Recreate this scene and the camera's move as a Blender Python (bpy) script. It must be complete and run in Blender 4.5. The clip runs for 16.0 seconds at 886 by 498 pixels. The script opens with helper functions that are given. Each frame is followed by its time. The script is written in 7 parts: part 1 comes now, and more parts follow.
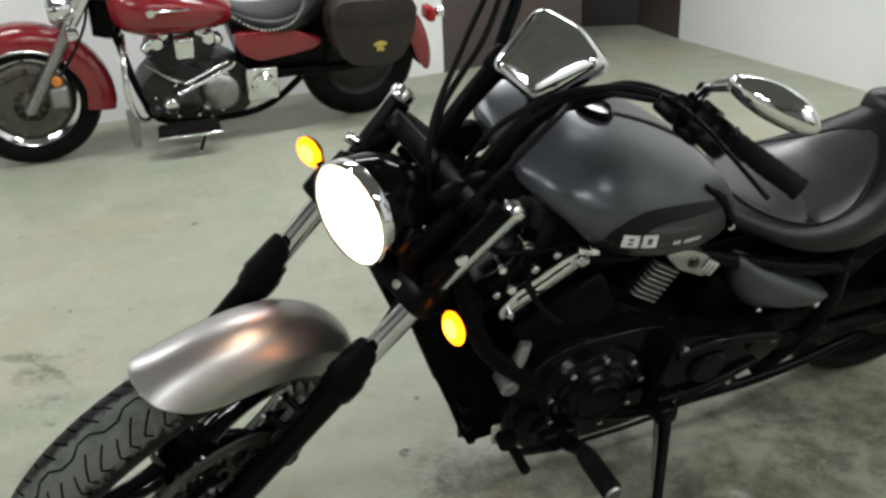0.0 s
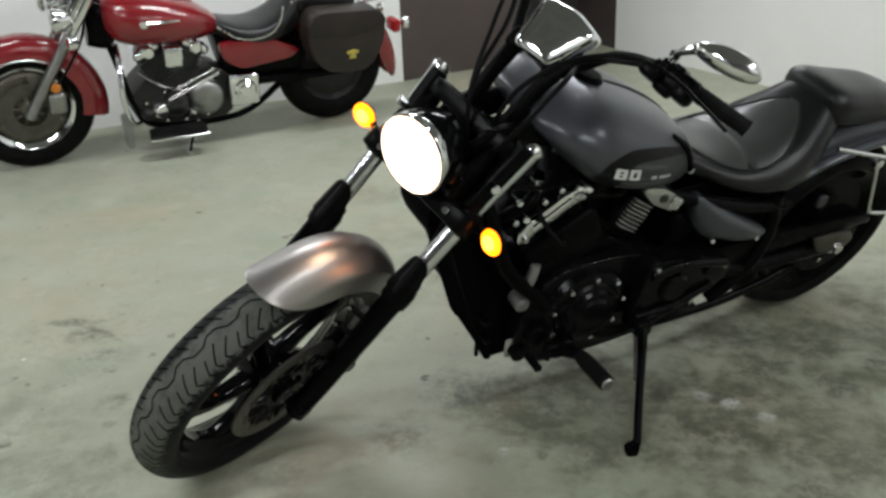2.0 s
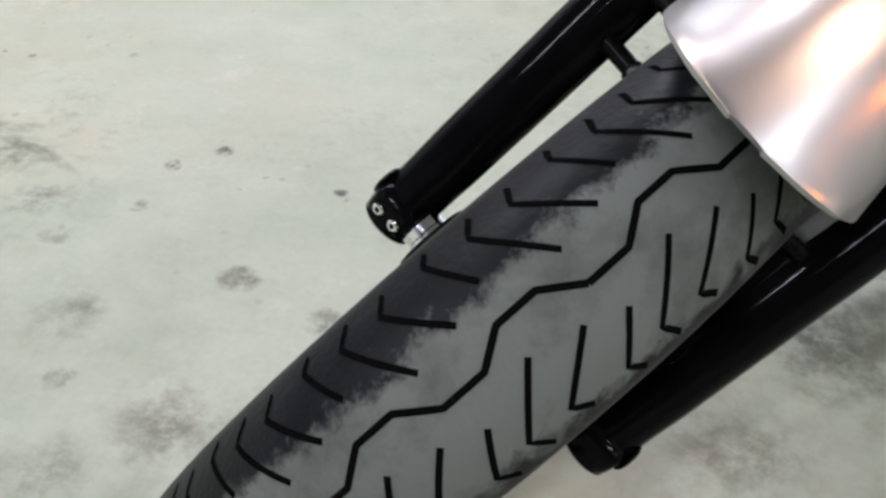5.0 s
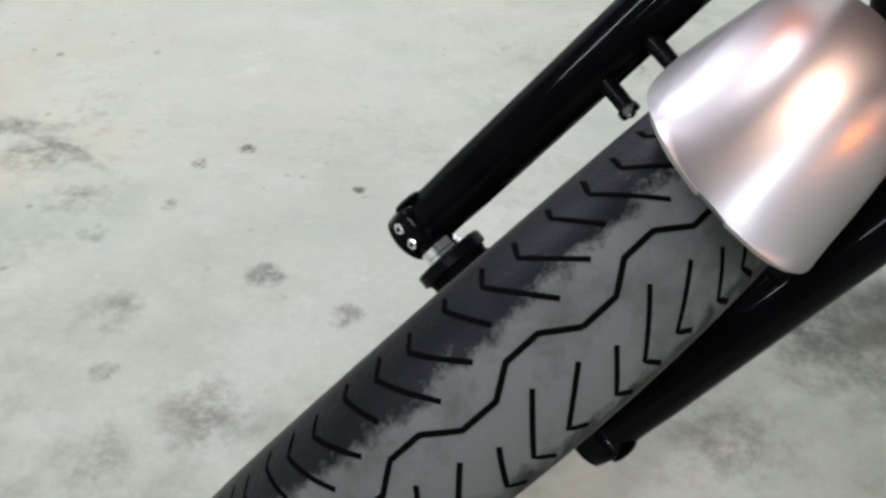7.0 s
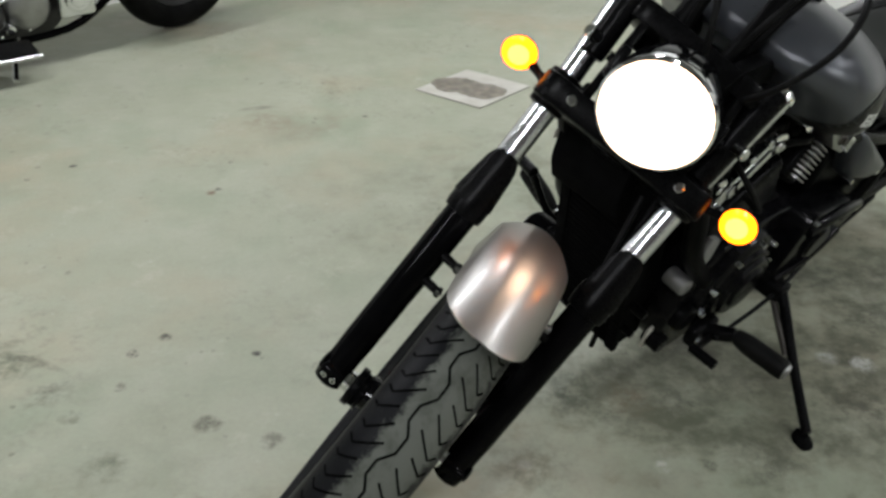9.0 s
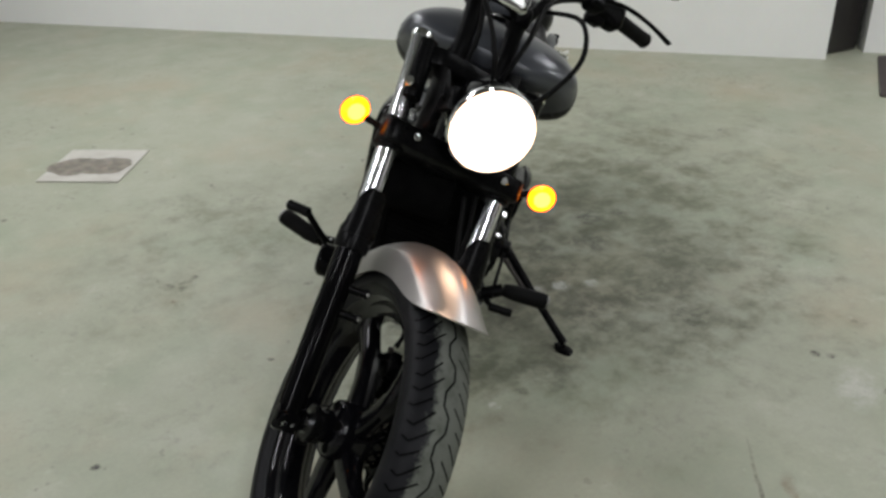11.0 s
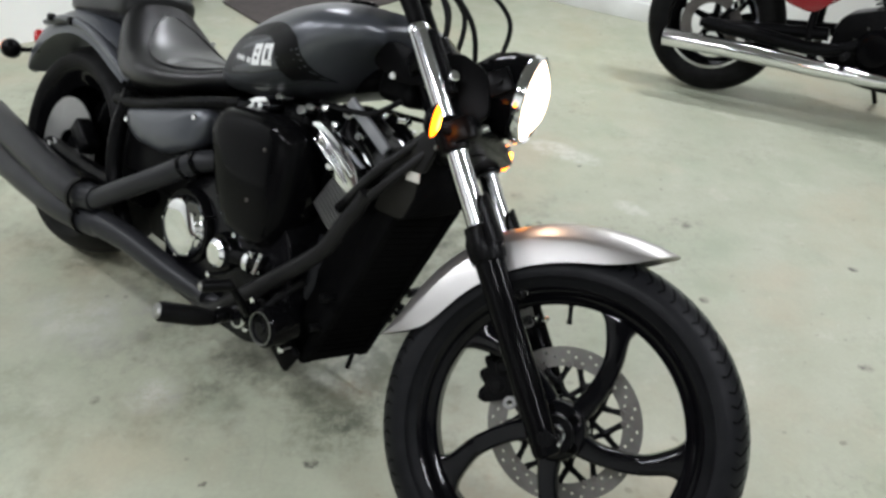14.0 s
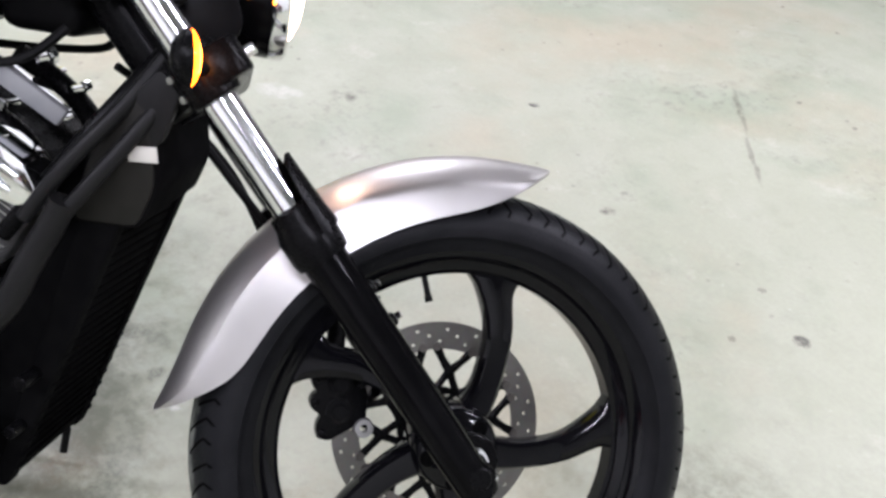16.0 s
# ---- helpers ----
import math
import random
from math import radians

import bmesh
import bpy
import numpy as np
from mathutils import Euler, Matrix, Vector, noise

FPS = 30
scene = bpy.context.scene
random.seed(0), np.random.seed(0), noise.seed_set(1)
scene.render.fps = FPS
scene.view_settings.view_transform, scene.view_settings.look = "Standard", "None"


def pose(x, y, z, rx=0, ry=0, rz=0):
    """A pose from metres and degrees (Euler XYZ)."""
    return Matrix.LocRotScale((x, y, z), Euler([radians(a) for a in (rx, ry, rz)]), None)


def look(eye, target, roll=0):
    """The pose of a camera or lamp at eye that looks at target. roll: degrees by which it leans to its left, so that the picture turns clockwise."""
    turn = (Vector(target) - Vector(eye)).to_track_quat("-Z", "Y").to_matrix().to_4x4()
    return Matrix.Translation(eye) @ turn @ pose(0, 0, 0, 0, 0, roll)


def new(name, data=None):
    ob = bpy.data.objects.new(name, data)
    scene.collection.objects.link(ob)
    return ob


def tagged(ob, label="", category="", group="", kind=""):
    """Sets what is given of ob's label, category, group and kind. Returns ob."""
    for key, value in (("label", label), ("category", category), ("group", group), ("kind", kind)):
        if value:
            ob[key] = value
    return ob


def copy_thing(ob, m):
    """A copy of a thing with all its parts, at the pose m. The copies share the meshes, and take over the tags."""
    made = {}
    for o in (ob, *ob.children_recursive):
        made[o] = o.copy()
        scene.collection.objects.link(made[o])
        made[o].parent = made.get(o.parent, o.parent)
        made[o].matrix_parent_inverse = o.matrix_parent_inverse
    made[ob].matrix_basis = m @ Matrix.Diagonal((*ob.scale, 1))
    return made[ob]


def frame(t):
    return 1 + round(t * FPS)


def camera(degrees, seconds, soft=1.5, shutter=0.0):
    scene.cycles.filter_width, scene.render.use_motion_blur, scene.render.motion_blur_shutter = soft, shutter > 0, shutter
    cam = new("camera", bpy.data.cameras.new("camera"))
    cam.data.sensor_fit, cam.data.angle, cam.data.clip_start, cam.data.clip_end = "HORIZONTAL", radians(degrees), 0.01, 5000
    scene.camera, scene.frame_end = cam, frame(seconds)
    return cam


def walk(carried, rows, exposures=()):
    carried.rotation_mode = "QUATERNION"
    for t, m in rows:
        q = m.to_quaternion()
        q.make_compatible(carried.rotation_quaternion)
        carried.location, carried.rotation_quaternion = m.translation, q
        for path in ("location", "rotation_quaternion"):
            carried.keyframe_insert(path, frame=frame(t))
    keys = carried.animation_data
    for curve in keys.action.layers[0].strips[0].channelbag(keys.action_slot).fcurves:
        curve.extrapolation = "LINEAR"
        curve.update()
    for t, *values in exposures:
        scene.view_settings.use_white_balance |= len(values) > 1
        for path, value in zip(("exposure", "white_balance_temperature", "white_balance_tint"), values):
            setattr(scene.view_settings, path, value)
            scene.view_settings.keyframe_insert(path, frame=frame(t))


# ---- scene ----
cam = camera(52.3, 16.0, soft=2.9)
PATH = [
    (0, (0.938, 0.375, 1.334), (0.331, 2.1, 0.524), -2.6),
    (0.5, (0.973, 0.176, 1.341), (0.433, 1.942, 0.574), -3.1),
    (1, (0.995, 0.033, 1.351), (0.514, 1.824, 0.601), -3.1),
    (1.5, (1.0, -0.097, 1.351), (0.527, 1.695, 0.6), -3.4),
    (2, (0.868, -0.137, 1.348), (0.402, 1.648, 0.577), -2.3),
    (2.5, (0.634, -0.092, 1.329), (0.209, 1.687, 0.52), -3.7),
    (3, (0.469, 0.023, 1.279), (0.076, 1.776, 0.4), -3.2),
    (3.5, (0.307, 0.306, 1.196), (-0.037, 2.018, 0.22), -2.7),
    (4, (0.15, 0.621, 1.018), (-0.112, 2.287, -0.057), 0.9),
    (4.2, (0.095, 0.778, 0.940), (-0.181, 2.413, -0.178), 1.7),
    (4.5, (0.054, 0.928, 0.83), (-0.215, 2.54, -0.323), 2.8),
    (4.7, (0.044, 0.97, 0.782), (-0.248, 2.573, -0.379), 2.8),
    (6.8, (0.03, 0.955, 0.837), (-0.278, 2.482, -0.417), 2.2),
    (7, (0.04, 0.93, 0.867), (-0.271, 2.474, -0.366), 1.9),
    (7.5, (0.124, 0.823, 0.982), (-0.191, 2.412, -0.192), -0.1),
    (8, (0.201, 0.738, 1.097), (-0.101, 2.385, 0.003), -0.7),
    (8.5, (0.171, 0.596, 1.207), (0.07, 2.303, 0.169), 1.0),
    (9, (0.005, 0.383, 1.281), (0.088, 2.119, 0.29), 0.6),
    (9.5, (-0.12, 0.216, 1.31), (0.036, 1.971, 0.365), -0.3),
    (10, (-0.298, 0.146, 1.369), (0.106, 1.882, 0.462), 1.1),
    (10.2, (-0.382, 0.155, 1.386), (0.197, 1.841, 0.479), 0.3),
    (12.3, (-1.145, 1.037, 1.434), (0.419, 1.866, 0.503), 2.9),
    (12.5, (-1.188, 1.151, 1.44), (0.432, 1.864, 0.509), 3.2),
    (13, (-1.265, 1.41, 1.44), (0.444, 1.853, 0.5), 1.6),
    (13.5, (-1.357, 1.677, 1.446), (0.384, 1.766, 0.467), 0.7),
    (14, (-1.314, 1.921, 1.434), (0.417, 1.739, 0.448), 2.3),
    (14.5, (-1.203, 2.106, 1.411), (0.468, 1.715, 0.385), 3.6),
    (15, (-1.05, 2.234, 1.384), (0.468, 1.488, 0.317), 5.9),
    (15.5, (-0.862, 2.258, 1.337), (0.418, 1.196, 0.226), 5.5),
    (15.7, (-0.765, 2.219, 1.308), (0.456, 1.122, 0.166), 5.4),
    (16, (-0.611, 2.136, 1.26), (0.576, 1.071, 0.053), 6.0),
]
EXPOSURES = [
    (0, 0.0, 6500, 10.5), (0.5, -0.05, 6500, 10.5), (1.5, 0.0, 6450, 10), (2, -0.2, 6450, 10), (2.5, -0.25, 6500, 10), (3, -0.2, 6480, 9), (3.5, -0.12, 6430, 7.5), (4, 0.2, 6350, 12),
    (4.5, 0.5, 6200, 18.5), (7, 0.5, 5950, 21), (7.5, 0.66, 6020, 22), (8, 0.18, 6250, 17), (8.5, -0.3, 6450, 9.5), (9, -0.15, 6450, 11.5), (9.5, -0.15, 6500, 12.5), (10, -0.28, 6500, 13),
    (12.5, -0.2, 6550, 12), (13, -0.08, 6550, 16.5), (13.5, 0.05, 6450, 12.5), (14, 0.35, 6300, 13), (14.5, 0.45, 6300, 17), (15, 0.58, 6150, 19), (15.5, 0.7, 6120, 22), (16, 0.78, 6100, 24)]
walk(cam, [(t, look(eye, target, roll)) for t, eye, target, roll in PATH], EXPOSURES)

# ---- world, lamps, exposure ----
world = bpy.data.worlds.new("world")
world.use_nodes = True
scene.world = world
bg = world.node_tree.nodes["Background"]
bg.inputs[0].default_value = (0.75, 0.8, 0.85, 1)
bg.inputs[1].default_value = 0.08
scene.view_settings.exposure = 0.0
TUBE_STRENGTH = 6.0        # ceiling tubes
LAMP_POWER, LAMP_COLOUR = 39.0, (0.98, 1.0, 1.03)
HEAD_STRENGTH = 9.0      # headlamp lens
SIGNAL_STRENGTH = 9.0     # amber signals


# ---- mesh helpers ----
def finish(bm, angle=38):
    bmesh.ops.recalc_face_normals(bm, faces=bm.faces)
    me = bpy.data.meshes.new("mesh")
    bm.to_mesh(me)
    bm.free()
    for p in me.polygons:
        p.use_smooth = True
    me.set_sharp_from_angle(angle=radians(angle))
    return me


def part(name, bm, material, parent=None, label="", m=None, angle=38, kind=""):
    """Links a bmesh as one mesh object under a thing or a part."""
    if m is not None:
        bm.transform(m)
    me = finish(bm, angle)
    me.materials.append(material)
    ob = new(name, me)
    if parent is not None:
        ob.parent = parent
    return tagged(ob, label, kind=kind)


def thing(name, m, label, category, group="", kind=""):
    ob = new(name)
    ob.empty_display_size = 0.2
    ob.matrix_basis = m
    return tagged(ob, label, category, group, kind)


def V(*a):
    return Vector(a)


def add(bm, other):
    """Joins a second bmesh into the first."""
    me = bpy.data.meshes.new("t")
    other.to_mesh(me)
    other.free()
    bm.from_mesh(me)
    bpy.data.meshes.remove(me)
    return bm


def joined(*bms):
    bm = bms[0]
    for o in bms[1:]:
        add(bm, o)
    return bm


def frame_of(axis, ref=None):
    z = Vector(axis).normalized()
    x = Vector(ref) if ref is not None else (V(0, 0, 1) if abs(z.z) < 0.9 else V(1, 0, 0))
    x = (x - x.dot(z) * z).normalized()
    y = z.cross(x)
    return Matrix((x, y, z)).transposed().to_4x4()


def rings(loops, close_u=True, cap=True):
    """Bridges loops of equally many points; close_u: each loop is a ring."""
    bm = bmesh.new()
    rows = [[bm.verts.new(p) for p in lp] for lp in loops]
    n = len(rows[0])
    for a, b in zip(rows, rows[1:]):
        for i in range(n if close_u else n - 1):
            j = (i + 1) % n
            bm.faces.new((a[i], a[j], b[j], b[i]))
    if cap and close_u:
        bm.faces.new(list(reversed(rows[0])))
        bm.faces.new(rows[-1])
    return bm


def spline(pts, steps=6):
    """Points along a smooth curve through pts."""
    pts = [Vector(p) for p in pts]
    out = []
    for i in range(len(pts) - 1):
        p0, p1, p2, p3 = pts[max(i - 1, 0)], pts[i], pts[i + 1], pts[min(i + 2, len(pts) - 1)]
        for k in range(steps):
            t = k / steps
            out.append(0.5 * ((2 * p1) + (p2 - p0) * t + (2 * p0 - 5 * p1 + 4 * p2 - p3) * t * t + (3 * p1 - p0 - 3 * p2 + p3) * t ** 3))
    out.append(pts[-1])
    return out


def tube(pts, r, n=12, steps=6, flat=1.0):
    """A round bar along a smooth curve; r: one radius or one for each given point; flat squeezes it in one direction."""
    cv = spline(pts, steps) if steps > 1 else [Vector(p) for p in pts]
    rr = [r] * len(pts) if isinstance(r, (int, float)) else list(r)
    up = None
    loops = []
    for i, p in enumerate(cv):
        d = (cv[min(i + 1, len(cv) - 1)] - cv[max(i - 1, 0)]).normalized()
        if up is None:
            up = V(0, 0, 1) if abs(d.z) < 0.9 else V(1, 0, 0)
        up = (up - up.dot(d) * d).normalized()
        side = d.cross(up)
        f = i / max(len(cv) - 1, 1) * (len(pts) - 1)
        k = min(int(f), len(pts) - 2)
        rad = rr[k] + (rr[k + 1] - rr[k]) * (f - k)
        loops.append([p + rad * (math.cos(a) * side + flat * math.sin(a) * up) for a in [2 * math.pi * q / n for q in range(n)]])
    return rings(loops)


def rod(a, b, r, r2=None, n=18, bev=0.0):
    a, b = Vector(a), Vector(b)
    r2 = r if r2 is None else r2
    m = frame_of(b - a)
    L = (b - a).length
    prof = [(r, 0), (r2, L)] if not bev else [(r - bev, 0), (r, bev), (r2, L - bev), (r2 - bev, L)]
    bm = rings([[V(q * math.cos(t), q * math.sin(t), h) for t in [2 * math.pi * k / n for k in range(n)]] for q, h in prof])
    bm.transform(Matrix.Translation(a) @ m)
    return bm


def lathe(profile, origin, axis, n=48, ref=None, closed=True):
    """Turns (radius, height) points about an axis; closed joins the last to the first."""
    prof = list(profile) + ([profile[0]] if closed else [])
    bm = rings([[V(q * math.cos(t), q * math.sin(t), h) for t in [2 * math.pi * k / n for k in range(n)]] for q, h in prof], cap=False)
    bmesh.ops.remove_doubles(bm, verts=bm.verts, dist=1e-5)
    bm.transform(Matrix.Translation(Vector(origin)) @ frame_of(axis, ref))
    return bm


def bevelled(bm, w, seg=2):
    if w:
        bmesh.ops.bevel(bm, geom=bm.edges[:], offset=w, segments=seg, affect="EDGES", profile=0.5, clamp_overlap=True)
    return bm


def block(center, size, bev=0.004, rot=None, seg=2):
    bm = bmesh.new()
    bmesh.ops.create_cube(bm, size=1)
    bm.transform(Matrix.Diagonal((*size, 1)))
    bevelled(bm, bev, seg)
    if rot is not None:
        bm.transform(rot)
    bm.transform(Matrix.Translation(Vector(center)))
    return bm


def prism(poly, a, b, bev=0.006, plane="xz", seg=2):
    """A flat polygon in the xz (or xy, yz) plane, drawn out from a to b along the third axis."""
    bm = bmesh.new()
    put = {"xz": lambda p, h: V(p[0], h, p[1]), "xy": lambda p, h: V(p[0], p[1], h), "yz": lambda p, h: V(h, p[0], p[1])}[plane]
    lo = [bm.verts.new(put(p, a)) for p in poly]
    hi = [bm.verts.new(put(p, b)) for p in poly]
    bm.faces.new(lo)
    bm.faces.new(list(reversed(hi)))
    for i in range(len(poly)):
        j = (i + 1) % len(poly)
        bm.faces.new((lo[j], lo[i], hi[i], hi[j]))
    bmesh.ops.recalc_face_normals(bm, faces=bm.faces)
    return bevelled(bm, bev, seg)


def rounded(poly, r=0.02, n=4):
    """A polygon with its corners rounded."""
    out = []
    m = len(poly)
    for i in range(m):
        p, a, b = Vector(poly[i]), Vector(poly[i - 1]), Vector(poly[(i + 1) % m])
        da, db = (a - p), (b - p)
        q = min(r, da.length * 0.45, db.length * 0.45)
        s, e = p + da.normalized() * q, p + db.normalized() * q
        for k in range(n + 1):
            t = k / n
            out.append(tuple((1 - t) ** 2 * s + 2 * t * (1 - t) * p + t * t * e))
    return out


def body(sections, n=32, power=2.4):
    """A closed bulging body along x: sections of (x, half width, z low, z high, height of the widest line 0..1)."""
    loops = []
    for x, hw, lo, hi, wide in sections:
        zm = lo + (hi - lo) * wide
        ring = []
        for k in range(n):
            t = 2 * math.pi * k / n
            c, s = math.cos(t), math.sin(t)
            y = hw * math.copysign(abs(c) ** (2 / power), c)
            h = (hi - zm) if s > 0 else (zm - lo)
            ring.append(V(x, y, zm + h * math.copysign(abs(s) ** (2 / power), s)))
        loops.append(ring)
    return rings(loops)


def resample(sections, steps=4):
    """Smoothly more sections between the given ones."""
    k = len(sections[0])
    a = [list(s) for s in sections]
    out = []
    for i in range(len(a) - 1):
        p0, p1, p2, p3 = a[max(i - 1, 0)], a[i], a[i + 1], a[min(i + 2, len(a) - 1)]
        for j in range(steps):
            t = j / steps
            out.append([0.5 * (2 * p1[q] + (p2[q] - p0[q]) * t + (2 * p0[q] - 5 * p1[q] + 4 * p2[q] - p3[q]) * t * t + (3 * p1[q] - p0[q] - 3 * p2[q] + p3[q]) * t ** 3) for q in range(k)])
    out.append(a[-1])
    return out


# ---- materials ----
def mat(name, base, rough=0.5, metal=0.0, second=None, scale=8.0, detail=0.5, bump=0.0, bump_scale=60.0, rough_var=0.1, coat=0.0, stretch=None, fine=0.0, spec=0.5):
    """A surface whose colour wavers between base and second at one scale and is broken up by a finer grain."""
    m = bpy.data.materials.new(name)
    m.use_nodes = True
    nt = m.node_tree
    N, L = nt.nodes, nt.links
    p = N["Principled BSDF"]
    tc = N.new("ShaderNodeTexCoord")
    co = tc.outputs["Object"]
    if stretch:
        mp = N.new("ShaderNodeMapping")
        mp.inputs["Scale"].default_value = stretch
        L.new(co, mp.inputs[0])
        co = mp.outputs[0]
    big = N.new("ShaderNodeTexNoise")
    big.inputs["Scale"].default_value = scale
    big.inputs["Detail"].default_value = 5
    big.inputs["Roughness"].default_value = detail
    L.new(co, big.inputs["Vector"])
    second = second or tuple(c * 0.75 for c in base)
    mix = N.new("ShaderNodeMix")
    mix.data_type = "RGBA"
    mix.inputs["A"].default_value = (*base, 1)
    mix.inputs["B"].default_value = (*second, 1)
    ramp = N.new("ShaderNodeMapRange")
    ramp.inputs[1].default_value, ramp.inputs[2].default_value = 0.35, 0.7
    L.new(big.outputs[0], ramp.inputs[0])
    L.new(ramp.outputs[0], mix.inputs["Factor"])
    col = mix.outputs["Result"]
    grain = N.new("ShaderNodeTexNoise")
    grain.inputs["Scale"].default_value = bump_scale
    grain.inputs["Detail"].default_value = 4
    L.new(co, grain.inputs["Vector"])
    if fine:
        mf = N.new("ShaderNodeMix")
        mf.data_type, mf.blend_type = "RGBA", "MULTIPLY"
        mf.inputs["Factor"].default_value = fine
        L.new(col, mf.inputs["A"])
        L.new(grain.outputs["Color"], mf.inputs["B"])
        col = mf.outputs["Result"]
    L.new(col, p.inputs["Base Color"])
    p.inputs["Metallic"].default_value = metal
    p.inputs["Specular IOR Level"].default_value = spec
    rr = N.new("ShaderNodeMapRange")
    rr.inputs[3].default_value, rr.inputs[4].default_value = max(rough - rough_var, 0.02), min(rough + rough_var, 1)
    L.new(grain.outputs[0], rr.inputs[0])
    L.new(rr.outputs[0], p.inputs["Roughness"])
    if coat:
        p.inputs["Coat Weight"].default_value, p.inputs["Coat Roughness"].default_value = coat, 0.06
    if bump:
        b = N.new("ShaderNodeBump")
        b.inputs["Strength"].default_value, b.inputs["Distance"].default_value = bump, 0.002
        L.new(grain.outputs[0], b.inputs["Height"])
        L.new(b.outputs[0], p.inputs["Normal"])
    return m


def glow(name, colour, strength):
    m = bpy.data.materials.new(name)
    m.use_nodes = True
    p = m.node_tree.nodes["Principled BSDF"]
    p.inputs["Base Color"].default_value = (*colour, 1)
    p.inputs["Emission Color"].default_value = (*colour, 1)
    p.inputs["Emission Strength"].default_value = strength
    p.inputs["Roughness"].default_value = 0.15
    return m


GLOSS_BLACK = mat("gloss_black", (0.0018, 0.0018, 0.002), 0.08, 0, (0.003, 0.003, 0.0033), 20, rough_var=0.04, spec=0.05)
WHEEL_BLACK = mat("gloss_wheel_black", (0.0018, 0.0018, 0.0024), 0.08, 0, (0.003, 0.003, 0.0036), 20, rough_var=0.04, spec=0.17)
SATIN_BLACK = mat("satin_black", (0.0018, 0.0018, 0.002), 0.28, 0, (0.0036, 0.0036, 0.0038), 25, bump=0.1, bump_scale=300, spec=0.06)
MATT_BLACK = mat("matt_black", (0.002, 0.002, 0.0022), 0.36, 0, (0.004, 0.004, 0.004), 18, bump=0.15, bump_scale=250, spec=0.04)
ENGINE_BLACK = mat("engine_enamel_black", (0.0022, 0.0022, 0.0026), 0.17, 0, (0.004, 0.004, 0.0045), 25, bump=0.1, bump_scale=300, spec=0.1)
EXHAUST_BLACK = mat("exhaust_black", (0.0115, 0.012, 0.0135), 0.4, 0, (0.017, 0.0176, 0.0195), 15, bump=0.15, bump_scale=260, spec=0.2)
TANK_GREY = mat("satin_grey_paint", (0.058, 0.063, 0.072), 0.3, 0.35, (0.07, 0.075, 0.084), 9, rough_var=0.03, fine=0.03, bump_scale=500, spec=0.6)
PANEL_GREY = mat("dark_panel_grey", (0.05, 0.051, 0.055), 0.42, 0.7, (0.06, 0.061, 0.066), 20)
DECAL_BLACK = mat("decal_black", (0.004, 0.004, 0.0045), 0.42, 0, spec=0.15)
DECAL_WHITE = mat("decal_white", (0.72, 0.73, 0.72), 0.4, 0, (0.6, 0.61, 0.6), 60)
LEATHER = mat("seat_leather", (0.0055, 0.0057, 0.006), 0.3, 0, (0.008, 0.0082, 0.0085), 14, bump=0.25, bump_scale=420, rough_var=0.08, spec=0.32)
LEATHER_PANEL = mat("seat_panel", (0.022, 0.024, 0.022), 0.33, 0, (0.03, 0.032, 0.03), 14, bump=0.12, bump_scale=380, rough_var=0.06, spec=0.6)
CHROME = mat("chrome", (0.82, 0.83, 0.84), 0.07, 1, (0.75, 0.76, 0.77), 12, rough_var=0.05)
FORK_CHROME = mat("fork_chrome", (0.72, 0.73, 0.75), 0.12, 1, (0.66, 0.67, 0.69), 12, rough_var=0.05)
BRUSHED = mat("brushed_fender_metal", (0.38, 0.37, 0.355), 0.38, 0.9, (0.33, 0.322, 0.308), 6, rough_var=0.0, coat=0.35)
BRUSHED.node_tree.nodes["Principled BSDF"].inputs["Coat Roughness"].default_value = 0.17
CAST = mat("cast_alloy", (0.36, 0.36, 0.35), 0.42, 1, (0.27, 0.27, 0.26), 14, bump=0.15, bump_scale=200)
DULL_ALLOY = mat("dull_alloy", (0.3, 0.3, 0.29), 0.5, 0.7, (0.2, 0.2, 0.195), 10, bump=0.2, bump_scale=180)
DISC = mat("worn_disc_steel", (0.17, 0.165, 0.15), 0.45, 0.9, (0.12, 0.115, 0.105), 16, rough_var=0.12, fine=0.2, bump_scale=120)
STEEL = mat("disc_steel", (0.14, 0.13, 0.12), 0.4, 1, (0.1, 0.092, 0.085), 20, rough_var=0.12)
RUBBER = mat("rubber", (0.004, 0.004, 0.004), 0.5, 0, (0.008, 0.008, 0.0078), 20, bump=0.2, bump_scale=220, spec=0.06)
GROOVE = mat("tread_groove_rubber", (0.002, 0.002, 0.002), 0.9, spec=0.02)
DARK_PLASTIC = mat("dark_grey_plastic", (0.007, 0.007, 0.007), 0.42, 0, (0.01, 0.01, 0.01), 24, bump=0.1, bump_scale=260, spec=0.12)
RED_PAINT = mat("red_paint", (0.22, 0.008, 0.012), 0.22, 0, (0.17, 0.007, 0.011), 10, coat=0.7, rough_var=0.05)
HEAD_LENS = glow("headlamp_lens", (1.0, 0.66, 0.45), HEAD_STRENGTH)
AMBER = glow("amber_lens", (1.0, 0.16, 0.0015), SIGNAL_STRENGTH)
AMBER_CORE = glow("amber_bulb_glow", (1.0, 0.32, 0.015), SIGNAL_STRENGTH * 2.2)
AMBER_DIM = mat("amber_reflector", (0.6, 0.2, 0.02), 0.25, 0, (0.5, 0.16, 0.02), 40)
RED_LENS = mat("red_lens", (0.35, 0.01, 0.01), 0.15, 0, (0.28, 0.01, 0.01), 30)
PAPER = mat("paper", (0.5, 0.49, 0.44), 0.8, 0, (0.42, 0.4, 0.35), 12, bump=0.1)
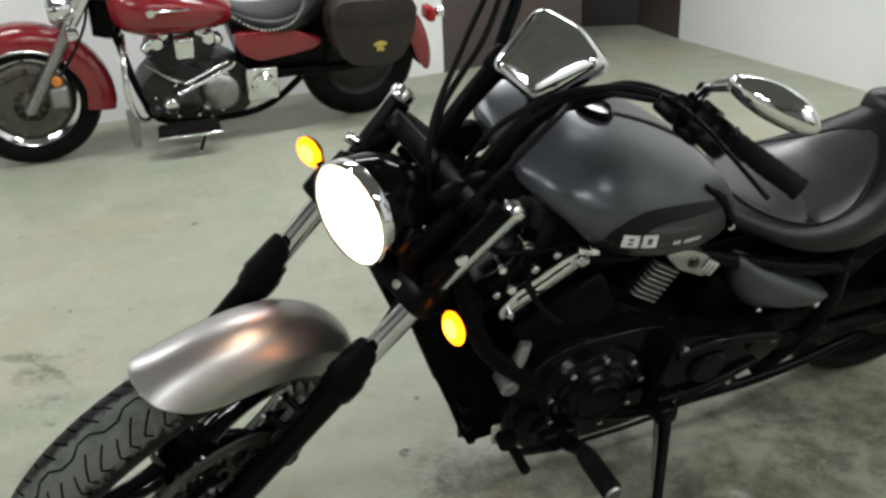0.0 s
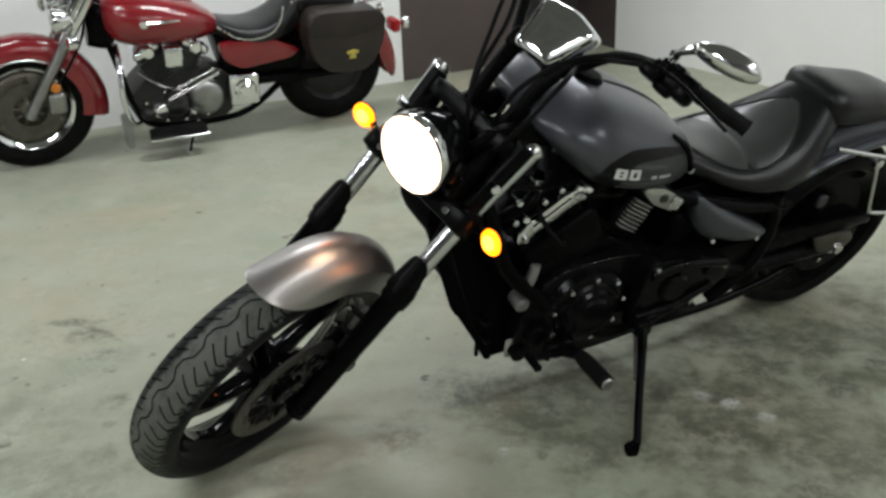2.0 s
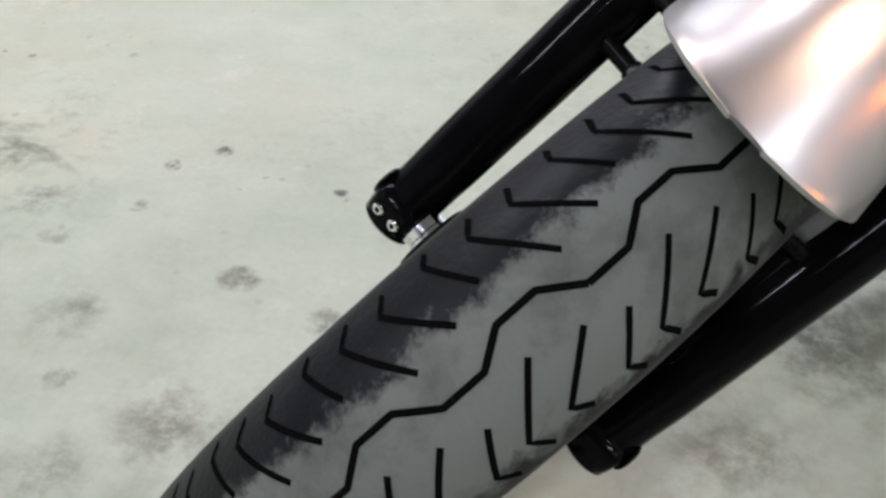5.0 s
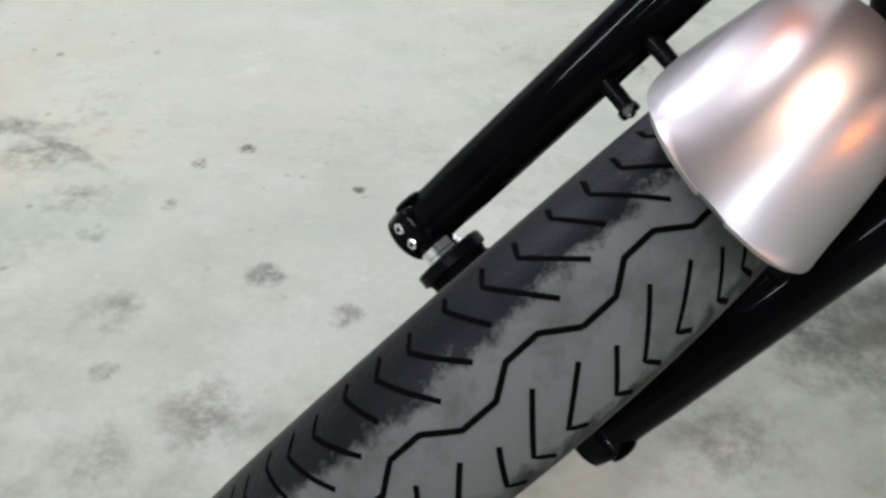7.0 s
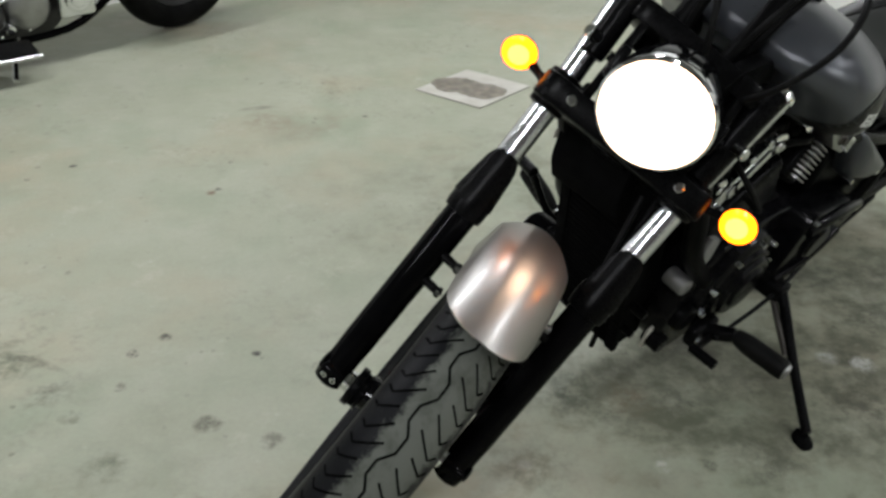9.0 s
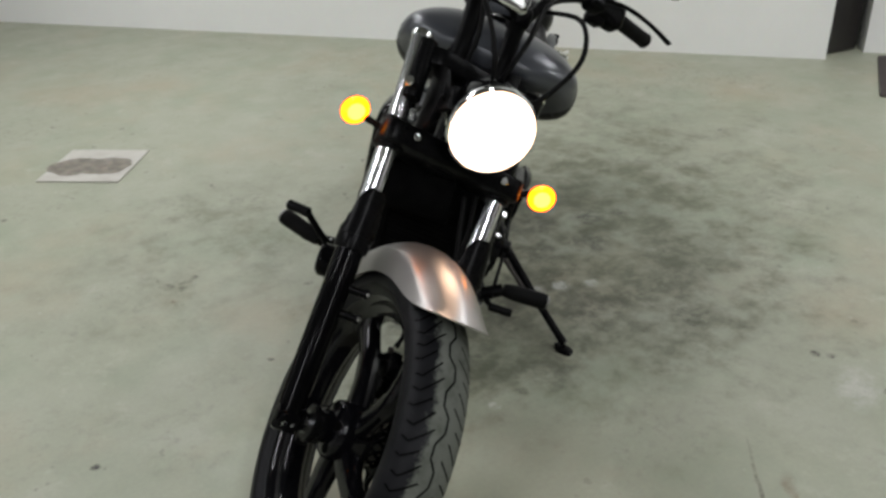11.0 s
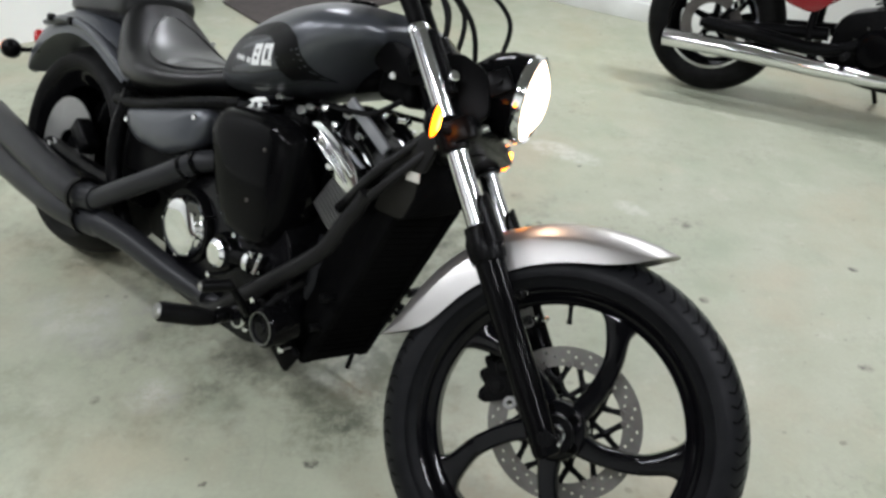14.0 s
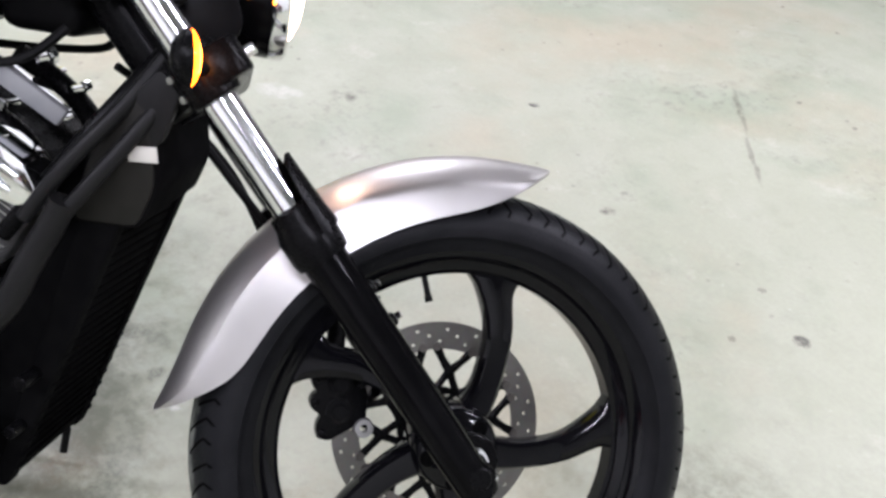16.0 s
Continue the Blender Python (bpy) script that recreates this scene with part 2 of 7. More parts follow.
STAIN_BROWN = mat("brown_oil_stain", (0.17, 0.152, 0.12), 0.6, 0, (0.3, 0.275, 0.225), 30, fine=0.3)
MAT_BROWN = mat("brown_mat", (0.06, 0.05, 0.046), 0.9, 0, (0.045, 0.038, 0.035), 20, bump=0.5, bump_scale=220)
WALL_WHITE = mat("white_wall_paint", (0.85, 0.855, 0.83), 0.7, 0, (0.79, 0.8, 0.77), 1.2, bump=0.15, bump_scale=35, fine=0.05)
BROWN_DOOR = mat("brown_door_paint", (0.075, 0.055, 0.05), 0.55, 0, (0.06, 0.045, 0.04), 3, bump=0.1)
DARK_DOOR = mat("dark_door_paint", (0.02, 0.017, 0.017), 0.5, 0, (0.015, 0.013, 0.013), 3)
SKIRTING = mat("skirting_paint", (0.74, 0.75, 0.73), 0.5, 0, (0.6, 0.6, 0.57), 4)
GREY_METAL = mat("grey_cabinet_paint", (0.13, 0.12, 0.115), 0.5, 0, (0.11, 0.1, 0.1), 4)
CEILING = mat("dark_ceiling_paint", (0.2, 0.2, 0.195), 0.9, 0, (0.16, 0.16, 0.155), 2)
YELLOW = mat("yellow_sign_paint", (0.75, 0.66, 0.03), 0.45, 0, (0.68, 0.6, 0.03), 6)
BRASS = mat("dull_brass", (0.55, 0.46, 0.1), 0.45, 0.3, (0.45, 0.37, 0.08), 30)
GREY_PAINT = mat("grey_print", (0.35, 0.36, 0.37), 0.5, 0, (0.3, 0.3, 0.31), 6)
MIRROR = mat("mirror_glass", (0.9, 0.9, 0.9), 0.02, 1, (0.88, 0.88, 0.88), 5, rough_var=0.01)
TUBE_LIGHT = glow("lamp_tube", (0.95, 1.0, 0.93), TUBE_STRENGTH)
LAMP_WHITE = mat("lamp_housing_paint", (0.75, 0.75, 0.73), 0.4)


def tyre_material():
    """Black rubber with pale dust where the tread meets the ground, by the mesh's own dust values."""
    m = mat("dusty_tyre_rubber", (0.0042, 0.0044, 0.0052), 0.36, 0, (0.0075, 0.0077, 0.0087), 26, bump=0.25, bump_scale=240, spec=0.1)
    N, L = m.node_tree.nodes, m.node_tree.links
    p = N["Principled BSDF"]
    old = p.inputs["Base Color"].links[0].from_socket
    at = N.new("ShaderNodeAttribute")
    at.attribute_name = "dust"
    tc = N.new("ShaderNodeTexCoord")
    n1 = N.new("ShaderNodeTexNoise")
    n1.inputs["Scale"].default_value, n1.inputs["Detail"].default_value, n1.inputs["Roughness"].default_value = 42, 9, 0.7
    L.new(tc.outputs["Object"], n1.inputs["Vector"])
    s = N.new("ShaderNodeMath")
    s.operation = "MULTIPLY_ADD"
    s.inputs[1].default_value, s.inputs[2].default_value = 1.9, -0.95
    L.new(n1.outputs[0], s.inputs[0])
    t = N.new("ShaderNodeMath")
    t.operation, t.use_clamp = "ADD", True
    L.new(at.outputs["Fac"], t.inputs[0])
    L.new(s.outputs[0], t.inputs[1])
    r = N.new("ShaderNodeMapRange")
    r.inputs[1].default_value, r.inputs[2].default_value = 0.3, 0.6
    L.new(t.outputs[0], r.inputs[0])
    # the dust itself is blotched, with dark rubbed spots
    n2 = N.new("ShaderNodeTexNoise")
    n2.inputs["Scale"].default_value, n2.inputs["Detail"].default_value, n2.inputs["Roughness"].default_value = 17, 8, 0.68
    L.new(tc.outputs["Object"], n2.inputs["Vector"])
    r2 = N.new("ShaderNodeMapRange")
    r2.inputs[1].default_value, r2.inputs[2].default_value = 0.46, 0.72
    L.new(n2.outputs[0], r2.inputs[0])
    tone = N.new("ShaderNodeMix")
    tone.data_type = "RGBA"
    L.new(r2.outputs[0], tone.inputs["Factor"])
    tone.inputs["A"].default_value = (0.108, 0.115, 0.1, 1)
    tone.inputs["B"].default_value = (0.05, 0.055, 0.044, 1)
    mix = N.new("ShaderNodeMix")
    mix.data_type = "RGBA"
    L.new(r.outputs[0], mix.inputs["Factor"])
    L.new(old, mix.inputs["A"])
    L.new(tone.outputs["Result"], mix.inputs["B"])
    L.new(mix.outputs["Result"], p.inputs["Base Color"])
    rg = N.new("ShaderNodeMapRange")
    rg.inputs[3].default_value, rg.inputs[4].default_value = 0.42, 0.85
    L.new(r.outputs[0], rg.inputs[0])
    L.new(rg.outputs[0], p.inputs["Roughness"])
    return m


TYRE = tyre_material()


def floor_material():
    """Worn grey-green painted concrete: broad patches, dirt, painted-in shade, small dark spots and pale scuffs."""
    m = bpy.data.materials.new("painted_concrete_floor")
    m.use_nodes = True
    N, L = m.node_tree.nodes, m.node_tree.links
    p = N["Principled BSDF"]
    tc = N.new("ShaderNodeTexCoord")
    co = tc.outputs["Object"]

    def nz(scale, detail=6, rough=0.6, dist=0.0):
        n = N.new("ShaderNodeTexNoise")
        n.inputs["Scale"].default_value, n.inputs["Detail"].default_value, n.inputs["Roughness"].default_value, n.inputs["Distortion"].default_value = scale, detail, rough, dist
        L.new(co, n.inputs["Vector"])
        return n.outputs[0]

    def rng(v, a, b, c=0.0, d=1.0):
        r = N.new("ShaderNodeMapRange")
        for i, q in enumerate((a, b, c, d)):
            r.inputs[i + 1].default_value = q
        L.new(v, r.inputs[0])
        return r.outputs[0]

    def mix(f, a, b, blend="MIX"):
        x = N.new("ShaderNodeMix")
        x.data_type, x.blend_type = "RGBA", blend
        L.new(f, x.inputs["Factor"])
        for s, v in (("A", a), ("B", b)):
            if isinstance(v, tuple):
                x.inputs[s].default_value = (*v, 1)
            else:
                L.new(v, x.inputs[s])
        return x.outputs["Result"]

    def times(a, b):
        x = N.new("ShaderNodeMath")
        x.operation = "MULTIPLY"
        L.new(a, x.inputs[0])
        L.new(b, x.inputs[1])
        return x.outputs[0]

    c = mix(rng(nz(0.8, 4), 0.35, 0.65), FLOOR_A, FLOOR_B)
    c = mix(rng(nz(3.2, 7, 0.65), 0.4, 0.68, 0, 0.7), c, FLOOR_C)
    c = mix(rng(nz(7.5, 8, 0.72), 0.5, 0.74, 0, 0.5), c, FLOOR_D)
    # warm and greenish tints of old paint
    c = mix(rng(nz(1.15, 5, 0.62), 0.5, 0.66, 0, 0.6), c, (0.375, 0.325, 0.225))
    c = mix(rng(nz(1.9, 6, 0.66), 0.5, 0.66, 0, 0.5), c, (0.25, 0.3, 0.208))
    c = mix(rng(nz(5.3, 7, 0.72), 0.58, 0.7, 0, 0.5), c, (0.47, 0.46, 0.38))
    # clusters of trodden dirt
    c = mix(times(rng(nz(1.7, 5, 0.6), 0.5, 0.66), rng(nz(26, 6, 0.75), 0.5, 0.68, 0, 0.6)), c, (0.13, 0.125, 0.095))
    c = mix(rng(nz(19, 6, 0.7), 0.63, 0.75, 0, 0.3), c, (0.55, 0.56, 0.5))
    # small dark spots, few and of uneven size
    gather = rng(nz(1.3, 4, 0.6), 0.42, 0.62, 0.12, 1.0)
    for scale, size, keep, tone in ((7.0, 0.09, 0.8, SPECK), (16.0, 0.17, 0.86, SPECK), (3.1, 0.05, 0.6, SPECK), (38.0, 0.26, 0.93, SPECK), (22.0, 0.12, 0.93, FLECK)):
        v = N.new("ShaderNodeTexVoronoi")
        v.inputs["Scale"].default_value = scale
        wob = N.new("ShaderNodeMix")
        wob.data_type = "VECTOR"
        wob.inputs["Factor"].default_value = 0.6 / scale ** 1.15
        L.new(co, wob.inputs["A"])
        wn = N.new("ShaderNodeTexNoise")
        wn.inputs["Scale"].default_value, wn.inputs["Detail"].default_value = scale * 4.5, 4
        L.new(co, wn.inputs["Vector"])
        L.new(wn.outputs["Color"], wob.inputs["B"])
        L.new(wob.outputs["Result"], v.inputs["Vector"])
        sp = N.new("ShaderNodeSeparateColor")
        L.new(v.outputs["Color"], sp.inputs[0])
        c = mix(times(times(rng(v.outputs["Distance"], size * 0.7, size, 0.85, 0.0), rng(sp.outputs[0], keep, keep + 0.1)), gather), c, tone)
    c = mix(rng(nz(90, 3), 0.35, 0.75, 0.0, 0.2), c, (0.22, 0.22, 0.19))
    # hairline cracks
    cr = N.new("ShaderNodeTexVoronoi")
    cr.feature = "DISTANCE_TO_EDGE"
    cr.inputs["Scale"].default_value = 0.9
    wv = N.new("ShaderNodeMix")
    wv.data_type = "VECTOR"
    wv.inputs["Factor"].default_value = 0.12
    L.new(co, wv.inputs["A"])
    wn = N.new("ShaderNodeTexNoise")
    wn.inputs["Scale"].default_value, wn.inputs["Detail"].default_value = 5, 6
    L.new(co, wn.inputs["Vector"])
    L.new(wn.outputs["Color"], wv.inputs["B"])
    L.new(wv.outputs["Result"], cr.inputs["Vector"])
    c = mix(times(rng(cr.outputs["Distance"], 0.001, 0.004, 0.1, 0.0), rng(nz(1.3, 3), 0.55, 0.62)), c, (0.15, 0.145, 0.12))
    # stains and painted shade, each in its place, broken up by a finer grain
    coarse, grain = nz(6, 7, 0.7), rng(nz(24, 8, 0.8), 0.42, 0.58, 0.1, 1.0)
    broad = times(rng(nz(5, 6, 0.66), 0.4, 0.58, 0.15, 1.0), rng(nz(14, 7, 0.72), 0.42, 0.58, 0.4, 1.0))
    for x, y, r, s, col in STAINS_AND_SHADE:
        d = N.new("ShaderNodeVectorMath")
        d.operation = "DISTANCE"
        d.inputs[1].default_value = (x, y, 0)
        L.new(co, d.inputs[0])
        w = N.new("ShaderNodeMath")
        w.operation = "MULTIPLY_ADD"
        L.new(coarse, w.inputs[0])
        w.inputs[1].default_value = -1.8 * r
        L.new(d.outputs["Value"], w.inputs[2])
        c = mix(times(rng(w.outputs[0], -0.55 * r, -0.2 * r, min(s * 1.25, 1.0), 0.0) if r < 0.05 else rng(w.outputs[0], -0.7 * r, 0.1 * r, s, 0.0), broad if r > 0.19 else grain), c, col)
    # long narrow scuffs, scrapes and a hairline crack
    ragged = rng(nz(16, 8, 0.8), 0.4, 0.58, 0.1, 1.0)
    for x0, y0, x1, y1, w, s, col in STREAKS:
        mp = N.new("ShaderNodeMapping")
        mp.vector_type = "TEXTURE"
        mp.inputs["Location"].default_value = ((x0 + x1) / 2, (y0 + y1) / 2, 0)
        mp.inputs["Rotation"].default_value = (0, 0, math.atan2(y1 - y0, x1 - x0))
        mp.inputs["Scale"].default_value = (math.hypot(x1 - x0, y1 - y0) / 2, w / 2, 1)
        wob = N.new("ShaderNodeMix")
        wob.data_type = "VECTOR"
        wob.inputs["Factor"].default_value = min(0.05, w * 1.5)
        L.new(co, wob.inputs["A"])
        wn = N.new("ShaderNodeTexNoise")
        wn.inputs["Scale"].default_value, wn.inputs["Detail"].default_value = 14, 5
        L.new(co, wn.inputs["Vector"])
        L.new(wn.outputs["Color"], wob.inputs["B"])
        L.new(wob.outputs["Result"], mp.inputs[0])
        d = N.new("ShaderNodeVectorMath")
        d.operation = "LENGTH"
        L.new(mp.outputs[0], d.inputs[0])
        c = mix(times(rng(d.outputs["Value"], 0.55, 1.0, s, 0.0), ragged), c, col)
    L.new(c, p.inputs["Base Color"])
    L.new(rng(nz(6, 6), 0.3, 0.7, 0.42, 0.68), p.inputs["Roughness"])
    b = N.new("ShaderNodeBump")
    b.inputs["Strength"].default_value, b.inputs["Distance"].default_value = 0.25, 0.003
    L.new(nz(45, 6), b.inputs["Height"])
    L.new(b.outputs[0], p.inputs["Normal"])
    return m


FLOOR_A, FLOOR_B, FLOOR_C, FLOOR_D = (0.342, 0.357, 0.266), (0.308, 0.326, 0.24), (0.392, 0.404, 0.316), (0.268, 0.282, 0.2)
DIRT, OIL, PALE, GREEN, BROWN = (0.08, 0.076, 0.056), (0.05, 0.048, 0.04), (0.62, 0.62, 0.58), (0.1, 0.115, 0.075), (0.17, 0.125, 0.08)
SPECK, FLECK = (0.075, 0.072, 0.055), (0.56, 0.57, 0.5)
# olive tone for trodden dirt and for shade painted on the floor
DIRT_SHADE = (0.14, 0.148, 0.096)
# trodden dirt with painted-in dim light, dirt under the motorcycle, small spots, wider patches
TRODDEN_DIM = [(1.2, 2.0, 0.75, 1.0, DIRT_SHADE), (1.65, 2.6, 0.7, 1.0, DIRT_SHADE), (0.8, 1.85, 0.4, 0.8, DIRT_SHADE), (1.5, 2.1, 0.6, 0.8, DIRT_SHADE), (2.0, 2.2, 0.6, 0.7, DIRT_SHADE), (2.2, 2.8, 0.8, 0.7, DIRT_SHADE), (1.25, 1.72, 0.07, 0.7, DIRT), (1.36, 2.2, 0.09, 0.8, OIL), (1.5, 2.35, 0.07, 0.8, OIL), (1.62, 2.3, 0.05, 0.8, DIRT), (1.05, 1.9, 0.12, 0.7, DIRT), (1.34, 2.42, 0.1, 0.7, DIRT), (1.2, 2.25, 0.09, 0.6, OIL), (1.12, 2.45, 0.14, 0.6, OIL), (0.62, 1.92, 0.1, 0.6, OIL), (0.75, 2.0, 0.12, 0.5, DIRT), (1.0, 2.08, 0.04, 0.6, PALE), (1.17, 2.0, 0.04, 0.5, PALE)]
UNDER_BIKE = [
    (0.45, 1.87, 0.06, 0.6, OIL), (0.5, 1.94, 0.2, 0.8, DIRT), (0.36, 1.96, 0.08, 0.7, OIL), (0.62, 2.17, 0.38, 0.75, DIRT), (0.95, 2.45, 0.42, 0.7, DIRT), (1.3, 2.55, 0.4, 0.45, DIRT), (0.85, 2.0, 0.4, 0.45, DIRT),
    (0.48, 2.57, 0.025, 0.7, OIL), (0.85, 2.69, 0.22, 0.6, PALE), (0.51, 2.43, 0.09, 0.5, PALE), (1.0, 2.0, 0.25, 0.5, DIRT), (0.75, 1.75, 0.12, 0.6, DIRT), (1.15, 1.75, 0.3, 0.4, DIRT), (1.45, 1.75, 0.5, 0.35, DIRT),
]
SPOTS = [
    (-0.42, 1.89, 0.04, 0.6, DIRT), (-0.28, 1.83, 0.045, 0.5, DIRT), (-0.64, 2.02, 0.03, 0.6, DIRT), (-0.55, 1.65, 0.035, 0.55, DIRT), (1.04, 0.35, 0.03, 0.6, OIL), (-0.72, 1.92, 0.04, 0.5, GREEN), (-0.78, 1.51, 0.04, 0.7, OIL),
    (-0.58, 2.21, 0.022, 0.8, OIL), (-0.65, 2.15, 0.02, 0.8, OIL), (0.23, 2.04, 0.03, 0.8, OIL), (0.53, 0.57, 0.035, 0.8, OIL), (-0.04, 0.57, 0.03, 0.7, OIL), (1.35, 0.8, 0.04, 0.6, OIL), (0.12, 2.83, 0.04, 0.7, OIL),
    (-1.115, 3.226, 0.02, 0.8, OIL), (-0.615, 3.01, 0.025, 0.8, BROWN), (-0.595, 3.035, 0.02, 0.8, OIL), (-0.145, 3.67, 0.02, 0.8, OIL), (0.213, 2.833, 0.02, 0.8, OIL), (0.154, 2.786, 0.024, 0.8, OIL), (0.103, 2.732, 0.02, 0.8, BROWN), (-0.352, 2.139, 0.02, 0.8, OIL), (-0.643, 2.142, 0.022, 0.8, OIL), (1.038, 0.356, 0.02, 0.8, OIL), (1.354, 1.346, 0.02, 0.8, OIL), (-0.057, 0.976, 0.018, 0.8, OIL), (0.356, 1.966, 0.028, 0.8, OIL), (0.237, 2.032, 0.02, 0.8, OIL), (-1.028, 1.923, 0.014, 0.9, PALE), (1.376, 1.315, 0.022, 0.8, OIL), (0.878, 0.899, 0.024, 0.7, OIL), (0.518, 1.727, 0.03, 0.7, PALE), (0.613, 1.728, 0.026, 0.8, OIL), (0.24, 1.743, 0.03, 0.6, PALE),
]
PATCHES = [
    (-0.92, 2.1, 0.075, 0.75, GREEN), (-0.6, 1.76, 0.06, 0.65, GREEN), (-0.41, 1.62, 0.07, 0.5, BROWN), (0.24, 1.74, 0.07, 0.5, BROWN), (-0.49, 1.52, 0.065, 0.65, GREEN), (-0.52, 3.64, 0.12, 0.35, BROWN), (-0.39, 3.55, 0.2, 0.3, DIRT),
    (0.1, 1.75, 0.3, 0.4, (0.3, 0.24, 0.16)), (0.2, 1.5, 0.5, 0.3, (0.36, 0.31, 0.23)), (-0.2, 1.1, 0.18, 0.4, DIRT), (-0.45, 1.35, 0.14, 0.35, DIRT),
]
PATCHES += [(0.364, 1.989, 0.15, 0.6, GREEN), (0.5, 1.94, 0.08, 0.7, BROWN), (0.63, 1.86, 0.2, 0.6, GREEN), (0.25, 1.74, 0.12, 0.5, GREEN), (0.06, 1.61, 0.12, 0.5, (0.32, 0.28, 0.19)), (-0.39, 1.607, 0.07, 0.6, DIRT), (-0.03, 1.54, 0.09, 0.45, GREEN), (0.637, 2.197, 0.15, 0.6, DIRT), (0.52, 2.32, 0.12, 0.4, DIRT), (1.08, 2.05, 0.04, 0.6, PALE), (-0.8, 2.0, 0.06, 0.6, DIRT), (-0.4, 3.61, 0.22, 0.45, (0.3, 0.235, 0.16))]
# broad olive patches: dirty floor, and dimmer light put into its colour
PATCHES += [(0.2, 2.9, 0.6, 0.5, DIRT_SHADE), (-0.8, 1.5, 0.55, 0.5, DIRT_SHADE), (-0.4, 1.2, 0.5, 0.55, DIRT_SHADE), (0.6, 3.1, 0.5, 0.5, DIRT_SHADE), (0.5, 1.95, 0.3, 0.5, DIRT_SHADE), (0.0, 1.3, 0.35, 0.4, DIRT_SHADE)]
STREAKS = [(0.8, -0.285, 0.58, -0.06, 0.025, 0.75, DIRT), (0.6, -0.08, 0.38, 0.145, 0.02, 0.7, DIRT), (0.91, 1.25, 0.6, 0.95, 0.012, 0.8, DIRT), (2.05, 1.22, 1.78, 0.94, 0.16, 0.45, PALE), (1.34, 1.2, 1.16, 1.1, 0.12, 0.4, PALE), (1.5, 0.98, 1.36, 0.9, 0.1, 0.4, PALE), (0.85, 1.1, 0.78, 1.02, 0.04, 0.6, BROWN), (-1.05, 2.06, -0.84, 2.13, 0.06, 0.75, GREEN), (-0.6, 3.57, -0.42, 3.62, 0.05, 0.5, DIRT), (-1.02, 2.14, -0.7, 2.0, 0.03, 0.6, DIRT)]
STAINS_AND_SHADE = TRODDEN_DIM + UNDER_BIKE + SPOTS + PATCHES
FLOOR = floor_material()

# ---- the room ----
def wall(name, a, b, material, h=3.0, z0=0.0, thick=0.14, label="", side=1):
    """An upright wall from a to b; its thickness goes to the right of the line."""
    a, b = Vector(a), Vector(b)
    d = (b - a).normalized()
    nrm = V(d.y, -d.x) * thick * side
    poly = [tuple(a), tuple(b), tuple(b + nrm), tuple(a + nrm)]
    bm = prism(poly, z0, h, 0, "xy")
    ob = part(name, bm, material)
    return tagged(ob, label or "white painted plain masonry wall", "wall", kind="structure")


bm = bmesh.new()
bmesh.ops.create_grid(bm, x_segments=2, y_segments=2, size=11)
floor = part("floor", bm, FLOOR)
tagged(floor, "worn grey-green painted concrete floor with stains", "floor", kind="structure")
bm = block((0, 1, 3.06), (20, 20, 0.1), 0)
ceiling = tagged(part("ceiling", bm, CEILING), "plain dark grey painted ceiling", "ceiling", kind="structure")

W1, W2 = (-6.4, 0.75), (-0.95, 5.92)          # wall behind the red motorcycle
W3 = (-0.30, 6.60)                             # end of the brown panel
W4, W5 = (0.43, 7.2), (3.98, 2.9)            # long white wall
W6, W7 = (4.27, 2.84), (5.45, 1.5)
W8, W9 = (4.58, 0.88), (2.02, -1.72)           # white wall behind the black motorcycle
wall("wall_north_west", W1, W2, WALL_WHITE, side=-1)
wall("wall_brown_panel", W2, W3, BROWN_DOOR, side=-1, label="brown painted wall panel beside the passage")
wall("wall_passage_side", W3, (-1.0, 7.4), BROWN_DOOR, side=1, label="brown side wall of the passage")
wall("wall_passage_back", (-0.95, 7.42), (0.1, 7.72), DARK_DOOR, side=-1, label="dark closed door at the end of the passage")
wall("wall_passage_jamb", (0.08, 7.7), W4, BROWN_DOOR, side=-1, label="brown door jamb beside the white wall")
wall("wall_north_east", W4, W5, WALL_WHITE, side=-1)
wall("wall_above_door", W5, W6, WALL_WHITE, z0=2.05, side=-1)
wall("wall_corner", W6, W7, WALL_WHITE, side=-1)
wall("wall_door_panel", W7, W8, BROWN_DOOR, side=-1, label="brown painted closed door panel")
wall("wall_south_east", W8, W9, WALL_WHITE, side=-1)
wall("wall_south", W9, (-2.2, -6.0), GREY_METAL, side=-1, label="dark grey painted wall")
wall("wall_south_west", (-2.2, -6.0), W1, WALL_WHITE, side=-1)


def skirting(name, a, b, side):
    a, b = Vector(a), Vector(b)
    d = (b - a).normalized()
    n = V(d.y, -d.x) * side
    poly = [tuple(a + n * 0.002), tuple(b + n * 0.002), tuple(b + n * 0.02), tuple(a + n * 0.02)]
    return tagged(part(name, prism(poly, 0, 0.11, 0.003, "xy"), SKIRTING), "white painted skirting board with scuffs", "skirting", kind="structure")


skirting("baseboard_south_east", W8, W9, 1)

# dark door in the long wall
d = (Vector(W6) - Vector(W5)).normalized()
nn = V(d.y, -d.x)
door = thing("door_1", Matrix.Identity(4), "dark brown closed flush door in the white wall", "door", kind="structure")
a, b = Vector(W5) - nn * 0.06, Vector(W6) - nn * 0.06
part("door_leaf", prism([tuple(a), tuple(b), tuple(b - nn * 0.04), tuple(a - nn * 0.04)], 0.01, 2.04, 0.003, "xy"), DARK_DOOR, door)
q = b - d * 0.08 + nn * 0.03
part("door_handle", joined(rod((q.x, q.y, 1.0), (q.x - d.x * 0.12, q.y - d.y * 0.12, 1.0), 0.009), rod((q.x - nn.x * .03, q.y - nn.y * .03, 1.0), (q.x, q.y, 1.0), 0.009)), CHROME, door)

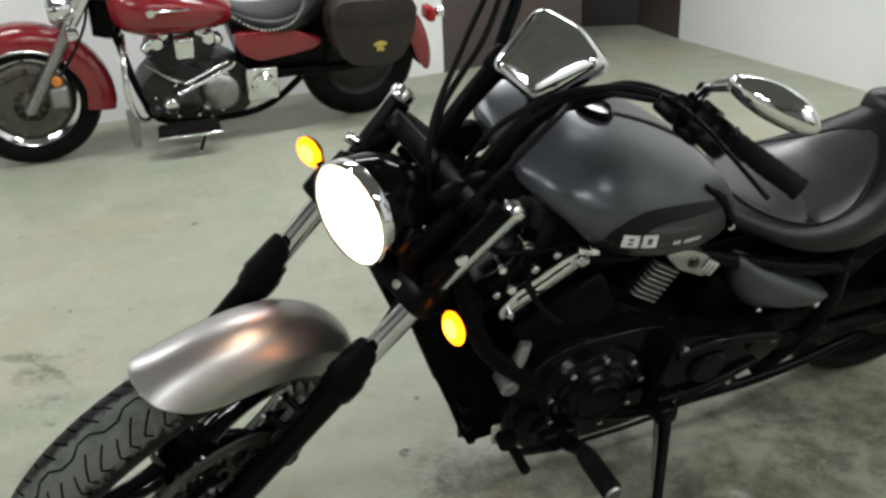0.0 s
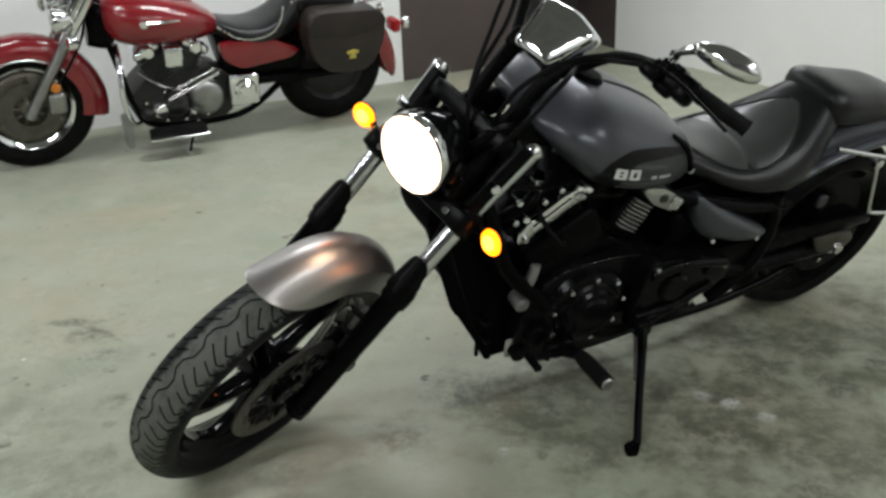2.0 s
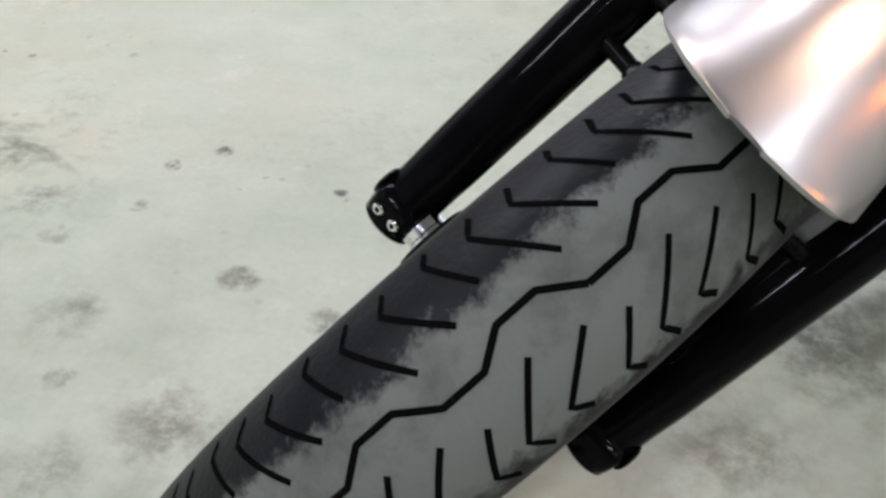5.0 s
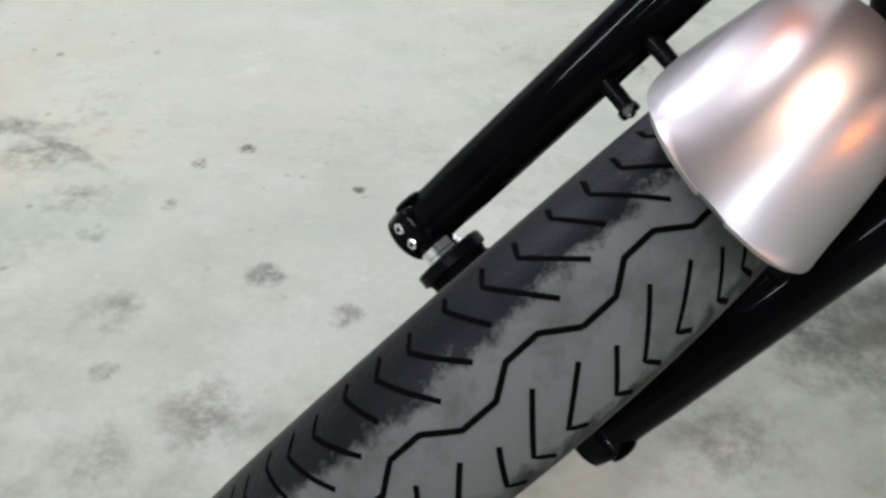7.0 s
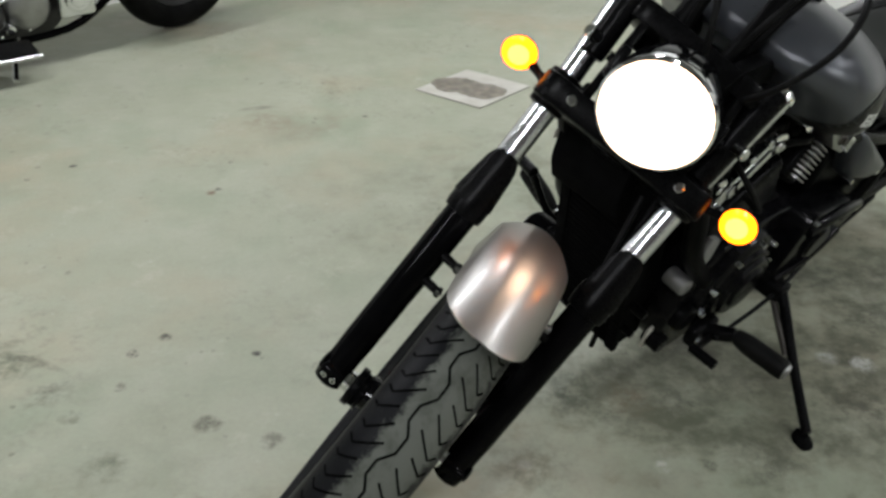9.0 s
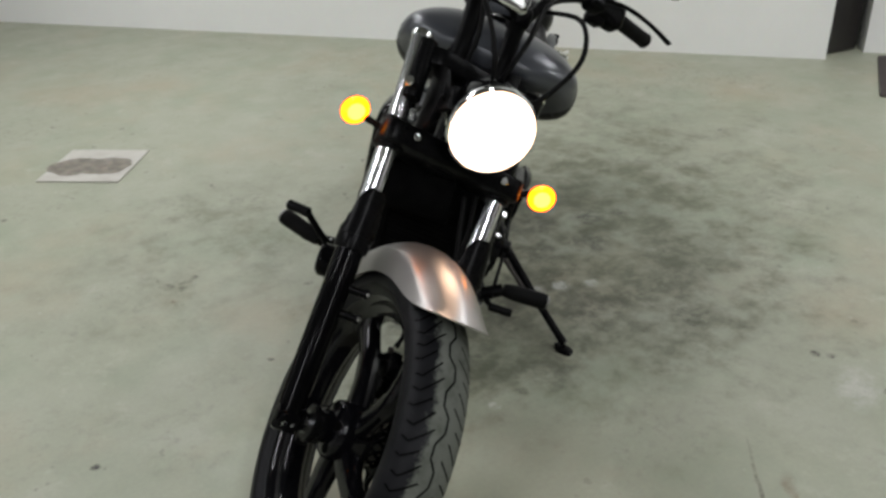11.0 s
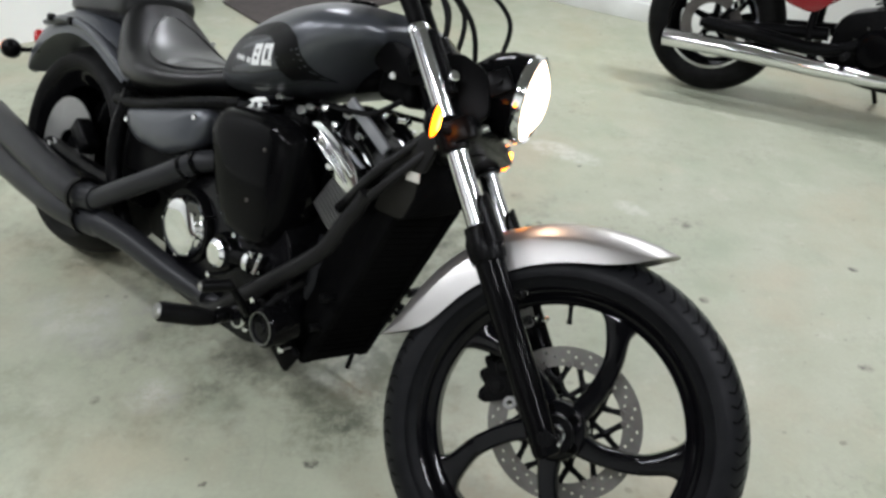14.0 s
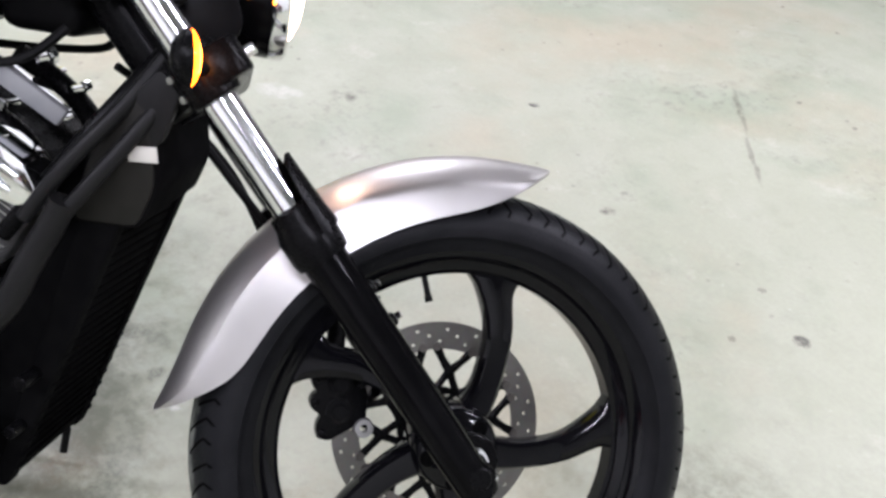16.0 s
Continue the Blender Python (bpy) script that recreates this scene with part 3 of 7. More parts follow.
# floor mat before the door
poly = rounded([(4.24, 2.74), (4.90, 2.06), (4.40, 1.59), (3.58, 2.37)], 0.03)
tagged(part("floor_mat", prism(poly, 0.0, 0.012, 0.004, "xy"), MAT_BROWN), "dark brown ribbed entrance mat lying on the floor", "mat")
# flat square floor cover
DRAIN_GREY = mat("drain_plate_paint", (0.14, 0.145, 0.115), 0.6, 0, (0.1, 0.105, 0.08), 12, bump=0.3, bump_scale=90)
drain = thing("floor_drain_cover", Matrix.Identity(4), "dark square metal drain cover set in the floor", "drain cover")
poly = [(2.53, 1.31), (2.64, 1.20), (2.53, 1.09), (2.41, 1.21)]
part("plate", prism(poly, -0.01, 0.004, 0.002, "xy"), DRAIN_GREY, drain)
part("rim", prism([(2.53, 1.318), (2.648, 1.2), (2.53, 1.082), (2.402, 1.21)], -0.01, 0.002, 0.001, "xy"), DULL_ALLOY, drain)

# sheet of card with a stain, on the floor
sheet = thing("card_sheet", Matrix.Identity(4), "pale card sheet with a brown oil stain lying on the floor", "card sheet")
poly = [(0.055, 3.953), (0.306, 3.734), (0.535, 3.984), (0.285, 4.2)]
part("card", prism(poly, 0.001, 0.007, 0.001, "xy"), PAPER, sheet)
c0 = V(0.295, 3.965)
random.seed(4)
st = [(c0.x - 0.02 + math.cos(t) * r, c0.y + math.sin(t) * r) for t, r in [(2 * math.pi * k / 40, 0.062 + 0.09 * abs(math.cos(2 * math.pi * k / 40 + 0.63)) ** 1.4 + 0.022 * random.random()) for k in range(40)]]
part("stain", prism(st, 0.0072, 0.0078, 0, "xy"), STAIN_BROWN, sheet, "brown oil stain")

# round yellow sign on the wall
dw = (Vector(W8) - Vector(W9)).normalized()
nw = V(-dw.y, dw.x)
sign = thing("wall_sign", Matrix.Identity(4), "round yellow sign with a grey edge fixed to the white wall", "sign")
s0 = Vector(W9) + dw * 2.95 + nw * 0.012
part("face", rod((s0.x, s0.y, 0.62), (s0.x + nw.x * 0.008, s0.y + nw.y * 0.008, 0.62), 0.33, n=48), YELLOW, sign)
part("rim", lathe([(0.33, 0), (0.36, 0), (0.36, 0.012), (0.33, 0.012)], (s0.x, s0.y, 0.62), (nw.x, nw.y, 0)), GREY_PAINT, sign)

# ceiling tube lamps
def tube_lamp(x, y, yaw):
    t = thing("ceiling_lamp", pose(x, y, 2.99, 0, 0, yaw), "white ceiling lamp with two bare fluorescent tubes", "lamp", "ceiling lamps")
    part("housing", block((0, 0, -0.02), (1.3, 0.16, 0.05), 0.008), LAMP_WHITE, t)
    for s in (-0.045, 0.045):
        part("tube", rod((-0.6, s, -0.07), (0.6, s, -0.07), 0.014, n=12), TUBE_LIGHT, t)
        for e in (-0.62, 0.62):
            part("socket", block((e, s, -0.06), (0.03, 0.03, 0.05), 0.004), LAMP_WHITE, t)
    return t


LAMPS = [(-0.6, -0.7, 45), (-1.9, 2.6, 45), (-0.5, 4.3, 45), (2.9, -0.3, 45), (-2.6, 0.0, 45), (3.4, 1.9, 45), (1.0, 4.7, 45), (-0.9, -1.9, 45)]
first = tube_lamp(*LAMPS[0])
for x, y, yaw in LAMPS[1:]:
    copy_thing(first, pose(x, y, 2.99, 0, 0, yaw))

def lamp_light(x, y, yaw):
    li = bpy.data.lights.new("tube_light", "AREA")
    li.shape, li.size, li.size_y, li.energy, li.color = "RECTANGLE", 1.2, 0.14, LAMP_POWER, LAMP_COLOUR
    ob = new("tube_light", li)
    ob.matrix_basis = pose(x, y, 2.9, 0, 0, yaw)


for x, y, yaw in LAMPS:
    lamp_light(x, y, yaw)

# ---- the grey custom motorcycle: x forward, y to its left, z up, the rear axle over the origin ----
BIKE = pose(1.247, 2.745, 0, -14.55, 0, -139.5)
# the steered front: u up the fork, v ahead of it, w to the left, from the front axle
FORK = Matrix(((-0.6421, 0.6808, -0.3525, 1.740), (0.0289, 0.4810, 0.8763, 0.0143), (0.7661, 0.5525, -0.3285, 0.3093), (0, 0, 0, 1)))
bike = thing("motorcycle", BIKE, "dark satin grey custom cruiser motorcycle leaning on its side stand", "motorcycle")


LEAN = Matrix.Translation((0, 0, 0.55)) @ pose(0, 0, 0, -5, 0, 0) @ Matrix.Translation((0, 0, -0.55))


def bp(name, bm, material, parent=None, label="", angle=38):
    return part(name, bm, material, parent or bike, label, m=LEAN, angle=angle)


def rp(name, bm, material, parent=None, label="", angle=38):
    return part(name, bm, material, parent or bike, label, angle=angle)


def fp(name, bm, material, parent=None, label="", angle=38):
    return part(name, bm, material, parent or bike, label, m=FORK, angle=angle)


def tyre_profile(R, hw, crown, rim_r, rim_hw):
    """The tyre's section, as (radius, across) from side to side."""
    top = math.asin(hw / crown)
    pts = []
    for k in range(25):
        a = -top + 2 * top * k / 24
        pts.append((R - crown + crown * math.cos(a), crown * math.sin(a)))
    e = pts[-1][0]
    side = [(e - 0.008, hw * 1.035), (e * 0.6 + rim_r * 0.4, hw * 1.045), (e * 0.42 + rim_r * 0.58, hw * 1.02), (e * 0.4 + rim_r * 0.6, hw * 0.985), (rim_r + 0.006, hw * 0.86), (rim_r, rim_hw), (rim_r - 0.006, rim_hw - 0.006)]
    return [(r, -w) for r, w in reversed(side)] + pts + side


def dusty(ob, centre, axis, hw):
    """Sets the dust of a tyre's points: the tread's middle and its left half are dusty, the right shoulder is bare rubber."""
    me = ob.data
    at = me.attributes.new("dust", "FLOAT", "POINT")
    c, ax = Vector(centre), Vector(axis).normalized()
    for i, v in enumerate(me.vertices):
        w = (v.co - c).dot(ax) / hw
        r = (v.co - c - (v.co - c).dot(ax) * ax).length
        d = min((w + 0.66) / 0.5, (1.08 - w) / 0.4, 1.0)
        at.data[i].value = max(0.0, d) if r > RTYRE - 0.055 else 0.0


def groove_strip(line, R, crown, width):
    """A narrow dark groove along (angle, across) points of a tyre's tread."""
    bm = bmesh.new()
    pts = []
    for (a0, w0), (a1, w1) in zip(line, line[1:]):
        for k in range(5):
            pts.append((a0 + (a1 - a0) * k / 5, w0 + (w1 - w0) * k / 5))
    pts.append(line[-1])

    def at(a, w):
        r = R - crown + math.sqrt(max(crown * crown - w * w, 1e-6)) + 0.0004
        return V(r * math.sin(a), r * math.cos(a), w)
    prev = None
    for i, (a, w) in enumerate(pts):
        b, e = pts[max(i - 1, 0)], pts[min(i + 1, len(pts) - 1)]
        da, dw = (e[0] - b[0]) * R, e[1] - b[1]
        ln = math.hypot(da, dw) or 1
        oa, ow = -dw / ln * width / R, da / ln * width
        pair = (bm.verts.new(at(a + oa, w + ow)), bm.verts.new(at(a - oa, w - ow)))
        if prev:
            bm.faces.new((prev[0], prev[1], pair[1], pair[0]))
        prev = pair
    return bm


# front wheel: angles from v towards u
RTYRE, HW, CROWN = 0.348, 0.059, 0.066
AX = V(0, 0, 1)
WHEEL = FORK @ Matrix.Translation((0.0042, -0.0045, 0))


def wp(name, bm, material, parent=None, label="", angle=38):
    return part(name, bm, material, parent or bike, label, m=WHEEL, angle=angle)


RIM = [(0.262, 0.042), (0.272, 0.0465), (0.2755, 0.0455), (0.2745, 0.0425), (0.267, 0.0405), (0.262, 0.036), (0.2605, 0.032), (0.2535, 0.0305), (0.2475, 0.025), (0.2425, 0.0235), (0.2385, 0.0185), (0.2355, 0.015)]
rim = wp("front_wheel", lathe([(r, -w) for r, w in RIM] + [(r, w) for r, w in reversed(RIM)] + [(0.25, 0.026), (0.246, 0), (0.25, -0.026)], (0, 0, 0), AX, 96), WHEEL_BLACK, label="gloss black cast wheel with five curved spokes")
tyre = wp("tyre", lathe(tyre_profile(RTYRE, HW, CROWN, 0.27, 0.0465), (0, 0, 0), AX, 144), TYRE, rim, "black tyre with a dusty worn tread")
dusty(tyre, WHEEL @ V(0, 0, 0), WHEEL.to_3x3() @ AX, HW)
# tread: one wavy groove, and three slanted grooves with a short tick on each shoulder, 25 times round
bm = bmesh.new()
STEP = 14.4
wave = []
for k in range(25):
    a = 25.0 + STEP * k
    wave += [(a, 0.0058), (a + 4.15, 0.0055), (a + 7.1, -0.0072), (a + 11.0, -0.0075)]
add(bm, groove_strip([(radians(a), w) for a, w in wave + [(25.0 + 360, 0.0058)]], RTYRE, CROWN, 0.0019))
RIGHT = (((25.2, -0.0137), (20.5, -0.0466), (21.77, -0.0548)), ((29.78, -0.0187), (25.05, -0.0458), (26.05, -0.054)), ((33.28, -0.0273), (30.4, -0.0506), (31.2, -0.0557)))
LEFT = (((32.35, 0.0130), (27.76, 0.0451), (29.35, 0.054)), ((37.1, 0.0187), (32.15, 0.0457), (34.0, 0.0517)), ((40.77, 0.0261), (38.0, 0.049), (39.6, 0.0555)))
for k in range(25):
    for line in RIGHT + LEFT:
        add(bm, groove_strip([(radians(a + STEP * k), w) for a, w in line], RTYRE, CROWN, 0.0017))
tagged(wp("tread_groove", bm, GROOVE, rim), kind="stuff")


def spoke(a0):
    """One curved spoke from the hub to the rim, ending at angle a0."""
    pts = []
    for r, da, hw_, th in ((0.035, -27, 0.026, 0.026), (0.075, -25, 0.021, 0.023), (0.12, -20, 0.0195, 0.02), (0.165, -15, 0.0195, 0.019), (0.195, -10.5, 0.0215, 0.019), (0.215, -7.5, 0.027, 0.019), (0.231, -5.5, 0.038, 0.018), (0.238, -4.5, 0.05, 0.017)):
        pts.append((r, radians(a0 + da), hw_, th))
    pts = resample(pts, 4)
    loops = []
    for i, (r, a, h, th) in enumerate(pts):
        b, e = pts[max(i - 1, 0)], pts[min(i + 1, len(pts) - 1)]
        d = V(e[0] * math.sin(e[1]) - b[0] * math.sin(b[1]), e[0] * math.cos(e[1]) - b[0] * math.cos(b[1]), 0).normalized()
        e = min(max((r - 0.19) / 0.03, 0.0), 1.0)      # square to the rim at its outer end
        d = d.lerp(V(math.sin(a), math.cos(a), 0), e).normalized()
        s = V(-d.y, d.x, 0)
        p = V(r * math.sin(a), r * math.cos(a), 0)
        ring = []
        for q in range(12):
            t = 2 * math.pi * q / 12
            c, sn = math.cos(t), math.sin(t)
            ring.append(p + s * h * math.copysign(abs(c) ** 0.55, c) + V(0, 0, th * math.copysign(abs(sn) ** 0.55, sn)))
        loops.append(ring)
    return rings(loops)


for k in range(5):
    wp("spoke", spoke(48 - 72 * k), WHEEL_BLACK, rim)
hub = wp("hub", lathe([(0.01, -0.072), (0.026, -0.072), (0.03, -0.068), (0.032, -0.05), (0.05, -0.046), (0.056, -0.04), (0.058, -0.03), (0.06, -0.022), (0.06, 0.026), (0.057, 0.036), (0.05, 0.062), (0.045, 0.07), (0.01, 0.07)], (0, 0, 0), AX, 40), WHEEL_BLACK, rim)
for k in range(5):
    a = radians(12 - 72 * k)
    wp("hub_pocket", lathe([(0.0, 0.0), (0.009, 0.0), (0.0115, 0.002), (0.0115, 0.004), (0.0, 0.004)], (0.041 * math.sin(a), 0.041 * math.cos(a), -0.0495), AX, 18, closed=False), GROOVE, hub)
wp("valve_stem", joined(rod((0.232, 0.1, -0.002), (0.214, 0.094, -0.004), 0.006, n=10), rod((0.214, 0.094, -0.004), (0.19, 0.084, -0.006), 0.0042, n=10), rod((0.19, 0.084, -0.006), (0.182, 0.0805, -0.007), 0.0055, n=10)), RUBBER, rim)
def drilled_ring(r0, r1, w, thick, cells=160, rows=9):
    """A flat ring with three rows of small holes through it."""
    bm = bmesh.new()
    g = [[bm.verts.new(((r0 + (r1 - r0) * j / rows) * math.sin(2 * math.pi * i / cells), (r0 + (r1 - r0) * j / rows) * math.cos(2 * math.pi * i / cells), w)) for j in range(rows + 1)] for i in range(cells)]
    for i in range(cells):
        for j in range(rows):
            if (i % 8, j) in ((0, 2), (3, 4), (6, 6)):
                continue
            n = (i + 1) % cells
            bm.faces.new((g[i][j], g[n][j], g[n][j + 1], g[i][j + 1]))
    bmesh.ops.recalc_face_normals(bm, faces=bm.faces)
    bmesh.ops.solidify(bm, geom=bm.faces[:], thickness=thick)
    return bm


disc = wp("brake_disc", drilled_ring(0.115, 0.1545, 0.081, 0.005), DISC, rim, "drilled pale steel brake disc")
wp("disc_carrier", lathe([(0.045, 0.07), (0.06, 0.07), (0.06, 0.078), (0.045, 0.078)], (0, 0, 0), AX, 40), SATIN_BLACK, disc)
polar = lambda r, deg, w: V(r * math.sin(radians(deg)), r * math.cos(radians(deg)), w)
for k in range(10):
    a = 36 * k + 8
    node = polar(0.083, a, 0.076)
    for da in (-15, 15):
        wp("carrier_arm", tube([polar(0.057, a + da * 1.05, 0.074), polar(0.07, a + da * 0.42, 0.075), node], [0.0068, 0.0054, 0.0075], 8, 4, flat=0.8), SATIN_BLACK, disc)
        wp("carrier_arm", tube([node, polar(0.1, a + da * 0.55, 0.077), polar(0.118, a + da * 0.85, 0.078)], [0.0075, 0.0055, 0.0072], 8, 4, flat=0.8), SATIN_BLACK, disc)
    for da in (-13, 13):
        wp("disc_button", rod(polar(0.119, a + da, 0.072), polar(0.119, a + da, 0.086), 0.0065, n=12, bev=0.001), STEEL, disc)

# front fender: angle from v towards u, crown and edge radius, half width
# and how far down its section the crease lies
FEND = resample([(38.2, 0.3975, 0.3965, 0.012, 0.9), (39.0, 0.397, 0.392, 0.034, 0.85), (40.8, 0.396, 0.381, 0.051, 0.8), (43, 0.395, 0.367, 0.061, 0.74), (46.5, 0.394, 0.349, 0.069, 0.66), (52, 0.3935, 0.331, 0.0735, 0.57), (60, 0.394, 0.319, 0.0755, 0.48), (75, 0.395, 0.3135, 0.076, 0.4), (92, 0.396, 0.312, 0.076, 0.37), (106, 0.394, 0.311, 0.075, 0.37), (118, 0.39, 0.312, 0.072, 0.4), (125, 0.389, 0.322, 0.068, 0.43), (130, 0.3915, 0.345, 0.061, 0.46), (134, 0.397, 0.376, 0.048, 0.5), (136.2, 0.402, 0.399, 0.026, 0.5)], 3)


def creased_fender(rows, n=12, thick=0.003):
    """A fender with a rounded crown, a crease along each flank and nearly upright sides below it."""
    outer = []
    for a, rc, re, hw, fold in rows:
        t = radians(a)
        half = []
        wc = 0.88 * hw
        for k in range(n + 1):
            q = k / n
            half.append((wc * q, rc - fold * (rc - re) * q ** 2.1))
        r0 = half[-1][1]
        for k in range(1, 7):
            q = k / 6
            half.append((wc + (hw - wc) * q ** 0.8, r0 + (re - r0) * q))
        line = [(-w, r) for w, r in reversed(half[1:])] + half
        outer.append([V(r * math.sin(t), r * math.cos(t), w) for w, r in line])
    bm = rings(outer, close_u=False)
    bmesh.ops.recalc_face_normals(bm, faces=bm.faces)
    bmesh.ops.solidify(bm, geom=bm.faces[:], thickness=thick)
    return bm


def fender_mesh(rows, n=22, thick=0.003, flip=False):
    outer = []
    for a, rc, re, hw in rows:
        t = radians(a)
        line = []
        for k in range(n + 1):
            ph = -math.pi / 2 + math.pi * k / n
            s, c = math.sin(ph), math.cos(ph)
            w = hw * math.copysign(abs(s) ** 0.75, s)
            r = re + (rc - re) * abs(c) ** 0.8
            line.append(V(r * math.sin(t), r * math.cos(t), w))
        outer.append(line)
    bm = rings(outer, close_u=False)
    bmesh.ops.recalc_face_normals(bm, faces=bm.faces)
    bmesh.ops.solidify(bm, geom=bm.faces[:], thickness=thick)
    return bm


fender = fp("front_fender", creased_fender(FEND), BRUSHED, label="bare brushed metal front fender", angle=30)

# fork legs
def tube_guard(w, s):
    """A thin curved shield before the fork tube, narrowing to its upper end."""
    rows = []
    for u, half, r in ((0.36, 70, 0.036), (0.385, 66, 0.034), (0.41, 62, 0.0325), (0.435, 54, 0.0315), (0.45, 40, 0.031), (0.457, 20, 0.031)):
        rows.append([V(u, FV + r * math.cos(radians(half * q / 6)), w + r * math.sin(radians(half * q / 6))) for q in range(-6, 7)])
    bm = rings(rows, close_u=False)
    bmesh.ops.recalc_face_normals(bm, faces=bm.faces)
    bmesh.ops.solidify(bm, geom=bm.faces[:], thickness=0.003)
    return bm


FV = -0.014       # the legs stand a little behind the axle
for s, side in ((-1, "right"), (1, "left")):
    w = s * 0.128
    leg = fp("fork_leg", joined(
        lathe([(0.0, -0.03), (0.02, -0.03), (0.0245, -0.027), (0.026, -0.018), (0.026, 0.03), (0.027, 0.06), (0.0275, 0.2), (0.028, 0.335), (0.0, 0.335)], (0, FV, w), (1, 0, 0), 28, closed=False)), GLOSS_BLACK, label="gloss black fork slider")
    fp("fork_collar", lathe([(0.02, 0.33), (0.033, 0.332), (0.035, 0.342), (0.035, 0.372), (0.03, 0.385), (0.029, 0.4), (0.0215, 0.404), (0.02, 0.404)], (0, FV, w), (1, 0, 0), 28), SATIN_BLACK, leg)
    fp("fork_tube", joined(rod((0.39, FV, w), (0.56, FV, s * 0.131), 0.0215, n=28), rod((0.59, FV, s * 0.132), (0.79, FV, s * 0.1445), 0.0205, n=28)), FORK_CHROME, leg, "polished chrome fork tube")
    cap = fp("fork_cap", lathe([(0.0, 0.803), (0.005, 0.803), (0.006, 0.8), (0.0095, 0.8), (0.0105, 0.8035), (0.014, 0.8035), (0.0155, 0.799), (0.0205, 0.799), (0.0225, 0.795), (0.0225, 0.786), (0.0, 0.786)], (0, FV, s * 0.1452), (1, 0, 0), 28, closed=False), CHROME, leg, "ringed chrome fork cap")
    fp("guard_prong", tube_guard(w, s), SATIN_BLACK, leg)
    for u0, u1, wm in ((0.545, 0.612, 0.132),):
        fp("clamp_collar", lathe([(0.0225, u0), (0.03, u0 + 0.002), (0.031, u0 + 0.006), (0.031, u1 - 0.006), (0.03, u1 - 0.002), (0.0225, u1)], (0, FV, s * wm), (1, 0, 0), 28), SATIN_BLACK, leg)
    fp("clamp_screw", joined(rod((0.565, FV - 0.03, s * 0.14), (0.565, FV - 0.034, s * 0.144), 0.0045, n=10), rod((0.59, FV - 0.03, s * 0.14), (0.59, FV - 0.034, s * 0.144), 0.0045, n=10)), CAST, leg)
    fp("dropout", joined(rod((0, 0, w - s * 0.02), (0, 0, s * 0.07), 0.0165), rod((0, 0, s * 0.085), (0, 0, s * 0.064), 0.024, 0.034)), GLOSS_BLACK, leg)
    fp("pinch_boss", block((-0.008, 0.0, w), (0.034, 0.026, 0.045), 0.009, pose(0, 0, 0, 0, 0, 25), 3), GLOSS_BLACK, leg)
    for dw in (-0.0093, 0.0093) if s < 0 else ():
        bolt = fp("pinch_bolt", rod((-0.0085, 0.0, w + dw), (-0.0152, 0.0144, w + dw), 0.0056, n=16, bev=0.001), CHROME, leg)
        fp("bolt_socket", rod((-0.0148, 0.0135, w + dw), (-0.01535, 0.01475, w + dw), 0.0027, n=6), GROOVE, bolt)
    fp("axle_ring", joined(lathe([(0.0165, 0.0), (0.0195, 0.0), (0.0195, 0.008), (0.0165, 0.008)], (0, 0, s * 0.096), (0, 0, s), 24), lathe([(0.0165, 0.0), (0.021, 0.0), (0.021, 0.003), (0.0165, 0.003)], (0, 0, s * 0.092), (0, 0, s), 24)), CHROME, leg)
    fp("hub_cup", joined(lathe([(0.016, 0.0), (0.034, 0.0), (0.036, -0.002), (0.036, -0.012), (0.032, -0.0135), (0.03, -0.024), (0.016, -0.024)], (0, 0, s * 0.091), (0, 0, s), 30)), SATIN_BLACK, leg)
    fp("axle_end", lathe([(0, 0.0), (0.014, 0.0), (0.015, 0.001), (0.013, 0.003), (0.009, 0.0035), (0.0, 0.0038)], (0.002, FV + 0.008, s * 0.152), (0, 0, s), 20, closed=False), SATIN_BLACK, leg)
    for u in (0.212, 0.262):
        fp("fender_bracket", joined(rod((u, -0.004, w - s * 0.012), (u, 0.012, s * 0.078), 0.0085, 0.0075, n=14), block((u, 0.014, s * 0.077), (0.018, 0.016, 0.01), 0.003)), SATIN_BLACK, leg)
        fp("bracket_bolt", rod((u, 0.016, s * 0.074), (u, 0.03, s * 0.077), 0.0045, n=10, bev=0.001), CHROME, leg)
CALIPER = FORK @ Matrix.Translation((0.008, 0.016, 0))


def cp(name, bm, material, parent=None, label="", angle=38):
    return part(name, bm, material, parent or bike, label, m=CALIPER, angle=angle)


cal = cp("brake_caliper", joined(
    prism(rounded([(0.075, -0.098), (0.076, -0.126), (0.08, -0.158), (0.094, -0.17), (0.109, -0.16), (0.115, -0.146), (0.126, -0.15), (0.139, -0.152), (0.147, -0.142), (0.146, -0.131), (0.156, -0.133), (0.166, -0.131), (0.171, -0.118), (0.169, -0.108), (0.18, -0.098), (0.176, -0.078), (0.145, -0.068), (0.105, -0.075)], 0.006), 0.054, 0.078, 0.005, "xy", 2),
    prism(rounded([(0.075, -0.09), (0.08, -0.122), (0.094, -0.15), (0.125, -0.14), (0.152, -0.124), (0.17, -0.1), (0.145, -0.08), (0.1, -0.078)], 0.014), 0.09, 0.126, 0.01, "xy", 3),
    tube([(0.165, -0.085, 0.1), (0.215, -0.045, 0.11), (0.25, -0.016, 0.122)], [0.015, 0.012, 0.014], 10, 4),
    tube([(0.09, -0.085, 0.1), (0.085, -0.05, 0.11), (0.08, -0.02, 0.122)], [0.014, 0.012, 0.013], 10, 4)), SATIN_BLACK, label="black brake caliper")
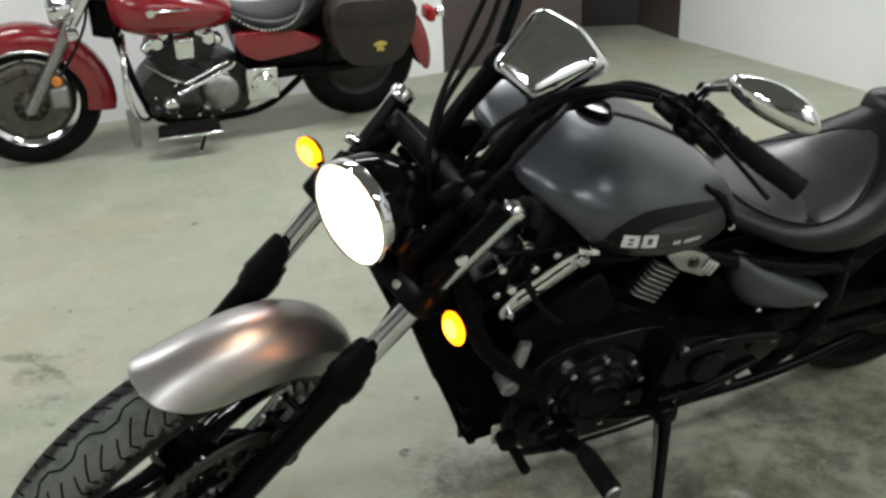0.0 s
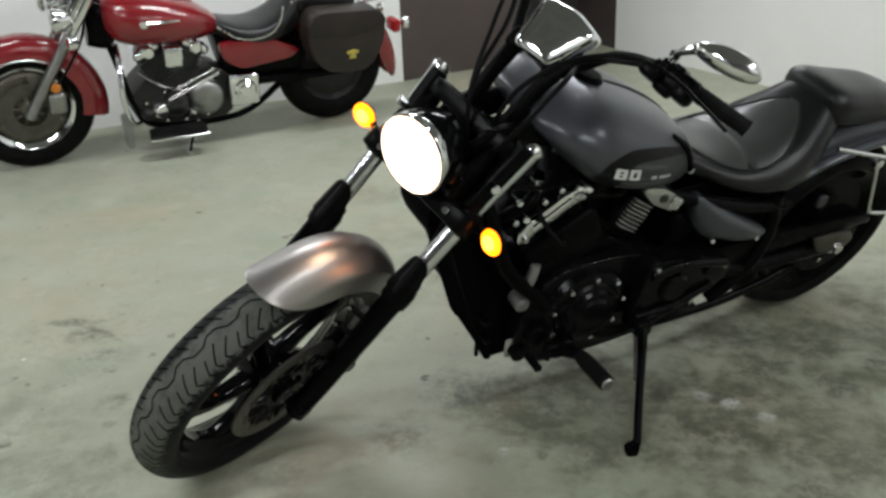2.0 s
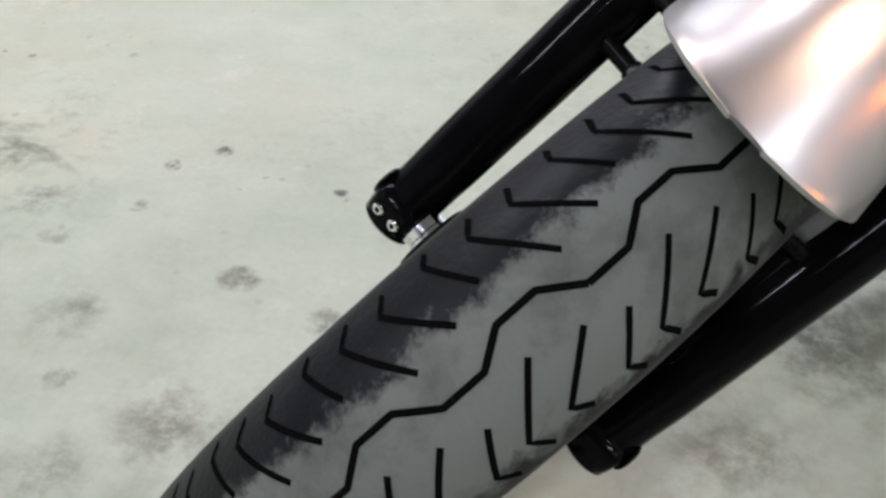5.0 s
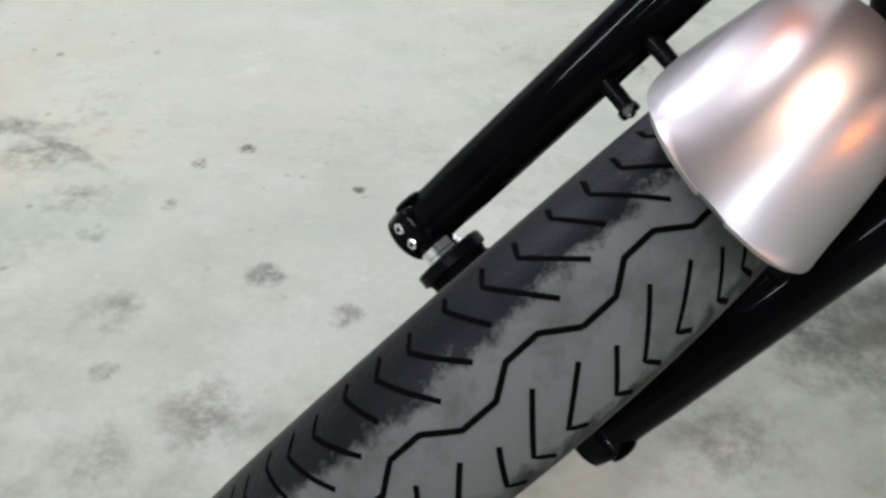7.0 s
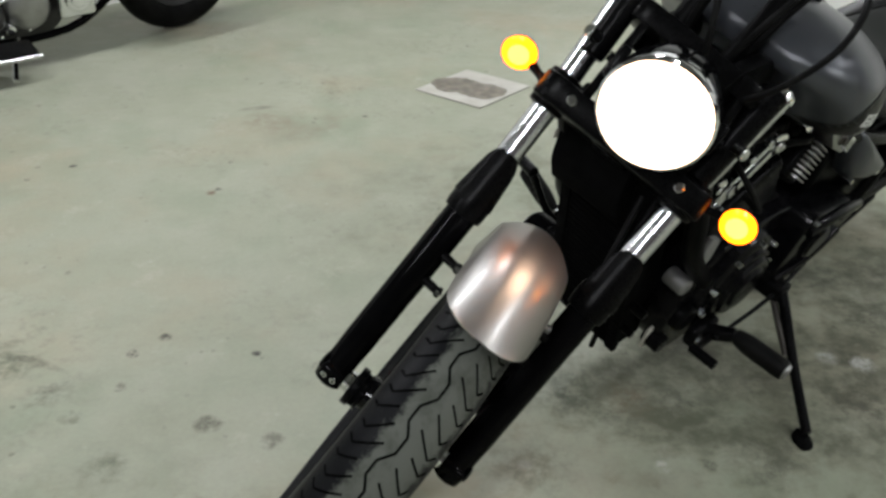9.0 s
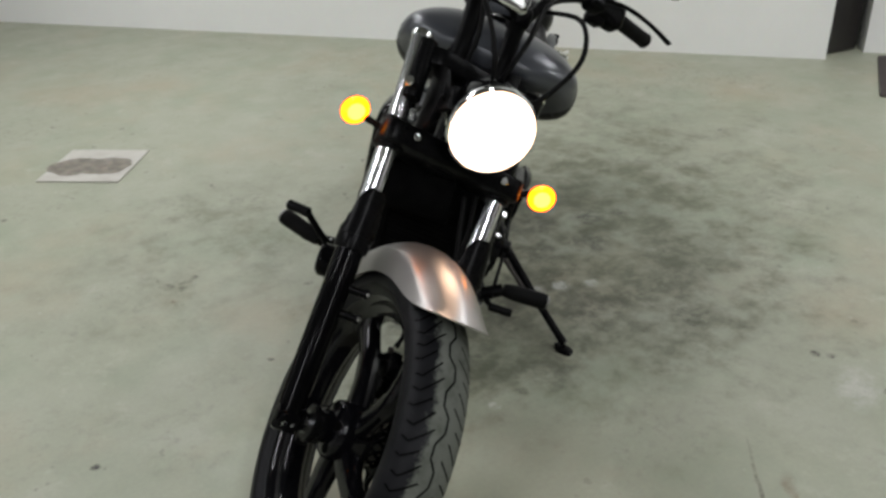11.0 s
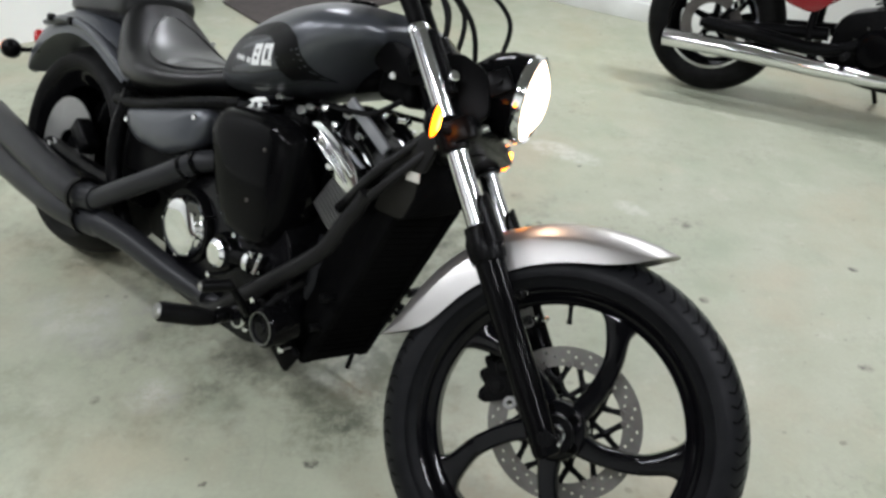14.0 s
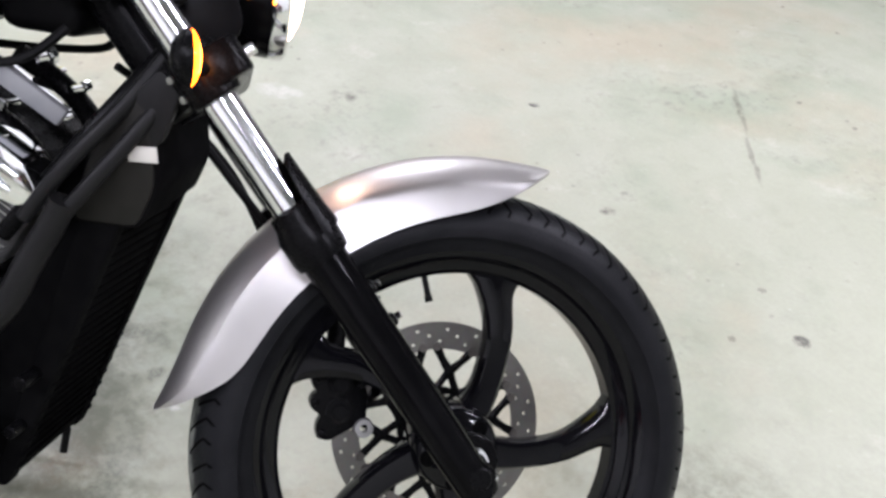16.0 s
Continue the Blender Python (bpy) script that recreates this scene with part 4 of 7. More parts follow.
for u, v in ((0.107, -0.123), (0.139, -0.1)):
    cp("piston_boss", rod((u, v, 0.046), (u, v, 0.132), 0.0185, n=20, bev=0.005), DARK_PLASTIC, cal)
    cp("piston_cap", lathe([(0.0, 0.0), (0.011, 0.0), (0.013, 0.003), (0.013, 0.006), (0.0, 0.006)], (u, v, 0.0425), (0, 0, 1), 18, closed=False), SATIN_BLACK, cal)
for u, v, a in ((0.163, -0.124, 20), (0.138, -0.143, 35), (0.095, -0.16, 60), (0.12, -0.075, 10)):
    cp("caliper_rib", block((u, v, 0.056), (0.011, 0.012, 0.016), 0.003, pose(0, 0, 0, 0, 0, a), 2), SATIN_BLACK, cal)
cp("caliper_lug", lathe([(0.006, 0.0), (0.0125, 0.0), (0.014, 0.002), (0.014, 0.012), (0.006, 0.012)], (0.066, -0.108, 0.05), (0, 0, 1), 20), DULL_ALLOY, cal, "bare alloy pin lug")
cp("caliper_bolt", rod((0.178, -0.085, 0.046), (0.178, -0.085, 0.056), 0.007, n=10, bev=0.002), STEEL, cal)
cp("caliper_ear", prism(rounded([(0.2, -0.02), (0.2, -0.05), (0.275, -0.035), (0.275, -0.012)], 0.01), 0.09, 0.104, 0.004, "xy"), DULL_ALLOY, cal, "grey alloy mounting ear")
fp("brake_hose", tube([(0.2, -0.09, 0.1), (0.27, -0.085, 0.115), (0.36, -0.06, 0.12), (0.47, -0.045, 0.115), (0.58, -0.06, 0.1), (0.66, -0.09, 0.05)], 0.0055, 8), RUBBER)
fp("reflector_stay", tube([(0.375, -0.045, 0.118), (0.45, -0.05, 0.103), (0.54, -0.055, 0.085)], 0.006, 8), RUBBER)

# triple clamps and risers
lower = fp("lower_triple_clamp", joined(prism(rounded([(0.04, -0.165), (0.045, 0.165), (-0.03, 0.165), (-0.075, 0.06), (-0.075, -0.06), (-0.03, -0.165)], 0.03), 0.555, 0.6, 0.006, "yz")), SATIN_BLACK)
fp("upper_triple_clamp", joined(prism(rounded([(0.03, -0.125), (0.03, 0.125), (-0.035, 0.125), (-0.08, 0.06), (-0.08, -0.06), (-0.035, -0.125)], 0.03), 0.738, 0.775, 0.006, "yz")), SATIN_BLACK)
for s in (-1, 1):
    fp("clamp_bolt", rod((0.68, 0.015, s * 0.135), (0.68, 0.03, s * 0.155), 0.011, n=14, bev=0.002), CHROME)
    fp("clamp_bolt", rod((0.578, 0.035, s * 0.105), (0.578, 0.055, s * 0.105), 0.008, n=12, bev=0.001), CHROME)
    fp("headlamp_stay", prism(rounded([(0.59, 0.0), (0.74, -0.005), (0.74, 0.045), (0.68, 0.085), (0.6, 0.06)], 0.02), s * 0.085, s * 0.1, 0.003, "xy"), MATT_BLACK)
for s in (-1, 1):
    fp("tube_shroud", rod((0.605, FV + 0.012, 0.122), (0.79, FV + 0.012, 0.132), 0.0255, n=24, bev=0.004) if s > 0 else rod((0.655, FV + 0.014, -0.127), (0.785, FV + 0.014, -0.134), 0.021, n=24, bev=0.003), SATIN_BLACK)
fp("steering_stem", rod((0.55, -0.045, 0), (0.78, -0.045, 0), 0.033, n=24), SATIN_BLACK)
for s in (-1, 1):
    fp("riser", joined(tube([(0.77, -0.04, s * 0.05), (0.85, -0.03, s * 0.052), (0.935, -0.035, s * 0.054)], [0.02, 0.018, 0.021], 14, 5), block((0.945, -0.035, s * 0.054), (0.05, 0.055, 0.04), 0.012, seg=3)), MATT_BLACK)

# headlamp
LA = V(-0.595, 0.80, 0)
LC = V(0.628, 0.137, 0)
head = fp("headlamp", lathe([(0.0, -0.135), (0.025, -0.133), (0.05, -0.122), (0.072, -0.095), (0.084, -0.055), (0.088, -0.018), (0.087, -0.004), (0.082, -0.004), (0.079, -0.03), (0.0, -0.05)], LC, LA, 48, closed=False), GLOSS_BLACK, label="gloss black headlamp with a lit white lens")
fp("lens", lathe([(0.0, 0.026), (0.02, 0.025), (0.04, 0.021), (0.058, 0.013), (0.07, 0.005), (0.079, -0.005), (0.079, -0.012), (0.0, -0.012)], LC, LA, 48, closed=False), HEAD_LENS, head, "glowing white headlamp lens")
fp("rim", lathe([(0.079, -0.012), (0.08, 0.0), (0.084, 0.006), (0.089, 0.002), (0.09, -0.012), (0.086, -0.02)], LC, LA, 48), CHROME, head, "polished chrome rim")
side_m = LC - LA * 0.05
for s in (-1, 1):
    fp("lamp_mount", joined(block((side_m.x - 0.0, side_m.y, s * 0.09), (0.05, 0.05, 0.016), 0.005), rod((side_m.x, side_m.y, s * 0.085), (side_m.x, side_m.y, s * 0.106), 0.008, n=12)), SATIN_BLACK, head)

# turn signals
for s in (-1, 1):
    sig = fp("turn_signal", joined(lathe([(0.0, -0.018), (0.013, -0.0165), (0.023, -0.011), (0.029, -0.004), (0.0305, 0.002), (0.0, 0.002)], (0.592, 0.02 * s, s * 0.219), (-0.55, 0.82, -0.17 * s), 28, closed=False),
                                       tube([(0.592, 0.02 * s - 0.01, s * 0.198), (0.585, 0.01 * s - 0.01, s * 0.175), (0.58, -0.008, s * 0.155)], [0.009, 0.007, 0.010], 10, 4)), SATIN_BLACK, label="black turn signal with a lit amber lens")
    fp("lens", lathe([(0.03, 0.0), (0.029, 0.004), (0.023, 0.0085), (0.012, 0.011), (0.0, 0.0115)], (0.592, 0.02 * s, s * 0.219), (-0.55, 0.82, -0.17 * s), 28, closed=False), AMBER, sig, "glowing amber lens")
    fp("bulb_glow", lathe([(0.0175, 0.0102), (0.012, 0.0116), (0.006, 0.0124), (0.0, 0.0126)], (0.592, 0.02 * s, s * 0.219), (-0.55, 0.82, -0.17 * s), 24, closed=False), AMBER_CORE, sig, "bright glowing bulb behind the lens")

# handlebar, grips, switches, levers, mirrors
BAR = [(0.945, -0.035, 0.0), (0.945, -0.035, 0.06), (0.985, -0.045, 0.09), (1.05, -0.058, 0.13), (1.085, -0.06, 0.2), (1.098, -0.075, 0.28), (1.11, -0.11, 0.42)]
fp("handlebar", tube([(u, v, -w) for u, v, w in reversed(BAR[1:])] + BAR, 0.0125, 12, 5), MATT_BLACK)
for s in (-1, 1):
    g0, g1 = V(1.099, -0.078, s * 0.3), V(1.113, -0.115, s * 0.43)
    ribs = []
    for k in range(19):
        t = k / 18
        ribs.append((0.0175 + (0.0014 if k % 2 else 0.0), (g1 - g0).length * t))
    grip = fp("grip", lathe([(0.0, 0.0), (0.021, 0.0), (0.022, 0.004)] + ribs[1:-1] + [(0.0195, (g1 - g0).length), (0.0, (g1 - g0).length + 0.002)], g0, g1 - g0, 20, closed=False), RUBBER, label="ribbed black rubber grip")
    fp("switch_housing", joined(block((1.09, -0.062, s * 0.262), (0.05, 0.045, 0.055), 0.012, seg=3), block((1.113, -0.052, s * 0.255), (0.014, 0.026, 0.026), 0.004), block((1.085, -0.035, s * 0.225), (0.035, 0.04, 0.03), 0.008, seg=3), block((1.065, -0.07, s * 0.25), (0.03, 0.04, 0.045), 0.01, seg=3), block((1.108, -0.085, s * 0.275), (0.02, 0.02, 0.03), 0.006, seg=3), block((1.088, -0.066, s * 0.29), (0.058, 0.052, 0.05), 0.014, seg=3), block((1.07, -0.03, s * 0.215), (0.03, 0.05, 0.045), 0.01, seg=3)), SATIN_BLACK, grip)
    fp("switch_button", block((1.117, -0.07, s * 0.265), (0.01, 0.012, 0.016), 0.002), DULL_ALLOY, grip)
    fp("lever", tube([(1.085, -0.015, s * 0.225), (1.086, 0.006, s * 0.28), (1.08, 0.01, s * 0.35), (1.072, 0.0, s * 0.42)], [0.009, 0.0075, 0.0065, 0.008], 10, 5, flat=0.6), SATIN_BLACK)
    mir = fp("mirror", joined(tube([(1.105, -0.045, s * 0.232), (1.125, -0.03, s * 0.235), (1.135, 0.0, s * 0.245), (1.155, 0.02, s * 0.27)], [0.009, 0.008, 0.008, 0.011], 12, 5)), CHROME, label="chrome oval handlebar mirror on a short stem")
    loops = []
    for k, (d, sc) in enumerate(((-0.012, 0.96), (-0.009, 1.0), (0.0, 1.0), (0.012, 0.9), (0.02, 0.68), (0.025, 0.3))):
        loops.append([V(1.175 + d * 0.35 + sc * 0.025 * math.sin(t) + 0.012 * math.cos(t), 0.02 + d * 0.94 - sc * 0.012 * math.sin(t) + 0.0 * math.cos(t), s * (0.332 + sc * 0.072 * math.cos(t) * (1 - 0.12 * math.sin(t)))) for t in [2 * math.pi * q / 32 for q in range(32)]])
    fp("mirror_shell", rings(loops), CHROME, mir)
    fp("mirror_glass", rings([[V(1.175 - 0.0048 + 0.022 * math.sin(t) + 0.012 * math.cos(t), 0.007 - 0.012 * math.sin(t), s * (0.332 + 0.067 * math.cos(t))) for t in [2 * math.pi * q / 32 for q in range(32)]] for _ in (0,)] + [[V(1.175 - 0.0052 + 0.02 * math.sin(t) + 0.012 * math.cos(t), 0.006 - 0.012 * math.sin(t), s * (0.332 + 0.064 * math.cos(t))) for t in [2 * math.pi * q / 32 for q in range(32)]]]), MIRROR, mir)
    fp("stem_clamp", joined(block((1.1, -0.05, s * 0.232), (0.03, 0.035, 0.03), 0.006), rod((1.12, -0.045, s * 0.23), (1.135, -0.04, s * 0.228), 0.012, n=14, bev=0.003)), SATIN_BLACK, mir)

# speedometer pod
POD = rounded([(0.93, -0.05), (0.935, 0.05), (1.06, 0.08), (1.075, 0.0), (1.06, -0.08)], 0.022)
loops = []
for d, k in ((-0.05, 0.96), (-0.045, 1.0), (-0.012, 1.0), (0.0, 0.97), (0.009, 0.88), (0.016, 0.7), (0.02, 0.45), (0.022, 0.2)):
    loops.append([V(1.0 + (u - 1.0) * k, -0.008 - (1.0 + (u - 1.0) * k - 0.96) * 0.45 + d, w * k) for u, w in POD])
pod = fp("speedometer", rings(loops), CHROME, label="chrome speedometer pod above the handlebar clamps", angle=50)
fp("meter_glass", block((1.02, -0.088, 0), (0.075, 0.006, 0.1), 0.003, pose(0, 0, 0, 0, 0, 24)), GLOSS_BLACK, pod)
for name, pts in (("clutch_cable", [(1.085, -0.02, 0.21), (1.05, -0.02, 0.14), (0.97, 0.02, 0.08), (0.86, 0.05, 0.05), (0.75, -0.02, 0.04)]),
                  ("throttle_cable", [(1.085, -0.03, -0.22), (1.05, -0.01, -0.14), (0.96, 0.02, -0.08), (0.83, 0.03, -0.05), (0.72, -0.06, -0.03)]),
                  ("brake_line", [(1.08, -0.015, -0.23), (1.03, 0.0, -0.15), (0.93, 0.04, -0.09), (0.8, 0.07, -0.02), (0.66, -0.01, 0.06)]),
                  ("wiring_loom", [(1.07, -0.04, 0.19), (1.0, -0.01, 0.1), (0.9, 0.02, 0.07), (0.8, -0.03, 0.06), (0.72, -0.09, 0.03)]),
                  ("cable_loop", [(0.98, -0.02, 0.09), (0.95, 0.09, 0.13), (0.86, 0.13, 0.14), (0.78, 0.09, 0.12), (0.73, 0.03, 0.09)])):
    fp(name, tube(pts, 0.0055, 8, 7), RUBBER)

# ---- tank ----
TANK = resample([(0.64, 0.06, 0.69, 0.745, 0.45), (0.66, 0.1, 0.675, 0.772, 0.4), (0.74, 0.152, 0.682, 0.842, 0.36), (0.84, 0.192, 0.702, 0.9, 0.35), (0.94, 0.215, 0.735, 0.94, 0.36), (1.02, 0.218, 0.77, 0.959, 0.42), (1.08, 0.2, 0.832, 0.957, 0.45), (1.125, 0.16, 0.872, 0.945, 0.48), (1.15, 0.1, 0.892, 0.93, 0.5)], 4)
tank_bm = body(TANK, 40, 2.6)
from mathutils.bvhtree import BVHTree
bmesh.ops.recalc_face_normals(tank_bm, faces=tank_bm.faces)
tank_tree = BVHTree.FromBMesh(tank_bm)
tank = bp("fuel_tank", tank_bm, TANK_GREY, label="satin dark grey fuel tank with black side panels and the number 80", angle=70)


def decal(name, cells, side, material, label="", lift=0.0012):
    """Lays quads, given as (x, z) corners, on the tank's side."""
    bm = bmesh.new()
    for c in cells:
        vs = []
        for x, z in c:
            hit = tank_tree.ray_cast(V(x, side * 0.5, z), V(0, -side, 0))
            if hit[0] is None:
                vs = []
                break
            vs.append(bm.verts.new(hit[0] + hit[1] * lift * (1 if hit[1].y * side > 0 else -1)))
        if vs:
            bm.faces.new(vs)
    bmesh.ops.remove_doubles(bm, verts=bm.verts, dist=1e-5)
    return bp(name, bm, material, tank, label)


def strip_cells(outline_lo, outline_hi, nx=16, nz=5):
    """Cells between two (x, z) curves."""
    lo, hi = spline([(x, z, 0) for x, z in outline_lo], 8), spline([(x, z, 0) for x, z in outline_hi], 8)
    g = [[tuple((lo[round(i / nx * (len(lo) - 1))].lerp(hi[round(i / nx * (len(hi) - 1))], j / nz))[:2]) for j in range(nz + 1)] for i in range(nx + 1)]
    return [(g[i][j], g[i + 1][j], g[i + 1][j + 1], g[i][j + 1]) for i in range(nx) for j in range(nz)]


def bar(x0, z0, x1, z1, n=3):
    xs = [x0 + (x1 - x0) * k / n for k in range(n + 1)]
    zs = [z0 + (z1 - z0) * k / n for k in range(n + 1)]
    return [((xs[i], zs[j]), (xs[i + 1], zs[j]), (xs[i + 1], zs[j + 1]), (xs[i], zs[j + 1])) for i in range(n) for j in range(n)]


def digits(x, z, w, h, side, rise=0.0, lean=0.0):
    """A square-cut 80; x is its rear end, drawn so that it reads from that side."""
    t = h * 0.25
    cells = []
    glyphs = ("8", "0")
    gap = w * 0.1
    gw = (w - gap) / 2
    for i, g in enumerate(glyphs):
        k = i if side < 0 else 1 - i
        x0 = x + (k * (gw + gap))
        cells += bar(x0, z, x0 + gw, z + t) + bar(x0, z + h - t, x0 + gw, z + h)
        cells += bar(x0, z + t, x0 + gw * 0.34, z + h - t) + bar(x0 + gw * 0.66, z + t, x0 + gw, z + h - t)
        if g == "8":
            cells += bar(x0 + gw * 0.34, z + h * 0.42, x0 + gw * 0.66, z + h * 0.58)
    return [tuple((px + lean * (pz - z), pz + rise * (px - x)) for px, pz in c) for c in cells]


PANEL_LO = [(0.7, 0.71), (0.8, 0.717), (0.9, 0.735), (0.99, 0.765), (1.035, 0.79)]
PANEL_HI = [(0.7, 0.785), (0.78, 0.822), (0.87, 0.855), (0.97, 0.878), (1.035, 0.865)]
for s in (-1, 1):
    decal("side_panel", strip_cells(PANEL_LO, PANEL_HI), s, PANEL_GREY, "dark grey side panel", 0.0008)
    decal("panel_border", strip_cells([(0.7, 0.772), (0.78, 0.805), (0.87, 0.833), (0.94, 0.847), (0.972, 0.836), (0.982, 0.806), (0.988, 0.77)], [(0.7, 0.785), (0.78, 0.822), (0.87, 0.857), (0.97, 0.882), (1.03, 0.868), (1.045, 0.83), (1.04, 0.79)], 24), s, DECAL_BLACK, "black curved panel border", 0.0013)
    decal("number", digits(0.932, 0.803, 0.078, 0.027, s, 0.3) if s > 0 else digits(0.895, 0.775, 0.074, 0.046, s, 0.22, 0.1), s, DECAL_WHITE, "white number 80", 0.0018)
    small = []
    for k in range(8):
        if k != 5:
            if s > 0:
                small += bar(0.806 + k * 0.0105, 0.764 + k * 0.0035, 0.8135 + k * 0.0105, 0.772 + k * 0.0035, 1)
            else:
                small += bar(0.81 + k * 0.0105, 0.772 + k * 0.0008, 0.8175 + k * 0.0105, 0.783 + k * 0.0008, 1)
    decal("small_lettering", small, s, DECAL_WHITE, "small pale lettering", 0.0018)
trim = []
for x, z in ((0.79, 0.845), (0.74, 0.805), (0.705, 0.755), (0.68, 0.715)):
    trim.append(tank_tree.ray_cast(V(x, 0.5, z), V(0, -1, 0))[0] + V(0, 0.003, 0))
bp("tank_trim", tube(trim, [0.006, 0.01, 0.01, 0.011], 10, 4), GLOSS_BLACK, tank, "thin black trim strip")
bp("trim_bolt", rod(trim[-1], trim[-1] + V(0, 0.012, 0), 0.008, n=12, bev=0.002), CHROME, tank)
bp("filler_cap", lathe([(0.0, 0.02), (0.03, 0.019), (0.036, 0.012), (0.038, 0.0), (0.0, 0.0)], (0.97, 0, 0.942), (-0.2, 0, 1), 28, closed=False), GLOSS_BLACK, tank)
bp("tank_rail", tube([(0.66, 0.0, 0.768), (0.75, 0.0, 0.846), (0.86, 0.0, 0.906), (1.0, 0.0, 0.95), (1.12, 0.0, 0.941)], 0.012, 10, 5, flat=0.5), SATIN_BLACK, tank)

# ---- seats and rear fender ----
SEAT = resample([(0.14, 0.085, 0.62, 0.818, 0.4), (0.19, 0.115, 0.6, 0.808, 0.4), (0.26, 0.15, 0.575, 0.755, 0.42), (0.34, 0.168, 0.572, 0.707, 0.5), (0.43, 0.172, 0.59, 0.69, 0.5), (0.52, 0.155, 0.615, 0.69, 0.5), (0.6, 0.12, 0.645, 0.71, 0.5), (0.66, 0.085, 0.665, 0.735, 0.5), (0.685, 0.05, 0.69, 0.735, 0.5)], 4)
seat_bm = body(SEAT, 32, 2.6)
bmesh.ops.recalc_face_normals(seat_bm, faces=seat_bm.faces)
seat_tree = BVHTree.FromBMesh(seat_bm)
seat = bp("rider_seat", seat_bm, LEATHER, label="black leather rider seat with a raised back", angle=60)


def seat_point(t, q, lift):
    """A point on the seat's top: t from its back to its nose, q across the lens-shaped panel."""
    x, y = 0.235 + 0.4 * t, q * 0.135 * math.sin(math.pi * min(max(t, 0.0), 1.0)) ** 0.6
    hit = seat_tree.ray_cast(V(x, y, 1.2), V(0, 0, -1))
    return hit[0] + hit[1] * lift


rows = []
for i in range(49):
    t = 0.01 + 0.98 * i / 48
    rows.append([seat_point(t, -1 + k / 8, 0.001 + 0.008 * (1 - (k / 8 - 1) ** 2) ** 0.5 * math.sin(math.pi * t) ** 0.5 - 0.006 * math.exp(-((t - 0.5 - 0.1 * (k / 8 - 1) ** 2) / 0.028) ** 2)) for k in range(17)])
bp("seat_panel", rings(rows, close_u=False), LEATHER_PANEL, seat, "smooth black seat panel", angle=60)
for q in (-1, 1):
    bp("seat_piping", tube([seat_point(0.01 + 0.98 * i / 16, q, 0.002) for i in range(17)], 0.0035, 8, 2), LEATHER, seat)
PILL = resample([(-0.175, 0.05, 0.7, 0.725, 0.5), (-0.155, 0.085, 0.688, 0.752, 0.5), (-0.06, 0.1, 0.697, 0.788, 0.5), (0.06, 0.108, 0.708, 0.812, 0.5), (0.15, 0.112, 0.72, 0.83, 0.5), (0.19, 0.1, 0.73, 0.828, 0.5), (0.205, 0.065, 0.75, 0.81, 0.5)], 4)
bp("pillion_seat", body(PILL, 28, 3.0), LEATHER, label="black leather pillion pad", angle=60)
RFEND = resample([(48, 0.405, 0.36, 0.112), (60, 0.41, 0.34, 0.114), (80, 0.412, 0.335, 0.114), (100, 0.418, 0.34, 0.112), (120, 0.426, 0.35, 0.108), (140, 0.438, 0.372, 0.1), (152, 0.448, 0.40, 0.09), (160, 0.455, 0.43, 0.072), (163, 0.458, 0.445, 0.036)], 4)
REAR = Matrix(((0, 1, 0, 0), (0, 0, 1, 0), (1, 0, 0, 0.316), (0, 0, 0, 1)))   # u up, v ahead, w left at the rear axle
part("rear_fender", fender_mesh(RFEND, 22, 0.004), TANK_GREY, bike, "satin grey rear fender", m=REAR, angle=60)
for s in (-1, 1):
    bp("fender_strut", joined(tube([(0.34, s * 0.14, 0.6), (0.15, s * 0.135, 0.66), (-0.05, s * 0.132, 0.68), (-0.2, s * 0.128, 0.64)], [0.016, 0.018, 0.018, 0.012], 10, 5, flat=0.7)), TANK_GREY)
    for x, z in ((-0.02, 0.68), (-0.14, 0.665)):
        bp("strut_bolt", rod((x, s * 0.135, z), (x, s * 0.155, z), 0.011, n=12, bev=0.002), SATIN_BLACK)
    bp("seat_rail", tube([(0.78, s * 0.12, 0.665), (0.6, s * 0.145, 0.615), (0.42, s * 0.15, 0.56), (0.3, s * 0.15, 0.545)], 0.0165, 12, 5), SATIN_BLACK)
    bp("rear_upright", tube([(0.35, s * 0.145, 0.58), (0.33, s * 0.15, 0.45), (0.36, s * 0.15, 0.33), (0.45, s * 0.14, 0.22)], [0.02, 0.022, 0.022, 0.02], 12, 5), SATIN_BLACK)
    rs = bp("rear_signal", joined(lathe([(0.0, -0.03), (0.016, -0.027), (0.028, -0.014), (0.031, 0.004), (0.026, 0.02), (0.012, 0.029), (0.0, 0.031)], (-0.4, s * 0.13, 0.513), (-1, 0, 0), 24, closed=False), tube([(-0.395, s * 0.11, 0.515), (-0.38, s * 0.085, 0.52), (-0.365, s * 0.06, 0.53)], [0.009, 0.007, 0.011], 10, 4)), SATIN_BLACK, label="black rear turn signal on a stalk")
    bp("lens", lathe([(0.026, 0.02), (0.018, 0.0285), (0.0, 0.0325)], (-0.4005, s * 0.13, 0.513), (-1, 0, 0), 24, closed=False), AMBER, rs, "glowing amber lens")
bp("tail_lamp", block((-0.43, 0, 0.56), (0.035, 0.1, 0.045), 0.014, pose(0, 0, 0, 0, -28, 0), 3), RED_LENS, label="small red tail lamp on the rear fender")
